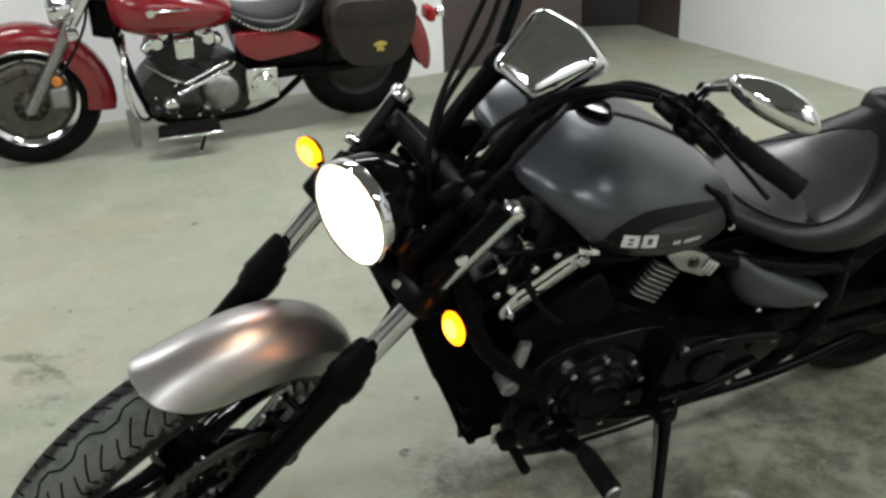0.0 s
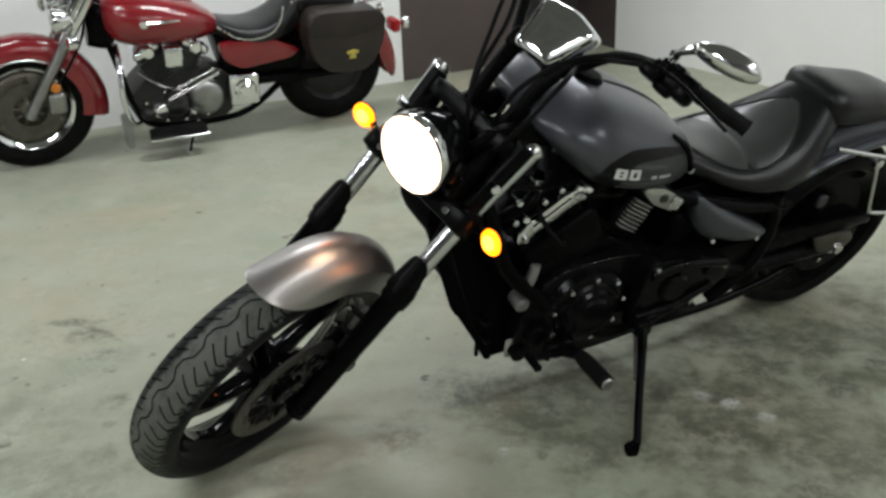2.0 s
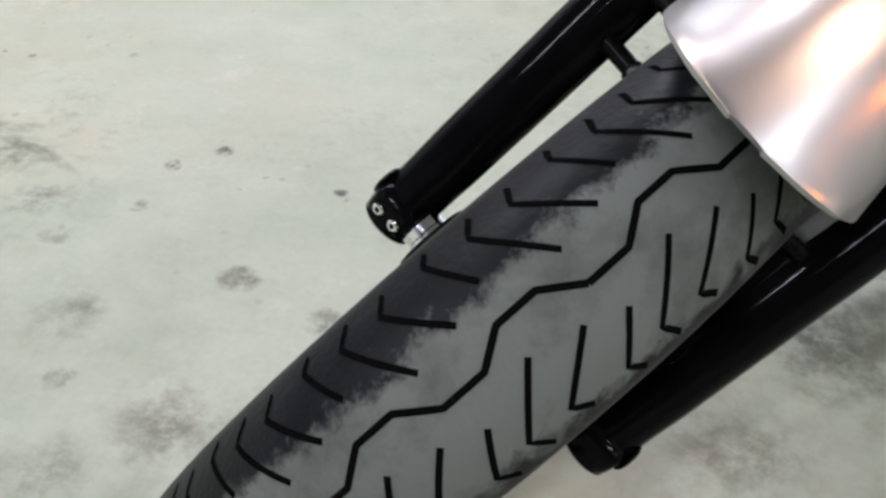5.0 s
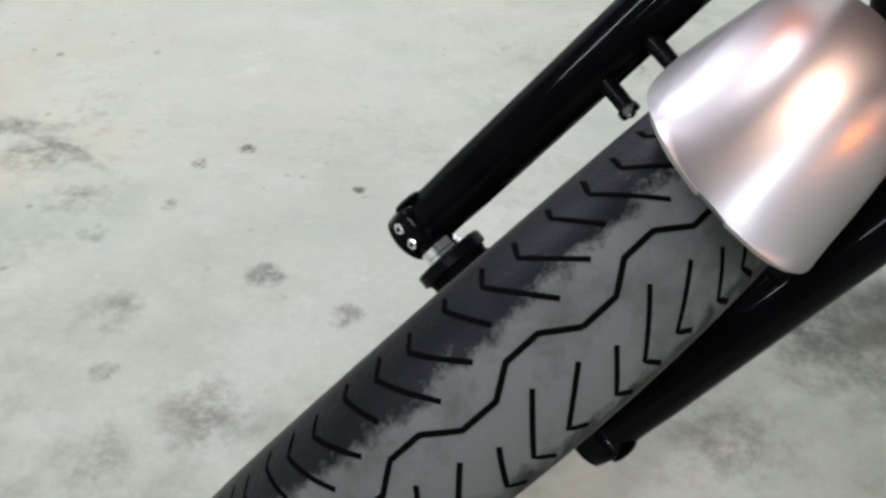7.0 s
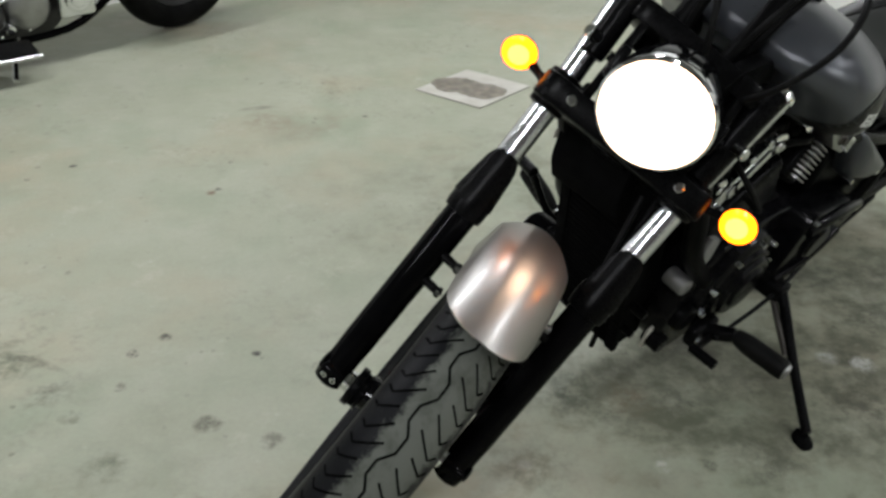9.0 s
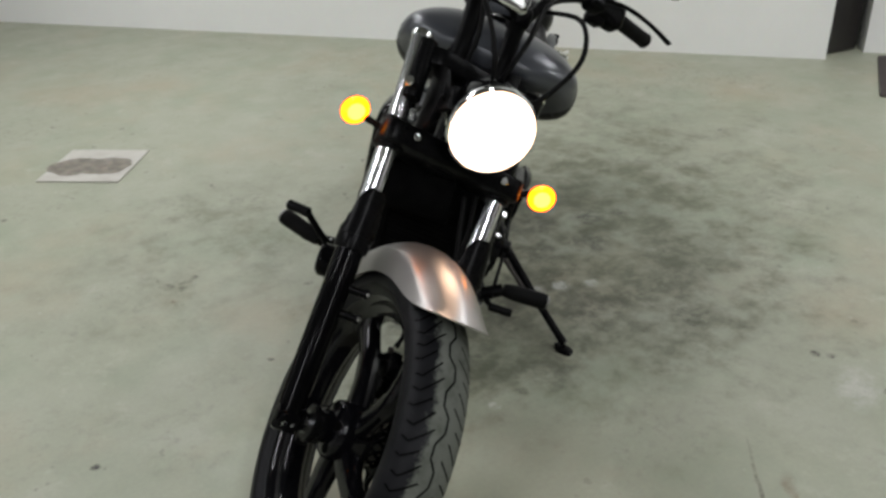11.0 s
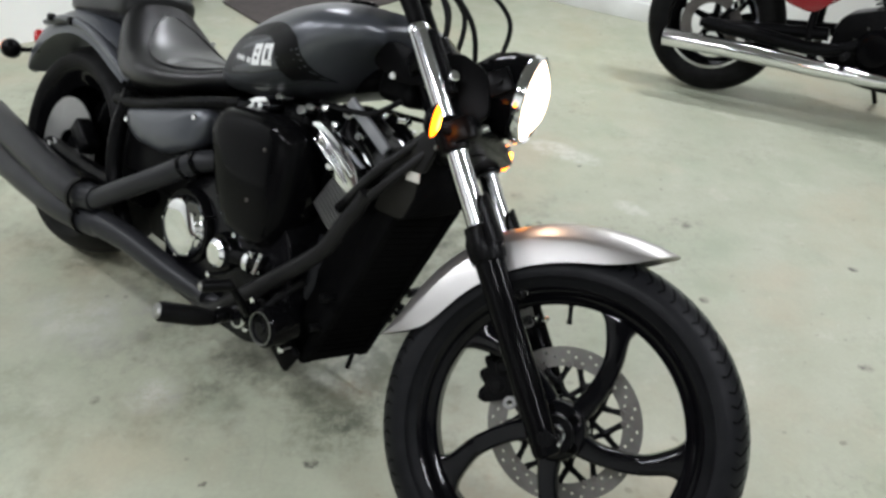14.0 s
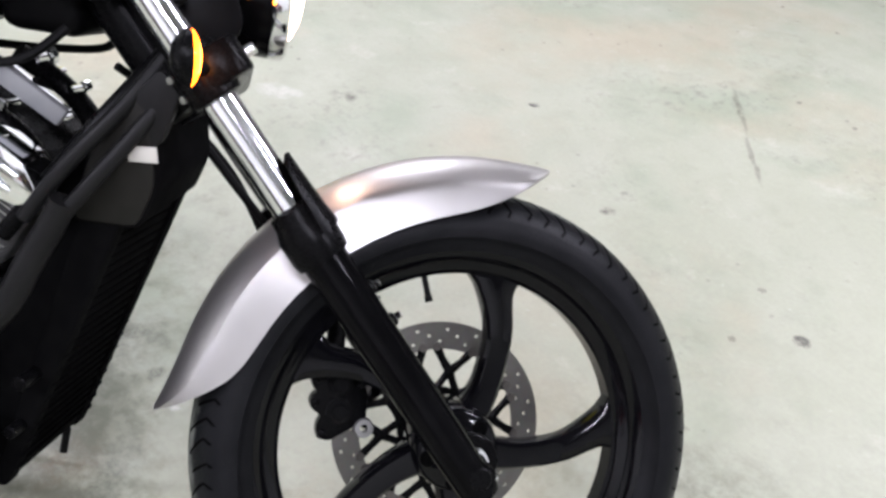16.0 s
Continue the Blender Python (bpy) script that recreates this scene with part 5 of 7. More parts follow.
# chrome bag support on the left
rack = bp("bag_support", tube([(0.215, 0.165, 0.716), (0.05, 0.195, 0.678), (-0.105, 0.2, 0.642)], 0.006, 10, 4), CHROME, label="chrome saddlebag support loop")
bp("support_loop", tube([(0.07, 0.198, 0.668), (0.062, 0.203, 0.63), (0.012, 0.203, 0.5), (0.0, 0.203, 0.482), (-0.03, 0.203, 0.472), (-0.125, 0.203, 0.452), (-0.145, 0.203, 0.462), (-0.14, 0.203, 0.5), (-0.092, 0.203, 0.615), (-0.085, 0.2, 0.645)], 0.0055, 10, 4), CHROME, rack)
for x, z in ((0.065, 0.66), (-0.088, 0.63)):
    bp("support_clamp", joined(block((x, 0.198, z), (0.03, 0.016, 0.022), 0.004), rod((x, 0.13, z), (x, 0.2, z), 0.008, n=10)), CHROME, rack)

# ---- rear wheel ----
def rear_wheel():
    c = V(0, 0, 0.316)
    ax = V(0, 1, 0)
    rim = bp("rear_wheel", lathe([(0.225, -0.09), (0.236, -0.094), (0.236, -0.088), (0.212, -0.075), (0.2, -0.06), (0.196, 0.06), (0.212, 0.075), (0.236, 0.088), (0.236, 0.094), (0.225, 0.09), (0.205, 0.07), (0.188, 0.06), (0.188, -0.06), (0.205, -0.07)], c, ax, 60), GLOSS_BLACK, label="gloss black rear wheel with a wide tyre")
    prof = []
    for k in range(13):
        w = -0.103 + 0.206 * k / 12
        prof.append((0.312 - 0.15 + math.sqrt(0.15 ** 2 - w * w), w))
    side = [(0.262, 0.106), (0.245, 0.1), (0.232, 0.092), (0.226, 0.086)]
    t = bp("tyre", lathe([(r, -w) for r, w in reversed(side)] + prof + side, c, ax, 80), RUBBER, rim, "wide black tyre")
    for k in range(5):
        a = 2 * math.pi * k / 5
        d = V(math.sin(a), 0, math.cos(a))
        e = V(math.sin(a + 0.25), 0, math.cos(a + 0.25))
        bp("spoke", tube([c + d * 0.03, c + d * 0.11, c + e * 0.195], [0.03, 0.022, 0.028], 10, 4), GLOSS_BLACK, rim)
    bp("hub", rod(c + V(0, -0.09, 0), c + V(0, 0.09, 0), 0.05, n=28, bev=0.01), SATIN_BLACK, rim)
    bp("brake_disc", lathe([(0.055, -0.1), (0.149, -0.1), (0.149, -0.105), (0.055, -0.105)], c, ax, 60), DULL_ALLOY, rim, "steel rear brake disc")
    bp("belt_pulley", lathe([(0.05, 0.1), (0.12, 0.1), (0.12, 0.125), (0.05, 0.125)], c, ax, 60), SATIN_BLACK, rim, "black ribbed belt pulley")
    bp("wheel_web", lathe([(0.04, 0.05), (0.12, 0.062), (0.192, 0.058), (0.192, 0.05), (0.12, 0.05), (0.04, 0.042)], c, ax, 48), SATIN_BLACK, rim)
    for k in range(6):
        a = 2 * math.pi * k / 6
        bp("pulley_bolt", rod(c + V(0.08 * math.sin(a), 0.122, 0.08 * math.cos(a)), c + V(0.08 * math.sin(a), 0.133, 0.08 * math.cos(a)), 0.008, n=10, bev=0.002), CHROME, rim)


rear_wheel()
bp("rear_caliper", block((0.115, -0.12, 0.385), (0.1, 0.05, 0.055), 0.012, pose(0, 0, 0, 0, 35, 0), 3), SATIN_BLACK)
for s in (-1, 1):
    bp("swingarm", tube([(0.5, s * 0.13, 0.335), (0.25, s * 0.137, 0.315), (0.0, s * 0.135, 0.316), (-0.05, s * 0.135, 0.316)], [0.034, 0.03, 0.03, 0.024], 12, 4, flat=0.8), SATIN_BLACK)
    bp("axle_nut", joined(rod((0, s * 0.155, 0.316), (0, s * 0.175, 0.316), 0.018, n=6), rod((0, s * 0.15, 0.316), (0, s * 0.157, 0.316), 0.028, n=24)), CHROME)
# added dark plate that closes the see-through gaps ahead of the rear wheel
bp("inner_guard", prism(rounded([(0.66, 0.2), (0.66, 0.52), (0.4, 0.55), (0.35, 0.44), (0.345, 0.28), (0.4, 0.2)], 0.02), -0.04, 0.04, 0.006), MATT_BLACK)
bp("warning_tag", block((1.09, 0.119, 0.2345), (0.026, 0.002, 0.036), 0.0005, pose(0, 0, 0, 0, -12, 0)), PAPER, label="small pale tag beside the radiator")
bp("belt_guard", prism(rounded([(0.62, 0.43), (0.3, 0.43), (-0.1, 0.41), (-0.13, 0.375), (0.1, 0.37), (0.62, 0.35)], 0.03), 0.128, 0.15, 0.006), SATIN_BLACK)
bp("chain_cover_plate", joined(prism(rounded([(0.13, 0.38), (-0.03, 0.375), (-0.06, 0.335), (-0.02, 0.3), (0.08, 0.31)], 0.03), 0.15, 0.165, 0.004)), STEEL, label="dull steel plate beside the rear axle")
bp("lower_rail", tube([(0.62, 0.15, 0.2), (0.45, 0.155, 0.21), (0.3, 0.155, 0.235), (0.15, 0.15, 0.27)], 0.013, 10, 4), SATIN_BLACK)
bp("rear_plug_cover", joined(rod((0.16, 0.145, 0.52), (0.16, 0.16, 0.52), 0.022, n=16, bev=0.004)), PANEL_GREY)

# ---- frame ----
STRIP_GREY = mat("dull_strip_grey", (0.2, 0.205, 0.215), 0.5, 0.3, (0.24, 0.243, 0.25), 30)
rp("frame_tube", tube([(1.262, -0.138, 0.628), (1.25, -0.14, 0.6), (1.222, -0.148, 0.545), (1.185, -0.158, 0.475), (1.09, -0.185, 0.378), (0.99, -0.198, 0.288), (0.9, -0.2, 0.22), (0.8, -0.18, 0.205), (0.5, -0.16, 0.205)], [0.0165, 0.0165, 0.0175, 0.018, 0.0195, 0.0195, 0.0195, 0.0195, 0.0195], 14, 6), DARK_PLASTIC, label="thick matt black frame tube")
rp("coolant_hose", tube([(1.335, -0.04, 0.79), (1.28, -0.09, 0.71), (1.225, -0.105, 0.635), (1.17, -0.12, 0.56)], 0.011, 12, 5), SATIN_BLACK)
bp("frame_tube", tube([(1.27, 0.05, 0.83), (1.25, 0.1, 0.74), (1.215, 0.132, 0.62), (1.17, 0.14, 0.525), (1.06, 0.142, 0.41), (0.93, 0.142, 0.295), (0.84, 0.142, 0.225), (0.72, 0.142, 0.2), (0.5, 0.142, 0.205)], 0.0195, 14, 6), MATT_BLACK, label="thick matt black frame tube")
bp("backbone", tube([(1.26, 0, 0.86), (1.1, 0, 0.825), (0.85, 0, 0.74), (0.6, 0, 0.655), (0.4, 0, 0.6)], 0.03, 14, 5), SATIN_BLACK)
bp("steering_head", rod((1.375, 0, 0.725), (1.235, 0, 0.895), 0.037, n=24, bev=0.004), SATIN_BLACK)
for s in (-1, 1):
    bp("neck_cover", prism(rounded([(1.12, 0.855), (1.2, 0.835), (1.26, 0.84), (1.31, 0.862), (1.25, 0.905), (1.15, 0.91)], 0.025), s * 0.06, s * 0.085, 0.008), MATT_BLACK)
    bp("neck_bolt", rod((1.2, s * 0.084, 0.845), (1.2, s * 0.096, 0.845), 0.009, n=12, bev=0.002), CHROME)
    bp("coil_hose", tube([(1.08, s * 0.05, 0.74), (1.12, s * 0.09, 0.7), (1.17, s * 0.08, 0.66), (1.2, s * 0.06, 0.6)], 0.015, 12, 5), SATIN_BLACK)
    for x, z in ((1.1, 0.71), (1.17, 0.665), (1.06, 0.735)):
        bp("small_bolt", rod((x, s * 0.11, z), (x, s * 0.125, z), 0.008, n=10, bev=0.002), CHROME)

rp("grey_strip", block((1.167, -0.075, 0.738), (0.135, 0.012, 0.026), 0.004, pose(0, 0, 0, 0, 35, 0) @ pose(0, 0, 0, 0, 0, 10)), STRIP_GREY, label="dull grey metal strip beside the neck")
for pts in ([(1.213, -0.14, 0.598), (1.262, -0.13, 0.668), (1.318, -0.1, 0.74), (1.352, -0.07, 0.795)], [(1.243, -0.143, 0.585), (1.291, -0.131, 0.65), (1.341, -0.1, 0.722), (1.373, -0.07, 0.775)]):
    rp("neck_rail", tube(pts, 0.0095, 12, 5), DARK_PLASTIC)
rp("neck_gusset", prism(rounded([(1.285, 0.665), (1.3, 0.72), (1.36, 0.79), (1.385, 0.765), (1.36, 0.7)], 0.012), -0.1, -0.085, 0.004), DARK_PLASTIC, label="flat dark plate at the steering neck")

# ---- radiator ----
SHROUD_OLIVE = mat("dull_olive_plastic", (0.01, 0.0097, 0.008), 0.5, 0, (0.014, 0.0135, 0.0115), 30, spec=0.12)
CORE_BLACK = mat("radiator_core_black", (0.0022, 0.0022, 0.0024), 0.85, 0, (0.004, 0.004, 0.004), 40, spec=0.02)
rad = bp("radiator", prism(rounded([(1.29, 0.71), (1.318, 0.68), (1.308, 0.60), (1.155, 0.175), (1.05, 0.18), (1.07, 0.28), (1.225, 0.62)], 0.02), -0.088, 0.088, 0.008), CORE_BLACK, label="black radiator with horizontal fins")
d = V(0.15, 0, 0.425).normalized()
for k in range(26):
    p = V(1.158, 0, 0.2) + d * (0.015 + 0.43 * k / 26)
    bp("radiator_fin", block(p + V(0.004, 0, 0), (0.012, 0.15, 0.003), 0, pose(0, 0, 0, 0, 18, 0)), GROOVE, rad)
for s in (-1, 1):
    bp("radiator_tank", prism(rounded([(1.322, 0.655), (1.314, 0.6), (1.16, 0.18), (1.14, 0.18), (1.28, 0.66)], 0.008), s * 0.076, s * 0.098, 0.005), CORE_BLACK, rad)
    for k in range(17):
        bp("edge_rib", block(V(1.1625, s * 0.086, 0.2) + d * (0.012 + 0.0235 * k), (0.0165, 0.022, 0.0085), 0.0025, pose(0, 0, 0, 0, 18, 0), seg=1), CORE_BLACK, rad)
    bp("radiator_stud", rod((1.2, s * 0.09, 0.36), (1.2, s * 0.135, 0.36), 0.01, n=12, bev=0.002), SATIN_BLACK, rad)
    bp("radiator_stud", rod((1.18, s * 0.09, 0.28), (1.18, s * 0.125, 0.28), 0.009, n=12, bev=0.002), SATIN_BLACK, rad)
rp("radiator_shroud", prism(rounded([(1.28, 0.71), (1.325, 0.755), (1.35, 0.735), (1.358, 0.646), (1.335, 0.59), (1.245, 0.585)], 0.015), -0.098, 0.055, 0.006), CORE_BLACK, rad)
rp("shroud_plate", prism(rounded([(1.285, 0.712), (1.325, 0.752), (1.347, 0.735), (1.354, 0.648), (1.332, 0.594), (1.25, 0.589)], 0.014), -0.1005, -0.0945, 0.002), SHROUD_OLIVE, rad, "dull olive-grey side plate")
rp("radiator_label", block((1.341, -0.1025, 0.687), (0.036, 0.002, 0.019), 0.0005, pose(0, 0, 0, 0, -6, 0)), PAPER, rad, "small pale sticker")
bp("drain_hose", rod((1.16, 0.05, 0.19), (1.155, 0.05, 0.15), 0.006, n=10), RUBBER, rad)

# ---- engine ----
bp("crankcase", prism(rounded([(0.62, 0.3), (0.68, 0.46), (0.82, 0.5), (1.02, 0.5), (1.1, 0.42), (1.12, 0.26), (1.04, 0.17), (0.8, 0.165), (0.66, 0.2)], 0.05), -0.15, 0.15, 0.018, seg=3), ENGINE_BLACK, label="satin black engine crankcase")


def rear_left_head(c, m):
    """The rear barrel's left flank: a bright head plate with its bolt and end ribs, and a row of short bright fin ends."""
    plate = part("head_plate", prism(rounded([(0.062, 0.272), (0.058, 0.284), (0.014, 0.302), (-0.03, 0.305), (-0.066, 0.298), (-0.074, 0.28), (-0.062, 0.262), (0.009, 0.256)], 0.01), 0.09, 0.138, 0.006, seg=3), HEAD_ALLOY, c, "bright alloy head plate", m=m)
    part("plate_bolt", joined(rod((-0.01, 0.134, 0.282), (-0.01, 0.142, 0.282), 0.013, n=18, bev=0.002), rod((-0.01, 0.14, 0.282), (-0.01, 0.147, 0.282), 0.008, n=6)), STEEL, plate, m=m)
    for x in (-0.04, -0.053, -0.066):
        part("plate_rib", block((x, 0.135, 0.286), (0.009, 0.022, 0.034), 0.003), CHROME, plate, m=m)
    part("fin_housing", block((0.022, 0.085, 0.205), (0.08, 0.06, 0.1), 0.012, seg=3), SATIN_BLACK, c, m=m)
    for k in range(8):
        part("fin_end", prism(rounded([(-0.012, 0.1), (0.055, 0.1), (0.055, 0.13), (-0.012, 0.13)], 0.006, 2), 0.17 + k * 0.0107, 0.1732 + k * 0.0107, 0, "xy"), FIN_END, c, m=m)


HEAD_ALLOY = mat("satin_head_alloy", (0.62, 0.63, 0.61), 0.3, 1, (0.5, 0.51, 0.5), 18, bump=0.08, bump_scale=200)
FIN_END = mat("bare_fin_ends", (0.46, 0.46, 0.45), 0.4, 0.85, (0.34, 0.34, 0.33), 30)


def front_right_head(c, m):
    """The front barrel's right flank: a ridged chrome head plate and a row of bright fin ends beside a dark housing."""
    plate = part("head_plate", prism(rounded([(1.05, 0.712), (1.072, 0.72), (1.104, 0.713), (1.163, 0.688), (1.206, 0.66), (1.224, 0.622), (1.196, 0.602), (1.155, 0.616), (1.115, 0.634), (1.078, 0.676)], 0.01), -0.128, -0.08, 0.007, seg=3), CHROME, c, "ridged chrome head plate")
    for dx, dz in ((0.0, 0.0), (-0.012, -0.02)):
        part("plate_ridge", tube([(1.085 + dx, -0.128, 0.702 + dz), (1.14 + dx, -0.132, 0.678 + dz), (1.2 + dx, -0.127, 0.642 + dz)], [0.005, 0.007, 0.005], 10, 4), CHROME, plate)
    for x, z in ((1.09, 0.688), (1.135, 0.642)):
        part("plate_bolt", rod((x, -0.125, z), (x, -0.138, z), 0.0085, n=14, bev=0.002), CHROME, plate)
    part("fin_housing", block((-0.02, -0.07, 0.185), (0.09, 0.05, 0.14), 0.014, seg=3), SATIN_BLACK, c, m=m)
    for k in range(10):
        part("fin_end", prism(rounded([(0.062, -0.13), (0.14, -0.13), (0.14, -0.04), (0.062, -0.04)], 0.006, 2), 0.182 + k * 0.0102, 0.1842 + k * 0.0102, 0, "xy"), FIN_END, c, m=m)


def cylinder(sign, name):
    """A finned barrel with its head, leaning ahead (1) or back (-1)."""
    base = V(0.925, 0.022, 0.42)
    a = radians(32 * sign)
    m = Matrix.Translation(base) @ pose(0, 0, 0, 0, math.degrees(a), 0)
    c = part("cylinder", block((0, 0, 0.12), (0.13, 0.15, 0.24), 0.02, seg=3), SATIN_BLACK, bike, "black finned " + name + " engine cylinder", m=m)
    low, high = (-0.04, 0.075) if sign > 0 else (-0.118, 0.03)
    for k in range(13):
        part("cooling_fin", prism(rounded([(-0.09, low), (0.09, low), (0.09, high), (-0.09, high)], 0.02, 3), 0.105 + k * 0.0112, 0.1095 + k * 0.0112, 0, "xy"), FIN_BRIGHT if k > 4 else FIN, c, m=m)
    part("cylinder_head", block((0, 0, 0.25), (0.15, 0.17, 0.05), 0.018, seg=3), SATIN_BLACK, c, m=m)
    rk = part("rocker_cover", prism(rounded([(-0.11, -0.09), (0.11, -0.09), (0.11, 0.09), (-0.11, 0.09)], 0.035), 0.265, 0.305, 0.01, "xy", 3), SATIN_BLACK, c, m=m)
    if sign < 0:
        rear_left_head(c, m)
    if sign > 0:
        front_right_head(c, m)
    for s in (1,) if sign > 0 else (-1,):
        part("head_plate", joined(prism(rounded([(-0.105, 0.258), (0.105, 0.258), (0.1, 0.285), (0.055, 0.298), (-0.055, 0.298), (-0.1, 0.285)], 0.014), s * 0.086, s * (0.125 if s < 0 else 0.106), 0.005), block((0, s * (0.126 if s < 0 else 0.107), 0.276), (0.12, 0.012, 0.02), 0.005), rod((-0.08, s * 0.1, 0.274), (-0.08, s * (0.134 if s < 0 else 0.116), 0.274), 0.013, n=16, bev=0.003)), CHROME, c, "chrome head trim plate", m=m)
        for x in (-0.085, 0.085):
            part("head_bolt", rod((x, s * 0.104, 0.27), (x, s * (0.136 if s < 0 else 0.118), 0.27), 0.007, n=10, bev=0.001), CHROME, c, m=m)
    if sign > 0:
        part("spark_lead", tube([(0.0, 0.1, 0.2), (0.02, 0.15, 0.22), (0.03, 0.13, 0.3), (0.0, 0.05, 0.33)], 0.006, 8, 5), RUBBER, c, m=m)


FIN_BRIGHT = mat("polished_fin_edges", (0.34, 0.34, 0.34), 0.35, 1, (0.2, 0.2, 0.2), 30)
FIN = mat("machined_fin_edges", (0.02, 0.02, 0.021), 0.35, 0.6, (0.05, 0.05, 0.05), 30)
cylinder(1, "front")
bp("cylinder_cover", block((1.005, 0.115, 0.555), (0.21, 0.03, 0.14), 0.02, pose(0, 0, 0, 0, 32, 0), 3), SATIN_BLACK)
cylinder(-1, "rear")
bp("cylinder_cover", block((0.865, 0.1, 0.475), (0.18, 0.03, 0.12), 0.02, pose(0, 0, 0, 0, -32, 0), 3), SATIN_BLACK)

# right side: air cleaner, covers
AIR = rounded([(0.768, 0.63), (0.796, 0.676), (0.87, 0.692), (0.97, 0.704), (1.035, 0.703), (1.07, 0.676), (1.078, 0.61), (1.074, 0.53), (1.06, 0.465), (1.02, 0.412), (0.945, 0.396), (0.862, 0.412), (0.808, 0.5)], 0.045, 5)
loops = []
for y, k in ((-0.08, 0.88), (-0.11, 0.95), (-0.135, 0.99), (-0.15, 1.0), (-0.163, 0.99), (-0.174, 0.965), (-0.184, 0.92), (-0.192, 0.85), (-0.197, 0.72), (-0.199, 0.5), (-0.2, 0.25)):
    loops.append([V(0.945 + (x - 0.945) * k, y, 0.565 + (z - 0.565) * k) for x, z in AIR])
air = rp("air_cleaner", rings(loops), GLOSS_BLACK, label="large gloss black air cleaner cover", angle=60)
for x, z in ((0.968, 0.513), (1.004, 0.637)):
    rp("cover_screw", rod((x, -0.19, z), (x, -0.203, z), 0.0045, n=12, bev=0.001), STEEL, air)
clutch = rp("clutch_cover", lathe([(0.0, 0.0), (0.1, 0.0), (0.098, 0.03), (0.09, 0.045), (0.08, 0.045), (0.0, 0.045)], (0.724, -0.135, 0.357), (0, -1, 0), 48, closed=False), GLOSS_BLACK, label="round clutch cover with a chrome cap")
rp("clutch_cap", lathe([(0.0, 0.0705), (0.04, 0.07), (0.064, 0.069), (0.069, 0.066), (0.072, 0.058), (0.078, 0.05), (0.079, 0.04), (0.0, 0.04)], (0.724, -0.135, 0.357), (0, -1, 0), 48, closed=False), CHROME, clutch, "polished chrome cap")
for k in range(8):
    a = 2 * math.pi * k / 8
    rp("cap_screw", rod((0.724 + 0.068 * math.cos(a), -0.187, 0.357 + 0.068 * math.sin(a)), (0.724 + 0.068 * math.cos(a), -0.2015, 0.357 + 0.068 * math.sin(a)), 0.006, n=10, bev=0.001), CHROME, clutch)
pump = rp("water_pump", joined(lathe([(0.0, 0.0), (0.05, 0.0), (0.05, 0.03), (0.043, 0.045), (0.0, 0.045)], (0.877, -0.135, 0.35), (0, -1, 0), 36, closed=False), rod((0.9, -0.165, 0.352), (1.03, -0.16, 0.376), 0.024, n=20, bev=0.004)), GLOSS_BLACK, label="water pump housing with chrome caps")
rp("pump_cap", lathe([(0.0, 0.068), (0.025, 0.067), (0.033, 0.06), (0.035, 0.045), (0.0, 0.045)], (0.877, -0.135, 0.35), (0, -1, 0), 30, closed=False), CHROME, pump, "chrome cap")
rp("hose_clamp", lathe([(0.025, 0.0), (0.03, 0.0), (0.03, 0.01), (0.025, 0.01)], (1.018, -0.1605, 0.3738), (0.13, 0.005, 0.024), 24), CHROME, pump)
rp("clamp_screw", rod((1.024, -0.196, 0.36), (1.03, -0.19, 0.398), 0.005, n=10, bev=0.001), CHROME, pump)
rp("hose_clamp", lathe([(0.023, 0.0), (0.027, 0.0), (0.027, 0.016), (0.023, 0.016)], (0.965, -0.162, 0.361), (0.11, 0.005, 0.015), 24), CHROME, pump)
horn = rp("horn", joined(lathe([(0.0, 0.0), (0.041, 0.0), (0.043, 0.006), (0.043, 0.07), (0.036, 0.078), (0.034, 0.07), (0.0, 0.07)], (1.131, -0.165, 0.2855), (0, -1, 0), 36, closed=False)), GLOSS_BLACK, label="round black horn with a thin chrome ring")
rp("horn_ring", lathe([(0.034, 0.0), (0.0362, 0.0), (0.0362, 0.006), (0.034, 0.006)], (1.131, -0.238, 0.2855), (0, -1, 0), 36), CAST, horn)
rp("small_cover", joined(lathe([(0.0, 0.0), (0.024, 0.0), (0.024, 0.05), (0.016, 0.058), (0.0, 0.058)], (1.05, -0.185, 0.275), (0, -1, 0), 30, closed=False)), ENGINE_BLACK)
rp("small_cover_edge", lathe([(0.019, 0.0), (0.0235, 0.0), (0.0235, 0.006), (0.019, 0.006)], (1.05, -0.239, 0.275), (0, -1, 0), 30), CHROME)
rp("lower_case_plate", block((1.1, -0.145, 0.21), (0.1, 0.02, 0.07), 0.01, pose(0, 0, 0, 0, 30, 0), 3), MATT_BLACK)
# left side: alternator cover, gear cover
alt = bp("alternator_cover", lathe([(0.0, 0.055), (0.05, 0.054), (0.055, 0.048), (0.072, 0.047), (0.078, 0.038), (0.088, 0.036), (0.094, 0.028), (0.104, 0.028), (0.118, 0.02), (0.125, 0.0), (0.0, 0.0)], (0.93, 0.148, 0.36), (0, 1, 0), 48, closed=False), ENGINE_BLACK, label="round satin black alternator cover")
for k in range(9):
    a = 2 * math.pi * k / 9 + 0.2
    bp("cover_bolt", rod((0.93 + 0.108 * math.cos(a), 0.17, 0.36 + 0.108 * math.sin(a)), (0.93 + 0.108 * math.cos(a), 0.184, 0.36 + 0.108 * math.sin(a)), 0.0065, n=10, bev=0.001), CHROME, alt)
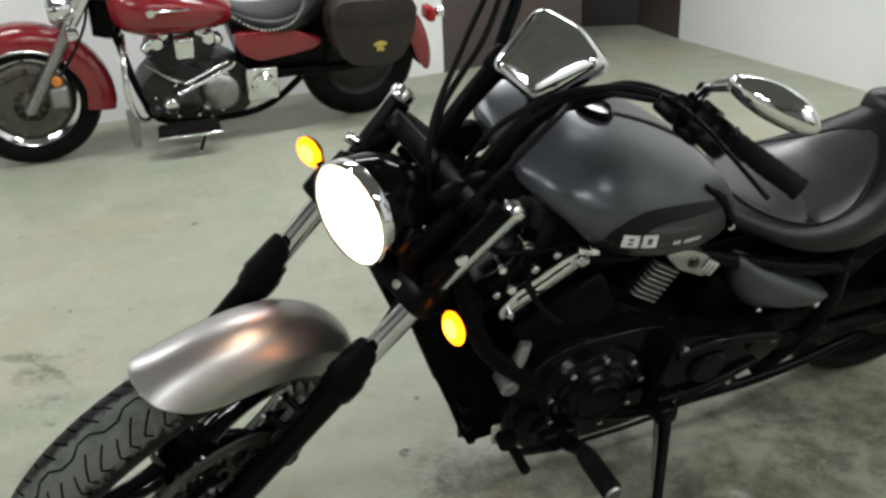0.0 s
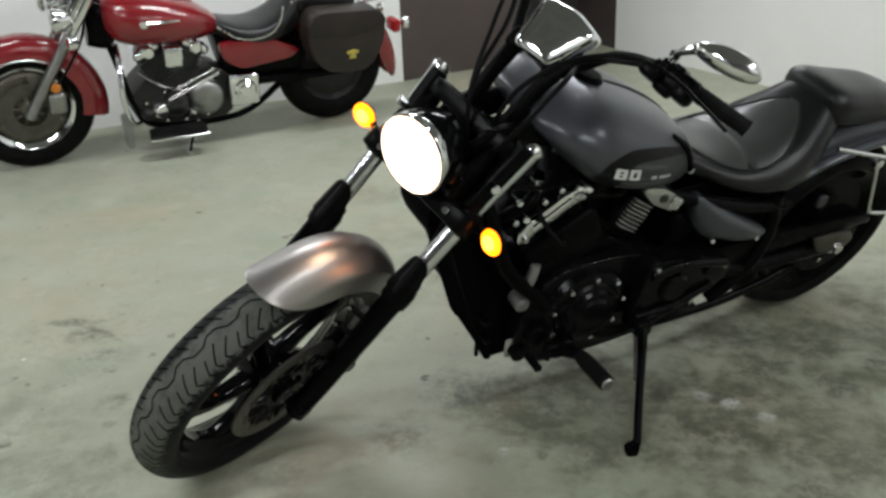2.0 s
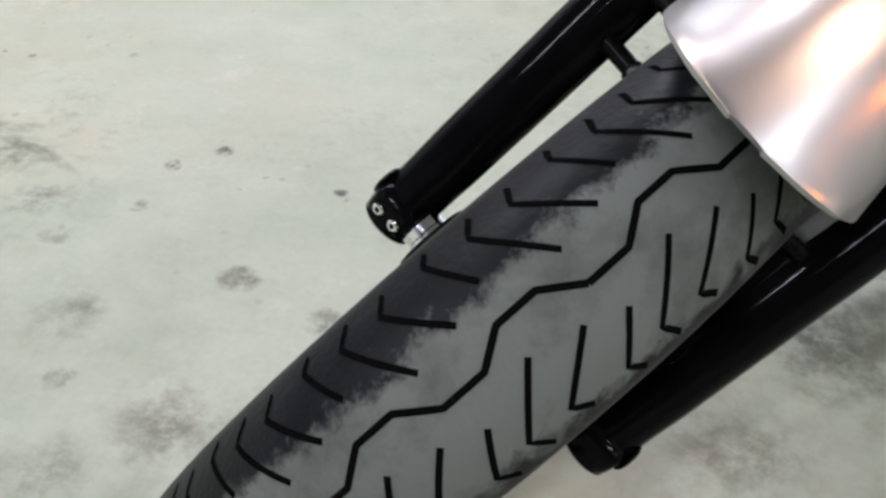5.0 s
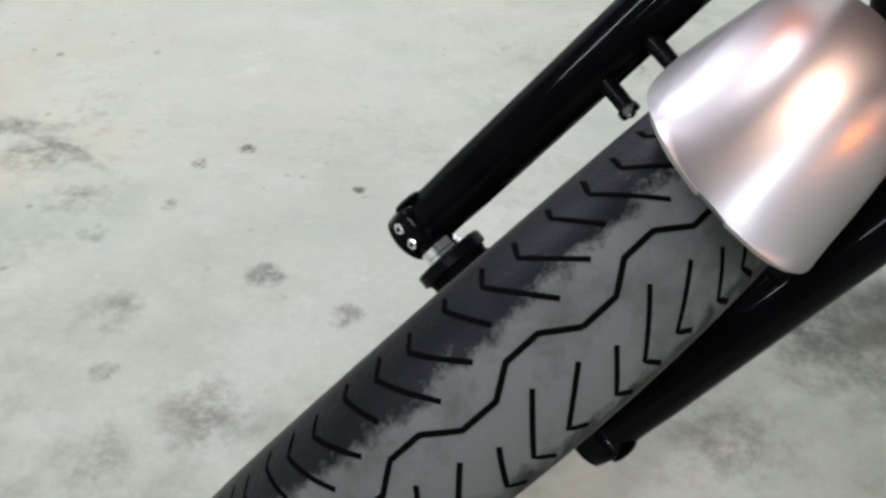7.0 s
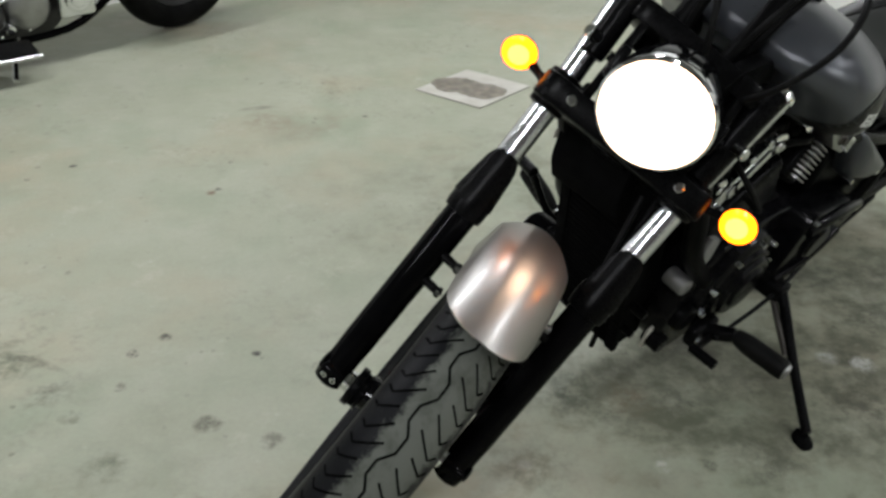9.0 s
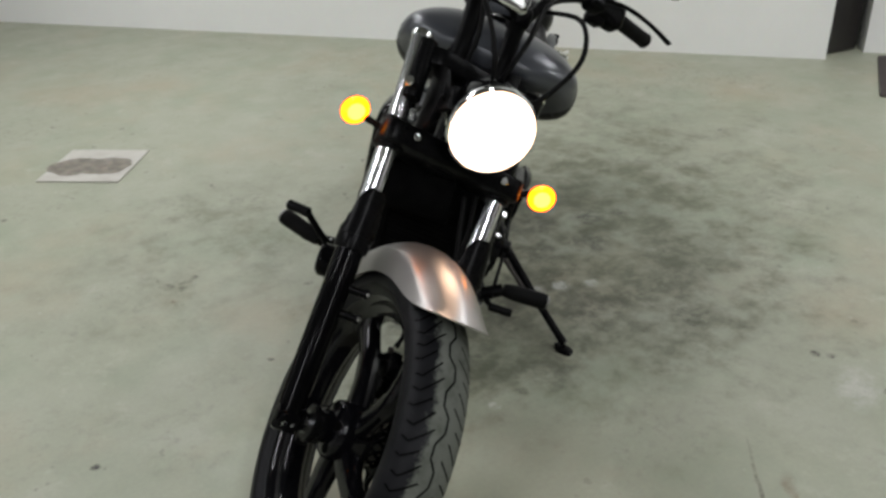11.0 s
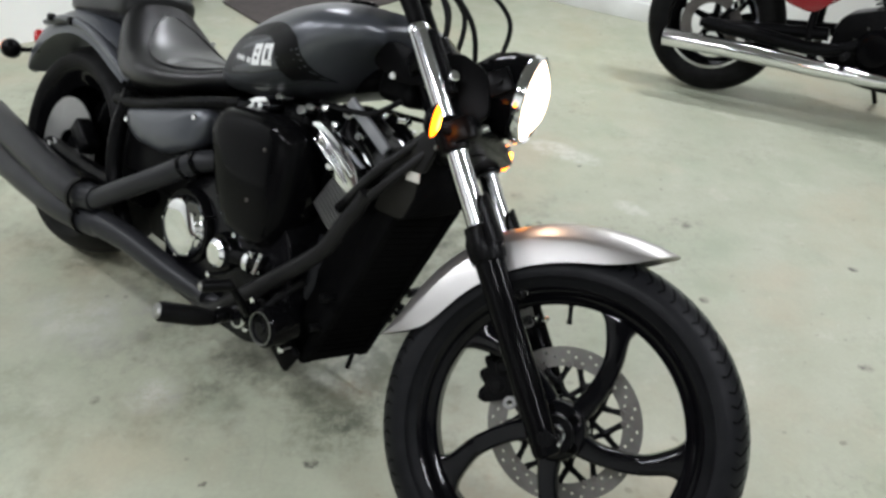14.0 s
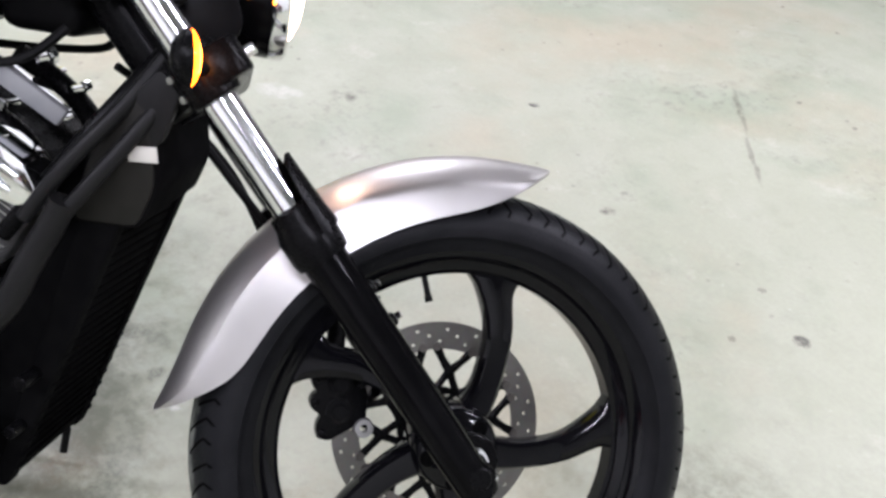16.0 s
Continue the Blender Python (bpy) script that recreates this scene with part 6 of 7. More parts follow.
bp("gear_cover", joined(prism(rounded([(0.78, 0.5), (0.56, 0.46), (0.48, 0.42), (0.5, 0.36), (0.62, 0.29), (0.8, 0.29)], 0.04), 0.13, 0.2, 0.014, seg=3), rod((0.68, 0.19, 0.39), (0.68, 0.215, 0.39), 0.045, n=28, bev=0.008), rod((0.57, 0.19, 0.42), (0.57, 0.208, 0.42), 0.016, n=18, bev=0.004), tube([(0.77, 0.2, 0.455), (0.66, 0.207, 0.47), (0.52, 0.2, 0.435)], 0.014, 10, 4), tube([(0.78, 0.2, 0.31), (0.66, 0.205, 0.325), (0.54, 0.2, 0.36)], 0.011, 10, 4)), ENGINE_BLACK)
for x, z in ((0.76, 0.475), (0.62, 0.455), (0.52, 0.425), (0.6, 0.315), (0.74, 0.305)):
    bp("gear_cover_bolt", rod((x, 0.198, z), (x, 0.21, z), 0.0065, n=10, bev=0.001), CHROME)
bp("starter", joined(rod((1.06, 0.1, 0.3), (1.06, 0.17, 0.3), 0.032, n=24, bev=0.006), rod((1.1, 0.12, 0.24), (1.1, 0.165, 0.24), 0.022, n=20, bev=0.004)), SATIN_BLACK)
bp("pale_bracket", prism(rounded([(1.095, 0.275), (1.13, 0.275), (1.125, 0.215), (1.1, 0.205)], 0.006), 0.128, 0.134, 0.002), PAPER, label="small pale plate on the frame")
bp("regulator", joined(rod((1.115, 0.1, 0.41), (1.115, 0.15, 0.41), 0.02, n=18, bev=0.004), tube([(1.095, 0.135, 0.53), (1.105, 0.138, 0.49), (1.115, 0.135, 0.45)], [0.012, 0.015, 0.012], 12, 4)), DULL_ALLOY)
for s in (-1, 1):
    bp("intake_box", block((0.925, s * 0.045, 0.66), (0.1, 0.08, 0.09), 0.02, seg=3), SATIN_BLACK)

# side covers
for s in (-1, 1):
    poly = [(0.36, 0.535), (0.7, 0.628), (0.715, 0.6), (0.7, 0.53), (0.57, 0.472), (0.43, 0.468), (0.375, 0.495)] if s < 0 else [(0.335, 0.462), (0.5, 0.562), (0.658, 0.655), (0.645, 0.575), (0.6, 0.508), (0.46, 0.455), (0.36, 0.44)]
    out = rounded(poly, 0.03)
    cx, cz = sum(p[0] for p in out) / len(out), sum(p[1] for p in out) / len(out)
    dome = [[V(cx + (x - cx) * k, s * y, cz + (z - cz) * k) for x, z in out] for y, k in ((0.12, 0.97), (0.142, 1.0), (0.152, 0.985), (0.16, 0.94), (0.167, 0.86), (0.174, 0.72), (0.179, 0.5), (0.181, 0.25))]
    sc = bp("side_cover", rings(dome), TANK_GREY, label="satin grey triangular side cover", angle=60)
    for x, z in (((0.395, 0.512), (0.68, 0.6)) if s < 0 else ((0.39, 0.458), (0.56, 0.49))):
        bp("cover_bolt", rod((x, s * 0.145, z), (x, s * 0.174, z), 0.008, n=12, bev=0.002), CHROME, sc)
    bp("battery_box", block((0.5, s * 0.07, 0.47), (0.34, 0.11, 0.2), 0.02, seg=3), MATT_BLACK)

# exhausts
def muffler(pts, radii, slope=0.75):
    """A tapered muffler whose open end is cut at a slant, longer at the top."""
    r = radii[-1]
    e, d = Vector(pts[-1]), (Vector(pts[-1]) - Vector(pts[-2])).normalized()

    def slanted(bm, reach):
        for v in bm.verts:
            k = (v.co - e).dot(d)
            if k > -reach:
                v.co += d * slope * (v.co.z - e.z) * min((k + reach) / reach, 1.0)
        return bm

    ex = rp("exhaust_muffler", slanted(tube(pts, radii, 24, 6), 0.06), EXHAUST_BLACK, label="matt black slash-cut exhaust muffler")
    rp("muffler_mouth", slanted(lathe([(r, 0.0), (r + 0.002, 0.004), (r + 0.001, 0.022), (r - 0.005, 0.022), (r - 0.007, 0.004), (0.0, 0.004)], e - d * 0.004, d, 24, closed=False), 0.06), EXHAUST_BLACK, ex)
    rp("muffler_hole", slanted(rod(e + d * 0.0045, e + d * 0.0052, r - 0.01, n=24), 0.06), GROOVE, ex)
    return ex


up_ex = muffler([(0.4, -0.235, 0.315), (0.3, -0.243, 0.302), (0.2, -0.24, 0.303), (0.0, -0.225, 0.31), (-0.18, -0.208, 0.317), (-0.32, -0.195, 0.323)], [0.034, 0.041, 0.045, 0.046, 0.046, 0.046])
rp("rear_header", tube([(0.78, -0.11, 0.54), (0.72, -0.17, 0.515), (0.62, -0.2, 0.45), (0.5, -0.225, 0.375), (0.4, -0.238, 0.315)], 0.027, 16, 6), EXHAUST_BLACK, up_ex)
lo_ex = muffler([(0.42, -0.22, 0.245), (0.3, -0.232, 0.238), (0.18, -0.236, 0.234), (0.0, -0.23, 0.233), (-0.15, -0.222, 0.234), (-0.28, -0.215, 0.236)], [0.034, 0.041, 0.045, 0.046, 0.046, 0.046])
rp("front_header", tube([(1.1, -0.06, 0.46), (1.1, -0.1, 0.35), (1.02, -0.13, 0.25), (0.9, -0.165, 0.222), (0.8, -0.183, 0.222), (0.6, -0.2, 0.24), (0.42, -0.22, 0.245)], 0.024, 16, 6), EXHAUST_BLACK, lo_ex)
rp("heat_shield", tube([(0.86, -0.192, 0.233), (0.7, -0.203, 0.24), (0.55, -0.212, 0.252), (0.42, -0.228, 0.255)], [0.02, 0.03, 0.033, 0.036], 14, 5), EXHAUST_BLACK, lo_ex)
rp("exhaust_clamp", joined(lathe([(0.043, -0.008), (0.05, -0.008), (0.05, 0.008), (0.043, 0.008)], (0.345, -0.244, 0.305), (1, 0, 0.1), 28), lathe([(0.041, -0.008), (0.047, -0.008), (0.047, 0.008), (0.041, 0.008)], (0.345, -0.23, 0.246), (1, 0, 0), 28)), SATIN_BLACK, up_ex)
for dx in (0, 0.035):
    rp("header_clamp", lathe([(0.027, -0.006), (0.031, -0.006), (0.031, 0.006), (0.027, 0.006)], (0.725 - dx, -0.168 - dx * 0.3, 0.518 - dx * 0.55), (0.75, 0.3, 0.5), 24), GLOSS_BLACK, up_ex)

# foot pegs, pedals, stand
for s in (-1, 1):
    tip = V(0.982, -0.395, 0.285) if s < 0 else V(0.98, 0.345, 0.272)
    root = V(1.01, -0.28, 0.262) if s < 0 else V(0.985, 0.225, 0.272)
    peg = rp("foot_peg", tube([root, root.lerp(tip, 0.3), root.lerp(tip, 0.9), tip], [0.016, 0.022, 0.0225, 0.019], 14, 3), RUBBER, label="black rubber foot peg with a bare metal tip")
    rp("peg_tip", rod(tip - (tip - root).normalized() * 0.002, tip + (tip - root).normalized() * 0.006, 0.019, 0.015, n=16), CAST, peg)
    rp("peg_bracket", joined(tube([(1.0, s * 0.145, 0.235), (0.995, s * 0.19, 0.255), root], [0.022, 0.018, 0.016], 12, 4), block((1.0, s * 0.16, 0.24), (0.09, 0.03, 0.05), 0.01, seg=3)), SATIN_BLACK, peg)
    rp("bracket_bolt", joined(rod((0.97, s * 0.172, 0.245), (0.97, s * 0.185, 0.245), 0.009, n=12, bev=0.002), rod((1.03, s * 0.172, 0.235), (1.03, s * 0.185, 0.235), 0.009, n=12, bev=0.002)), CHROME, peg)
    if s < 0:
        pedal = rp("pedal", joined(tube([(1.04, -0.2, 0.25), (1.08, -0.25, 0.31), (1.089, -0.3, 0.372)], 0.009, 10, 4), rod((1.09, -0.3, 0.378), (1.0735, -0.362, 0.3755), 0.0135, n=16, bev=0.003)), SATIN_BLACK, peg)
        rp("pedal_end", rod((1.0738, -0.361, 0.3755), (1.0728, -0.3655, 0.3753), 0.009, n=14, bev=0.001), CAST, pedal)
    else:
        rp("pedal", joined(tube([(1.02, 0.19, 0.25), (1.08, 0.2, 0.275), (1.13, 0.21, 0.3)], 0.008, 10, 4), rod((1.13, 0.2, 0.3), (1.13, 0.26, 0.3), 0.011, n=14, bev=0.002)), SATIN_BLACK, peg)
rp("linkage_rod", tube([(0.66, 0.19, 0.3), (0.8, 0.2, 0.27), (1.02, 0.2, 0.26)], 0.005, 8, 3), SATIN_BLACK)
stand = rp("side_stand", tube([(0.765, 0.2, 0.275), (0.785, 0.235, 0.255), (0.85, 0.33, 0.19), (0.92, 0.435, 0.126)], [0.015, 0.012, 0.011, 0.011], 12, 4), SATIN_BLACK, label="black steel side stand, folded out")
rp("stand_foot", prism(rounded([(0.905, 0.41), (0.945, 0.415), (0.965, 0.455), (0.94, 0.468), (0.91, 0.44)], 0.012), -0.004, 0.004, 0.002, "xy"), SATIN_BLACK, stand)
stand.children[-1].data.transform(Matrix.Translation((0, 0, 0.11 + 0.005)) @ Matrix.Translation((0.93, 0.43, 0)) @ pose(0, 0, 0, 14.5, 0, 0) @ Matrix.Translation((-0.93, -0.43, 0)))
rp("stand_spring", tube([(0.78, 0.2, 0.255), (0.81, 0.25, 0.225), (0.84, 0.3, 0.195)], 0.0075, 8, 3), STEEL, stand)
rp("stand_bracket", block((0.765, 0.175, 0.27), (0.05, 0.08, 0.045), 0.01, seg=3), SATIN_BLACK, stand)
# small fittings under the tank
for s in (-1, 1):
    for x, y, z, r in ((0.97, 0.1, 0.705, 0.012), (1.0, 0.105, 0.72, 0.009), (1.1, 0.085, 0.735, 0.012), (1.13, 0.1, 0.655, 0.009), (1.15, 0.09, 0.7, 0.008), (0.9, 0.11, 0.715, 0.009)):
        bp("fitting", joined(rod((x, s * (y - 0.03), z), (x, s * y, z), r * 0.7, n=10), rod((x, s * y, z), (x + 0.004, s * (y + 0.012), z + 0.003), r, n=12, bev=0.002)), CHROME)
    if s > 0:
        bp("vacuum_hose", tube([(0.85, s * 0.1, 0.68), (0.9, s * 0.13, 0.695), (0.96, s * 0.12, 0.7), (1.0, s * 0.1, 0.68), (1.03, s * 0.08, 0.64)], 0.007, 8, 5), RUBBER)
    bp("wiring", tube([(1.22, s * 0.07, 0.8), (1.18, s * 0.1, 0.76), (1.1, s * 0.11, 0.745), (1.02, s * 0.1, 0.74)], 0.006, 8, 5), RUBBER)
rp("coolant_pipe", joined(tube([(0.93, -0.17, 0.36), (1.0, -0.165, 0.365), (1.06, -0.15, 0.38), (1.1, -0.12, 0.42)], 0.013, 12, 5), rod((1.02, -0.163, 0.368), (1.04, -0.157, 0.373), 0.0165, n=16)), SATIN_BLACK)
rp("pump_elbow", rod((0.985, -0.168, 0.37), (0.99, -0.18, 0.4), 0.009, n=12, bev=0.002), CHROME)

# neck filler and small chrome fittings on the engine's right
bp("neck_filler", block((1.17, 0, 0.822), (0.11, 0.1, 0.075), 0.02, seg=3), MATT_BLACK)
for x, y, z, r in ((1.0, -0.205, 0.3, 0.009), (1.055, -0.215, 0.245, 0.007), (1.06, -0.21, 0.315, 0.008), (1.135, -0.175, 0.225, 0.008), (0.955, -0.215, 0.245, 0.008), (0.83, -0.205, 0.42, 0.007), (0.86, -0.19, 0.29, 0.007), (0.93, -0.185, 0.415, 0.006), (1.02, -0.175, 0.4, 0.006)):
    rp("engine_bolt", joined(rod((x, y + 0.03, z), (x, y, z), r * 0.6, n=8), rod((x, y, z), (x, y - 0.009, z), r, n=12, bev=0.002)), CHROME)
rp("horn_face", lathe([(0.0, 0.008), (0.012, 0.008), (0.014, 0.003), (0.03, 0.001), (0.0, 0.0)], (1.131, -0.236, 0.2855), (0, -1, 0), 28, closed=False), ENGINE_BLACK, horn)
rp("lower_hose", tube([(1.02, -0.17, 0.33), (1.07, -0.185, 0.3), (1.09, -0.17, 0.33), (1.13, -0.14, 0.38)], 0.009, 10, 5), RUBBER)
for k in range(4):
    x = 0.846 + 0.012 * k
    rp("cover_rib", tube([(x, -0.168 - 0.006 * k, 0.66), (x + 0.004, -0.172 - 0.006 * k, 0.58), (x + 0.028, -0.17 - 0.005 * k, 0.5)], 0.004, 8, 4), GLOSS_BLACK, air)

# ---- the red touring motorcycle by the wall: x forward, y left ----
def simple_wheel(host, c, R, hw, rim_r, rim_mat, tyre_mat, spokes, label, wire=False):
    """A tyre on a rim with spokes; returns the rim."""
    c = Vector(c)
    ax = V(0, 1, 0)
    rim = part("wheel", lathe([(rim_r + 0.012, -hw * 0.75), (rim_r - 0.004, -hw * 0.6), (rim_r - 0.03, -hw * 0.3), (rim_r - 0.036, 0), (rim_r - 0.03, hw * 0.3), (rim_r - 0.004, hw * 0.6), (rim_r + 0.012, hw * 0.75), (rim_r + 0.0, hw * 0.5), (rim_r - 0.012, 0), (rim_r + 0.0, -hw * 0.5)], c, ax, 56), rim_mat, host, label)
    prof = []
    cr = hw * 1.15
    for k in range(11):
        w = -hw + 2 * hw * k / 10
        prof.append((R - cr + math.sqrt(cr * cr - w * w), w))
    side = [(prof[-1][0] * 0.5 + rim_r * 0.5, hw * 1.05), (rim_r + 0.012, hw * 0.8), (rim_r, hw * 0.72)]
    part("tyre", lathe([(r, -w) for r, w in reversed(side)] + prof + side, c, ax, 64), tyre_mat, rim, "black rubber tyre")
    for k in range(spokes):
        a = 2 * math.pi * k / spokes
        d = V(math.sin(a), 0, math.cos(a))
        if wire:
            o = V(0, 0.03 * (1 if k % 2 else -1), 0)
            part("spoke", rod(c + d * 0.03 + o, c + d * (rim_r - 0.03), 0.003, n=6), rim_mat, rim)
        else:
            part("spoke", tube([c + d * 0.03, c + d * rim_r * 0.5, c + d * (rim_r - 0.028)], [0.02, 0.013, 0.016], 10, 3), rim_mat, rim)
    part("hub", rod(c + V(0, -hw * 0.8, 0), c + V(0, hw * 0.8, 0), 0.045, n=24, bev=0.008), rim_mat, rim)
    return rim


def polar_fender(host, name, c, rows, material, label):
    m = Matrix(((0, 1, 0, c[0]), (0, 0, 1, c[1]), (1, 0, 0, c[2]), (0, 0, 0, 1)))
    return part(name, fender_mesh(resample(rows, 4), 20, 0.004), material, host, label, m=m, angle=60)


BAG_LEATHER = mat("saddlebag_leather", (0.028, 0.021, 0.018), 0.42, 0, (0.018, 0.014, 0.012), 14, bump=0.25, bump_scale=300, spec=0.35)
RED = pose(-1.13, 4.93, 0, -9, 0, -137)
DARK_RIM = mat("dark_wheel_alloy", (0.035, 0.034, 0.033), 0.45, 0.6, (0.02, 0.02, 0.019), 12)
DARK_ALLOY = mat("weathered_alloy", (0.085, 0.085, 0.084), 0.36, 0.85, (0.04, 0.04, 0.039), 14, bump=0.2, bump_scale=180)
red = thing("touring_motorcycle", RED, "red and chrome touring motorcycle parked by the white wall", "motorcycle")
R_ = 0.325
simple_wheel(red, (1.66, 0, R_), R_, 0.062, 0.215, DULL_ALLOY, RUBBER, 14, "cast alloy front wheel")
part("brake_disc", lathe([(0.08, 0.075), (0.145, 0.075), (0.145, 0.08), (0.08, 0.08)], (1.66, 0, R_), (0, 1, 0), 48), STEEL, red)
SPOKE_GREY = mat("brownish_wheel_alloy", (0.17, 0.16, 0.13), 0.42, 0.75, (0.11, 0.1, 0.082), 16)
part("wheel_disc_cover", lathe([(0.0, 0.06), (0.03, 0.058), (0.045, 0.046), (0.1, 0.04), (0.17, 0.034), (0.185, 0.024), (0.185, 0.016), (0.0, 0.016)], (1.66, 0, R_), (0, 1, 0), 48, closed=False), SPOKE_GREY, red, "brownish cast wheel centre")
part("rim_band", lathe([(0.188, 0.03), (0.213, 0.047), (0.219, 0.05), (0.219, 0.044), (0.19, 0.022)], (1.66, 0, R_), (0, 1, 0), 56), CHROME, red, "bright chrome rim band")
for k in range(9):
    a = 2 * math.pi * k / 9
    part("wheel_rib", tube([(1.66 + 0.05 * math.sin(a), 0.052, R_ + 0.05 * math.cos(a)), (1.66 + 0.17 * math.sin(a), 0.042, R_ + 0.17 * math.cos(a))], [0.011, 0.014], 8, 1), SPOKE_GREY, red)
simple_wheel(red, (0, 0, R_), R_, 0.07, 0.2, DARK_RIM, RUBBER, 14, "dark cast alloy rear wheel")
polar_fender(red, "front_fender", (1.66, 0, R_), [(12, 0.372, 0.35, 0.03), (18, 0.37, 0.325, 0.075), (40, 0.372, 0.29, 0.088), (90, 0.375, 0.265, 0.09), (130, 0.378, 0.255, 0.09), (165, 0.387, 0.257, 0.09), (180, 0.392, 0.252, 0.088), (190, 0.394, 0.25, 0.086), (193, 0.394, 0.25, 0.084)], RED_PAINT, "deep red front fender")
part("fender_trim", tube([(1.66 + 0.268 * math.cos(radians(a)), 0.094, R_ + 0.268 * math.sin(radians(a))) for a in range(30, 150, 12)], 0.006, 8, 3), CHROME, red, "chrome fender trim")
for s in (-1, 1):
    leg = part("fork_leg", joined(rod((1.675, s * 0.115, 0.3), (1.42, s * 0.115, 0.7), 0.027, 0.026, n=18, bev=0.006)), CAST, red, "grey alloy fork leg")
    part("fork_tube", rod((1.42, s * 0.115, 0.7), (1.3, s * 0.115, 0.89), 0.03, n=18), CHROME, leg)
    part("fork_reflector", rod((1.53, s * 0.142, 0.45), (1.53, s * 0.152, 0.45), 0.024, n=18, bev=0.003), AMBER_DIM, leg, "round amber reflector")
    part("brake_caliper", block((1.53, s * 0.105, 0.36), (0.09, 0.05, 0.11), 0.02, seg=3), CAST, leg)
tk = resample([(0.66, 0.06, 0.62, 0.68, 0.5), (0.69, 0.1, 0.6, 0.72, 0.5), (0.8, 0.165, 0.585, 0.79, 0.5), (0.95, 0.2, 0.58, 0.84, 0.5), (1.08, 0.2, 0.585, 0.86, 0.5), (1.18, 0.17, 0.61, 0.86, 0.5), (1.24, 0.11, 0.66, 0.84, 0.5), (1.26, 0.05, 0.7, 0.81, 0.5)], 4)
rt = part("fuel_tank", body(tk, 32, 2.3), RED_PAINT, red, "glossy deep red fuel tank", angle=70)
part("tank_badge", joined(tube([(1.06, 0.2, 0.742), (0.98, 0.207, 0.741), (0.895, 0.2, 0.738)], [0.008, 0.007, 0.003], 8, 4), rod((1.075, 0.19, 0.735), (1.075, 0.206, 0.735), 0.02, n=20, bev=0.003)), CHROME, rt, "chrome tank badge")
part("tank_console", body(resample([(0.78, 0.03, 0.77, 0.8, 0.5), (0.9, 0.055, 0.8, 0.87, 0.5), (1.1, 0.06, 0.83, 0.895, 0.5), (1.2, 0.03, 0.84, 0.875, 0.5)], 3), 20), CHROME, rt, "chrome tank console")
st_ = resample([(0.2, 0.1, 0.62, 0.8, 0.4), (0.26, 0.15, 0.58, 0.78, 0.4), (0.34, 0.18, 0.55, 0.7, 0.5), (0.45, 0.19, 0.54, 0.655, 0.5), (0.57, 0.17, 0.55, 0.66, 0.5), (0.67, 0.12, 0.59, 0.69, 0.5), (0.72, 0.06, 0.62, 0.68, 0.5)], 4)
rs_ = part("seat", body(st_, 28, 2.6), LEATHER, red, "black leather seat with a row of chrome studs", angle=60)
part("pillion_seat", body(resample([(-0.12, 0.08, 0.68, 0.72, 0.5), (-0.1, 0.12, 0.66, 0.76, 0.5), (0.1, 0.14, 0.66, 0.82, 0.5), (0.22, 0.13, 0.67, 0.83, 0.5), (0.25, 0.07, 0.7, 0.8, 0.5)], 4), 24, 3), LEATHER, red, "black leather pillion seat")
stud = None
edge = spline([(0.69, 0.15, 0.665), (0.62, 0.172, 0.618), (0.542, 0.185, 0.592), (0.46, 0.19, 0.597), (0.395, 0.188, 0.624), (0.35, 0.18, 0.68), (0.332, 0.17, 0.741)], 4) + [V(0.27 - 0.03 * k, 0.142, 0.757 + 0.004 * k) for k in range(9)]
for p in edge:
    if stud is None:
        stud = part("stud", rod((0, 0, 0), (0, 0.008, 0), 0.0085, 0.005, n=10), CHROME, rs_)
        stud.location = p
    else:
        o = new("stud", stud.data)
        o.parent, o.location = rs_, p
polar_fender(red, "rear_fender", (0, 0, R_), [(40, 0.375, 0.3, 0.085), (60, 0.38, 0.27, 0.09), (90, 0.385, 0.26, 0.092), (120, 0.39, 0.265, 0.092), (150, 0.4, 0.28, 0.092), (168, 0.41, 0.29, 0.09), (184, 0.425, 0.32, 0.085), (192, 0.432, 0.36, 0.07), (196, 0.435, 0.4, 0.04)], RED_PAINT, "deep red rear fender")
part("tail_lamp", block((-0.42, 0, 0.52), (0.05, 0.12, 0.08), 0.02, seg=3), RED_LENS, red, "red tail lamp")
part("side_cover", prism(rounded([(0.24, 0.5), (0.4, 0.575), (0.7, 0.585), (0.68, 0.49), (0.58, 0.43), (0.3, 0.46)], 0.04), 0.13, 0.175, 0.018, seg=3), RED_PAINT, red, "deep red side cover", angle=60)
for s in (-1, 1):
    bag = part("saddlebag", prism(rounded([(-0.225, 0.63), (-0.19, 0.7), (0.2, 0.715), (0.245, 0.6), (0.205, 0.46), (0.12, 0.385), (-0.12, 0.375), (-0.205, 0.5)], 0.07, 4), s * 0.15, s * 0.3, 0.045, seg=3), BAG_LEATHER, red, "dark brown leather saddlebag with a yellow emblem", angle=60)
    part("bag_lid", prism(rounded([(-0.235, 0.63), (-0.19, 0.715), (0.2, 0.73), (0.25, 0.62), (0.0, 0.585)], 0.05, 4), s * 0.145, s * 0.308, 0.035, seg=3), BAG_LEATHER, bag, angle=60)
    part("bag_emblem", prism(rounded([(-0.055, 0.495), (-0.02, 0.508), (0.02, 0.495), (0.012, 0.478), (-0.004, 0.482), (0.005, 0.455), (-0.04, 0.455), (-0.03, 0.482), (-0.047, 0.478)], 0.006), s * 0.301, s * 0.307, 0.001), BRASS, bag, "small yellow metal emblem")
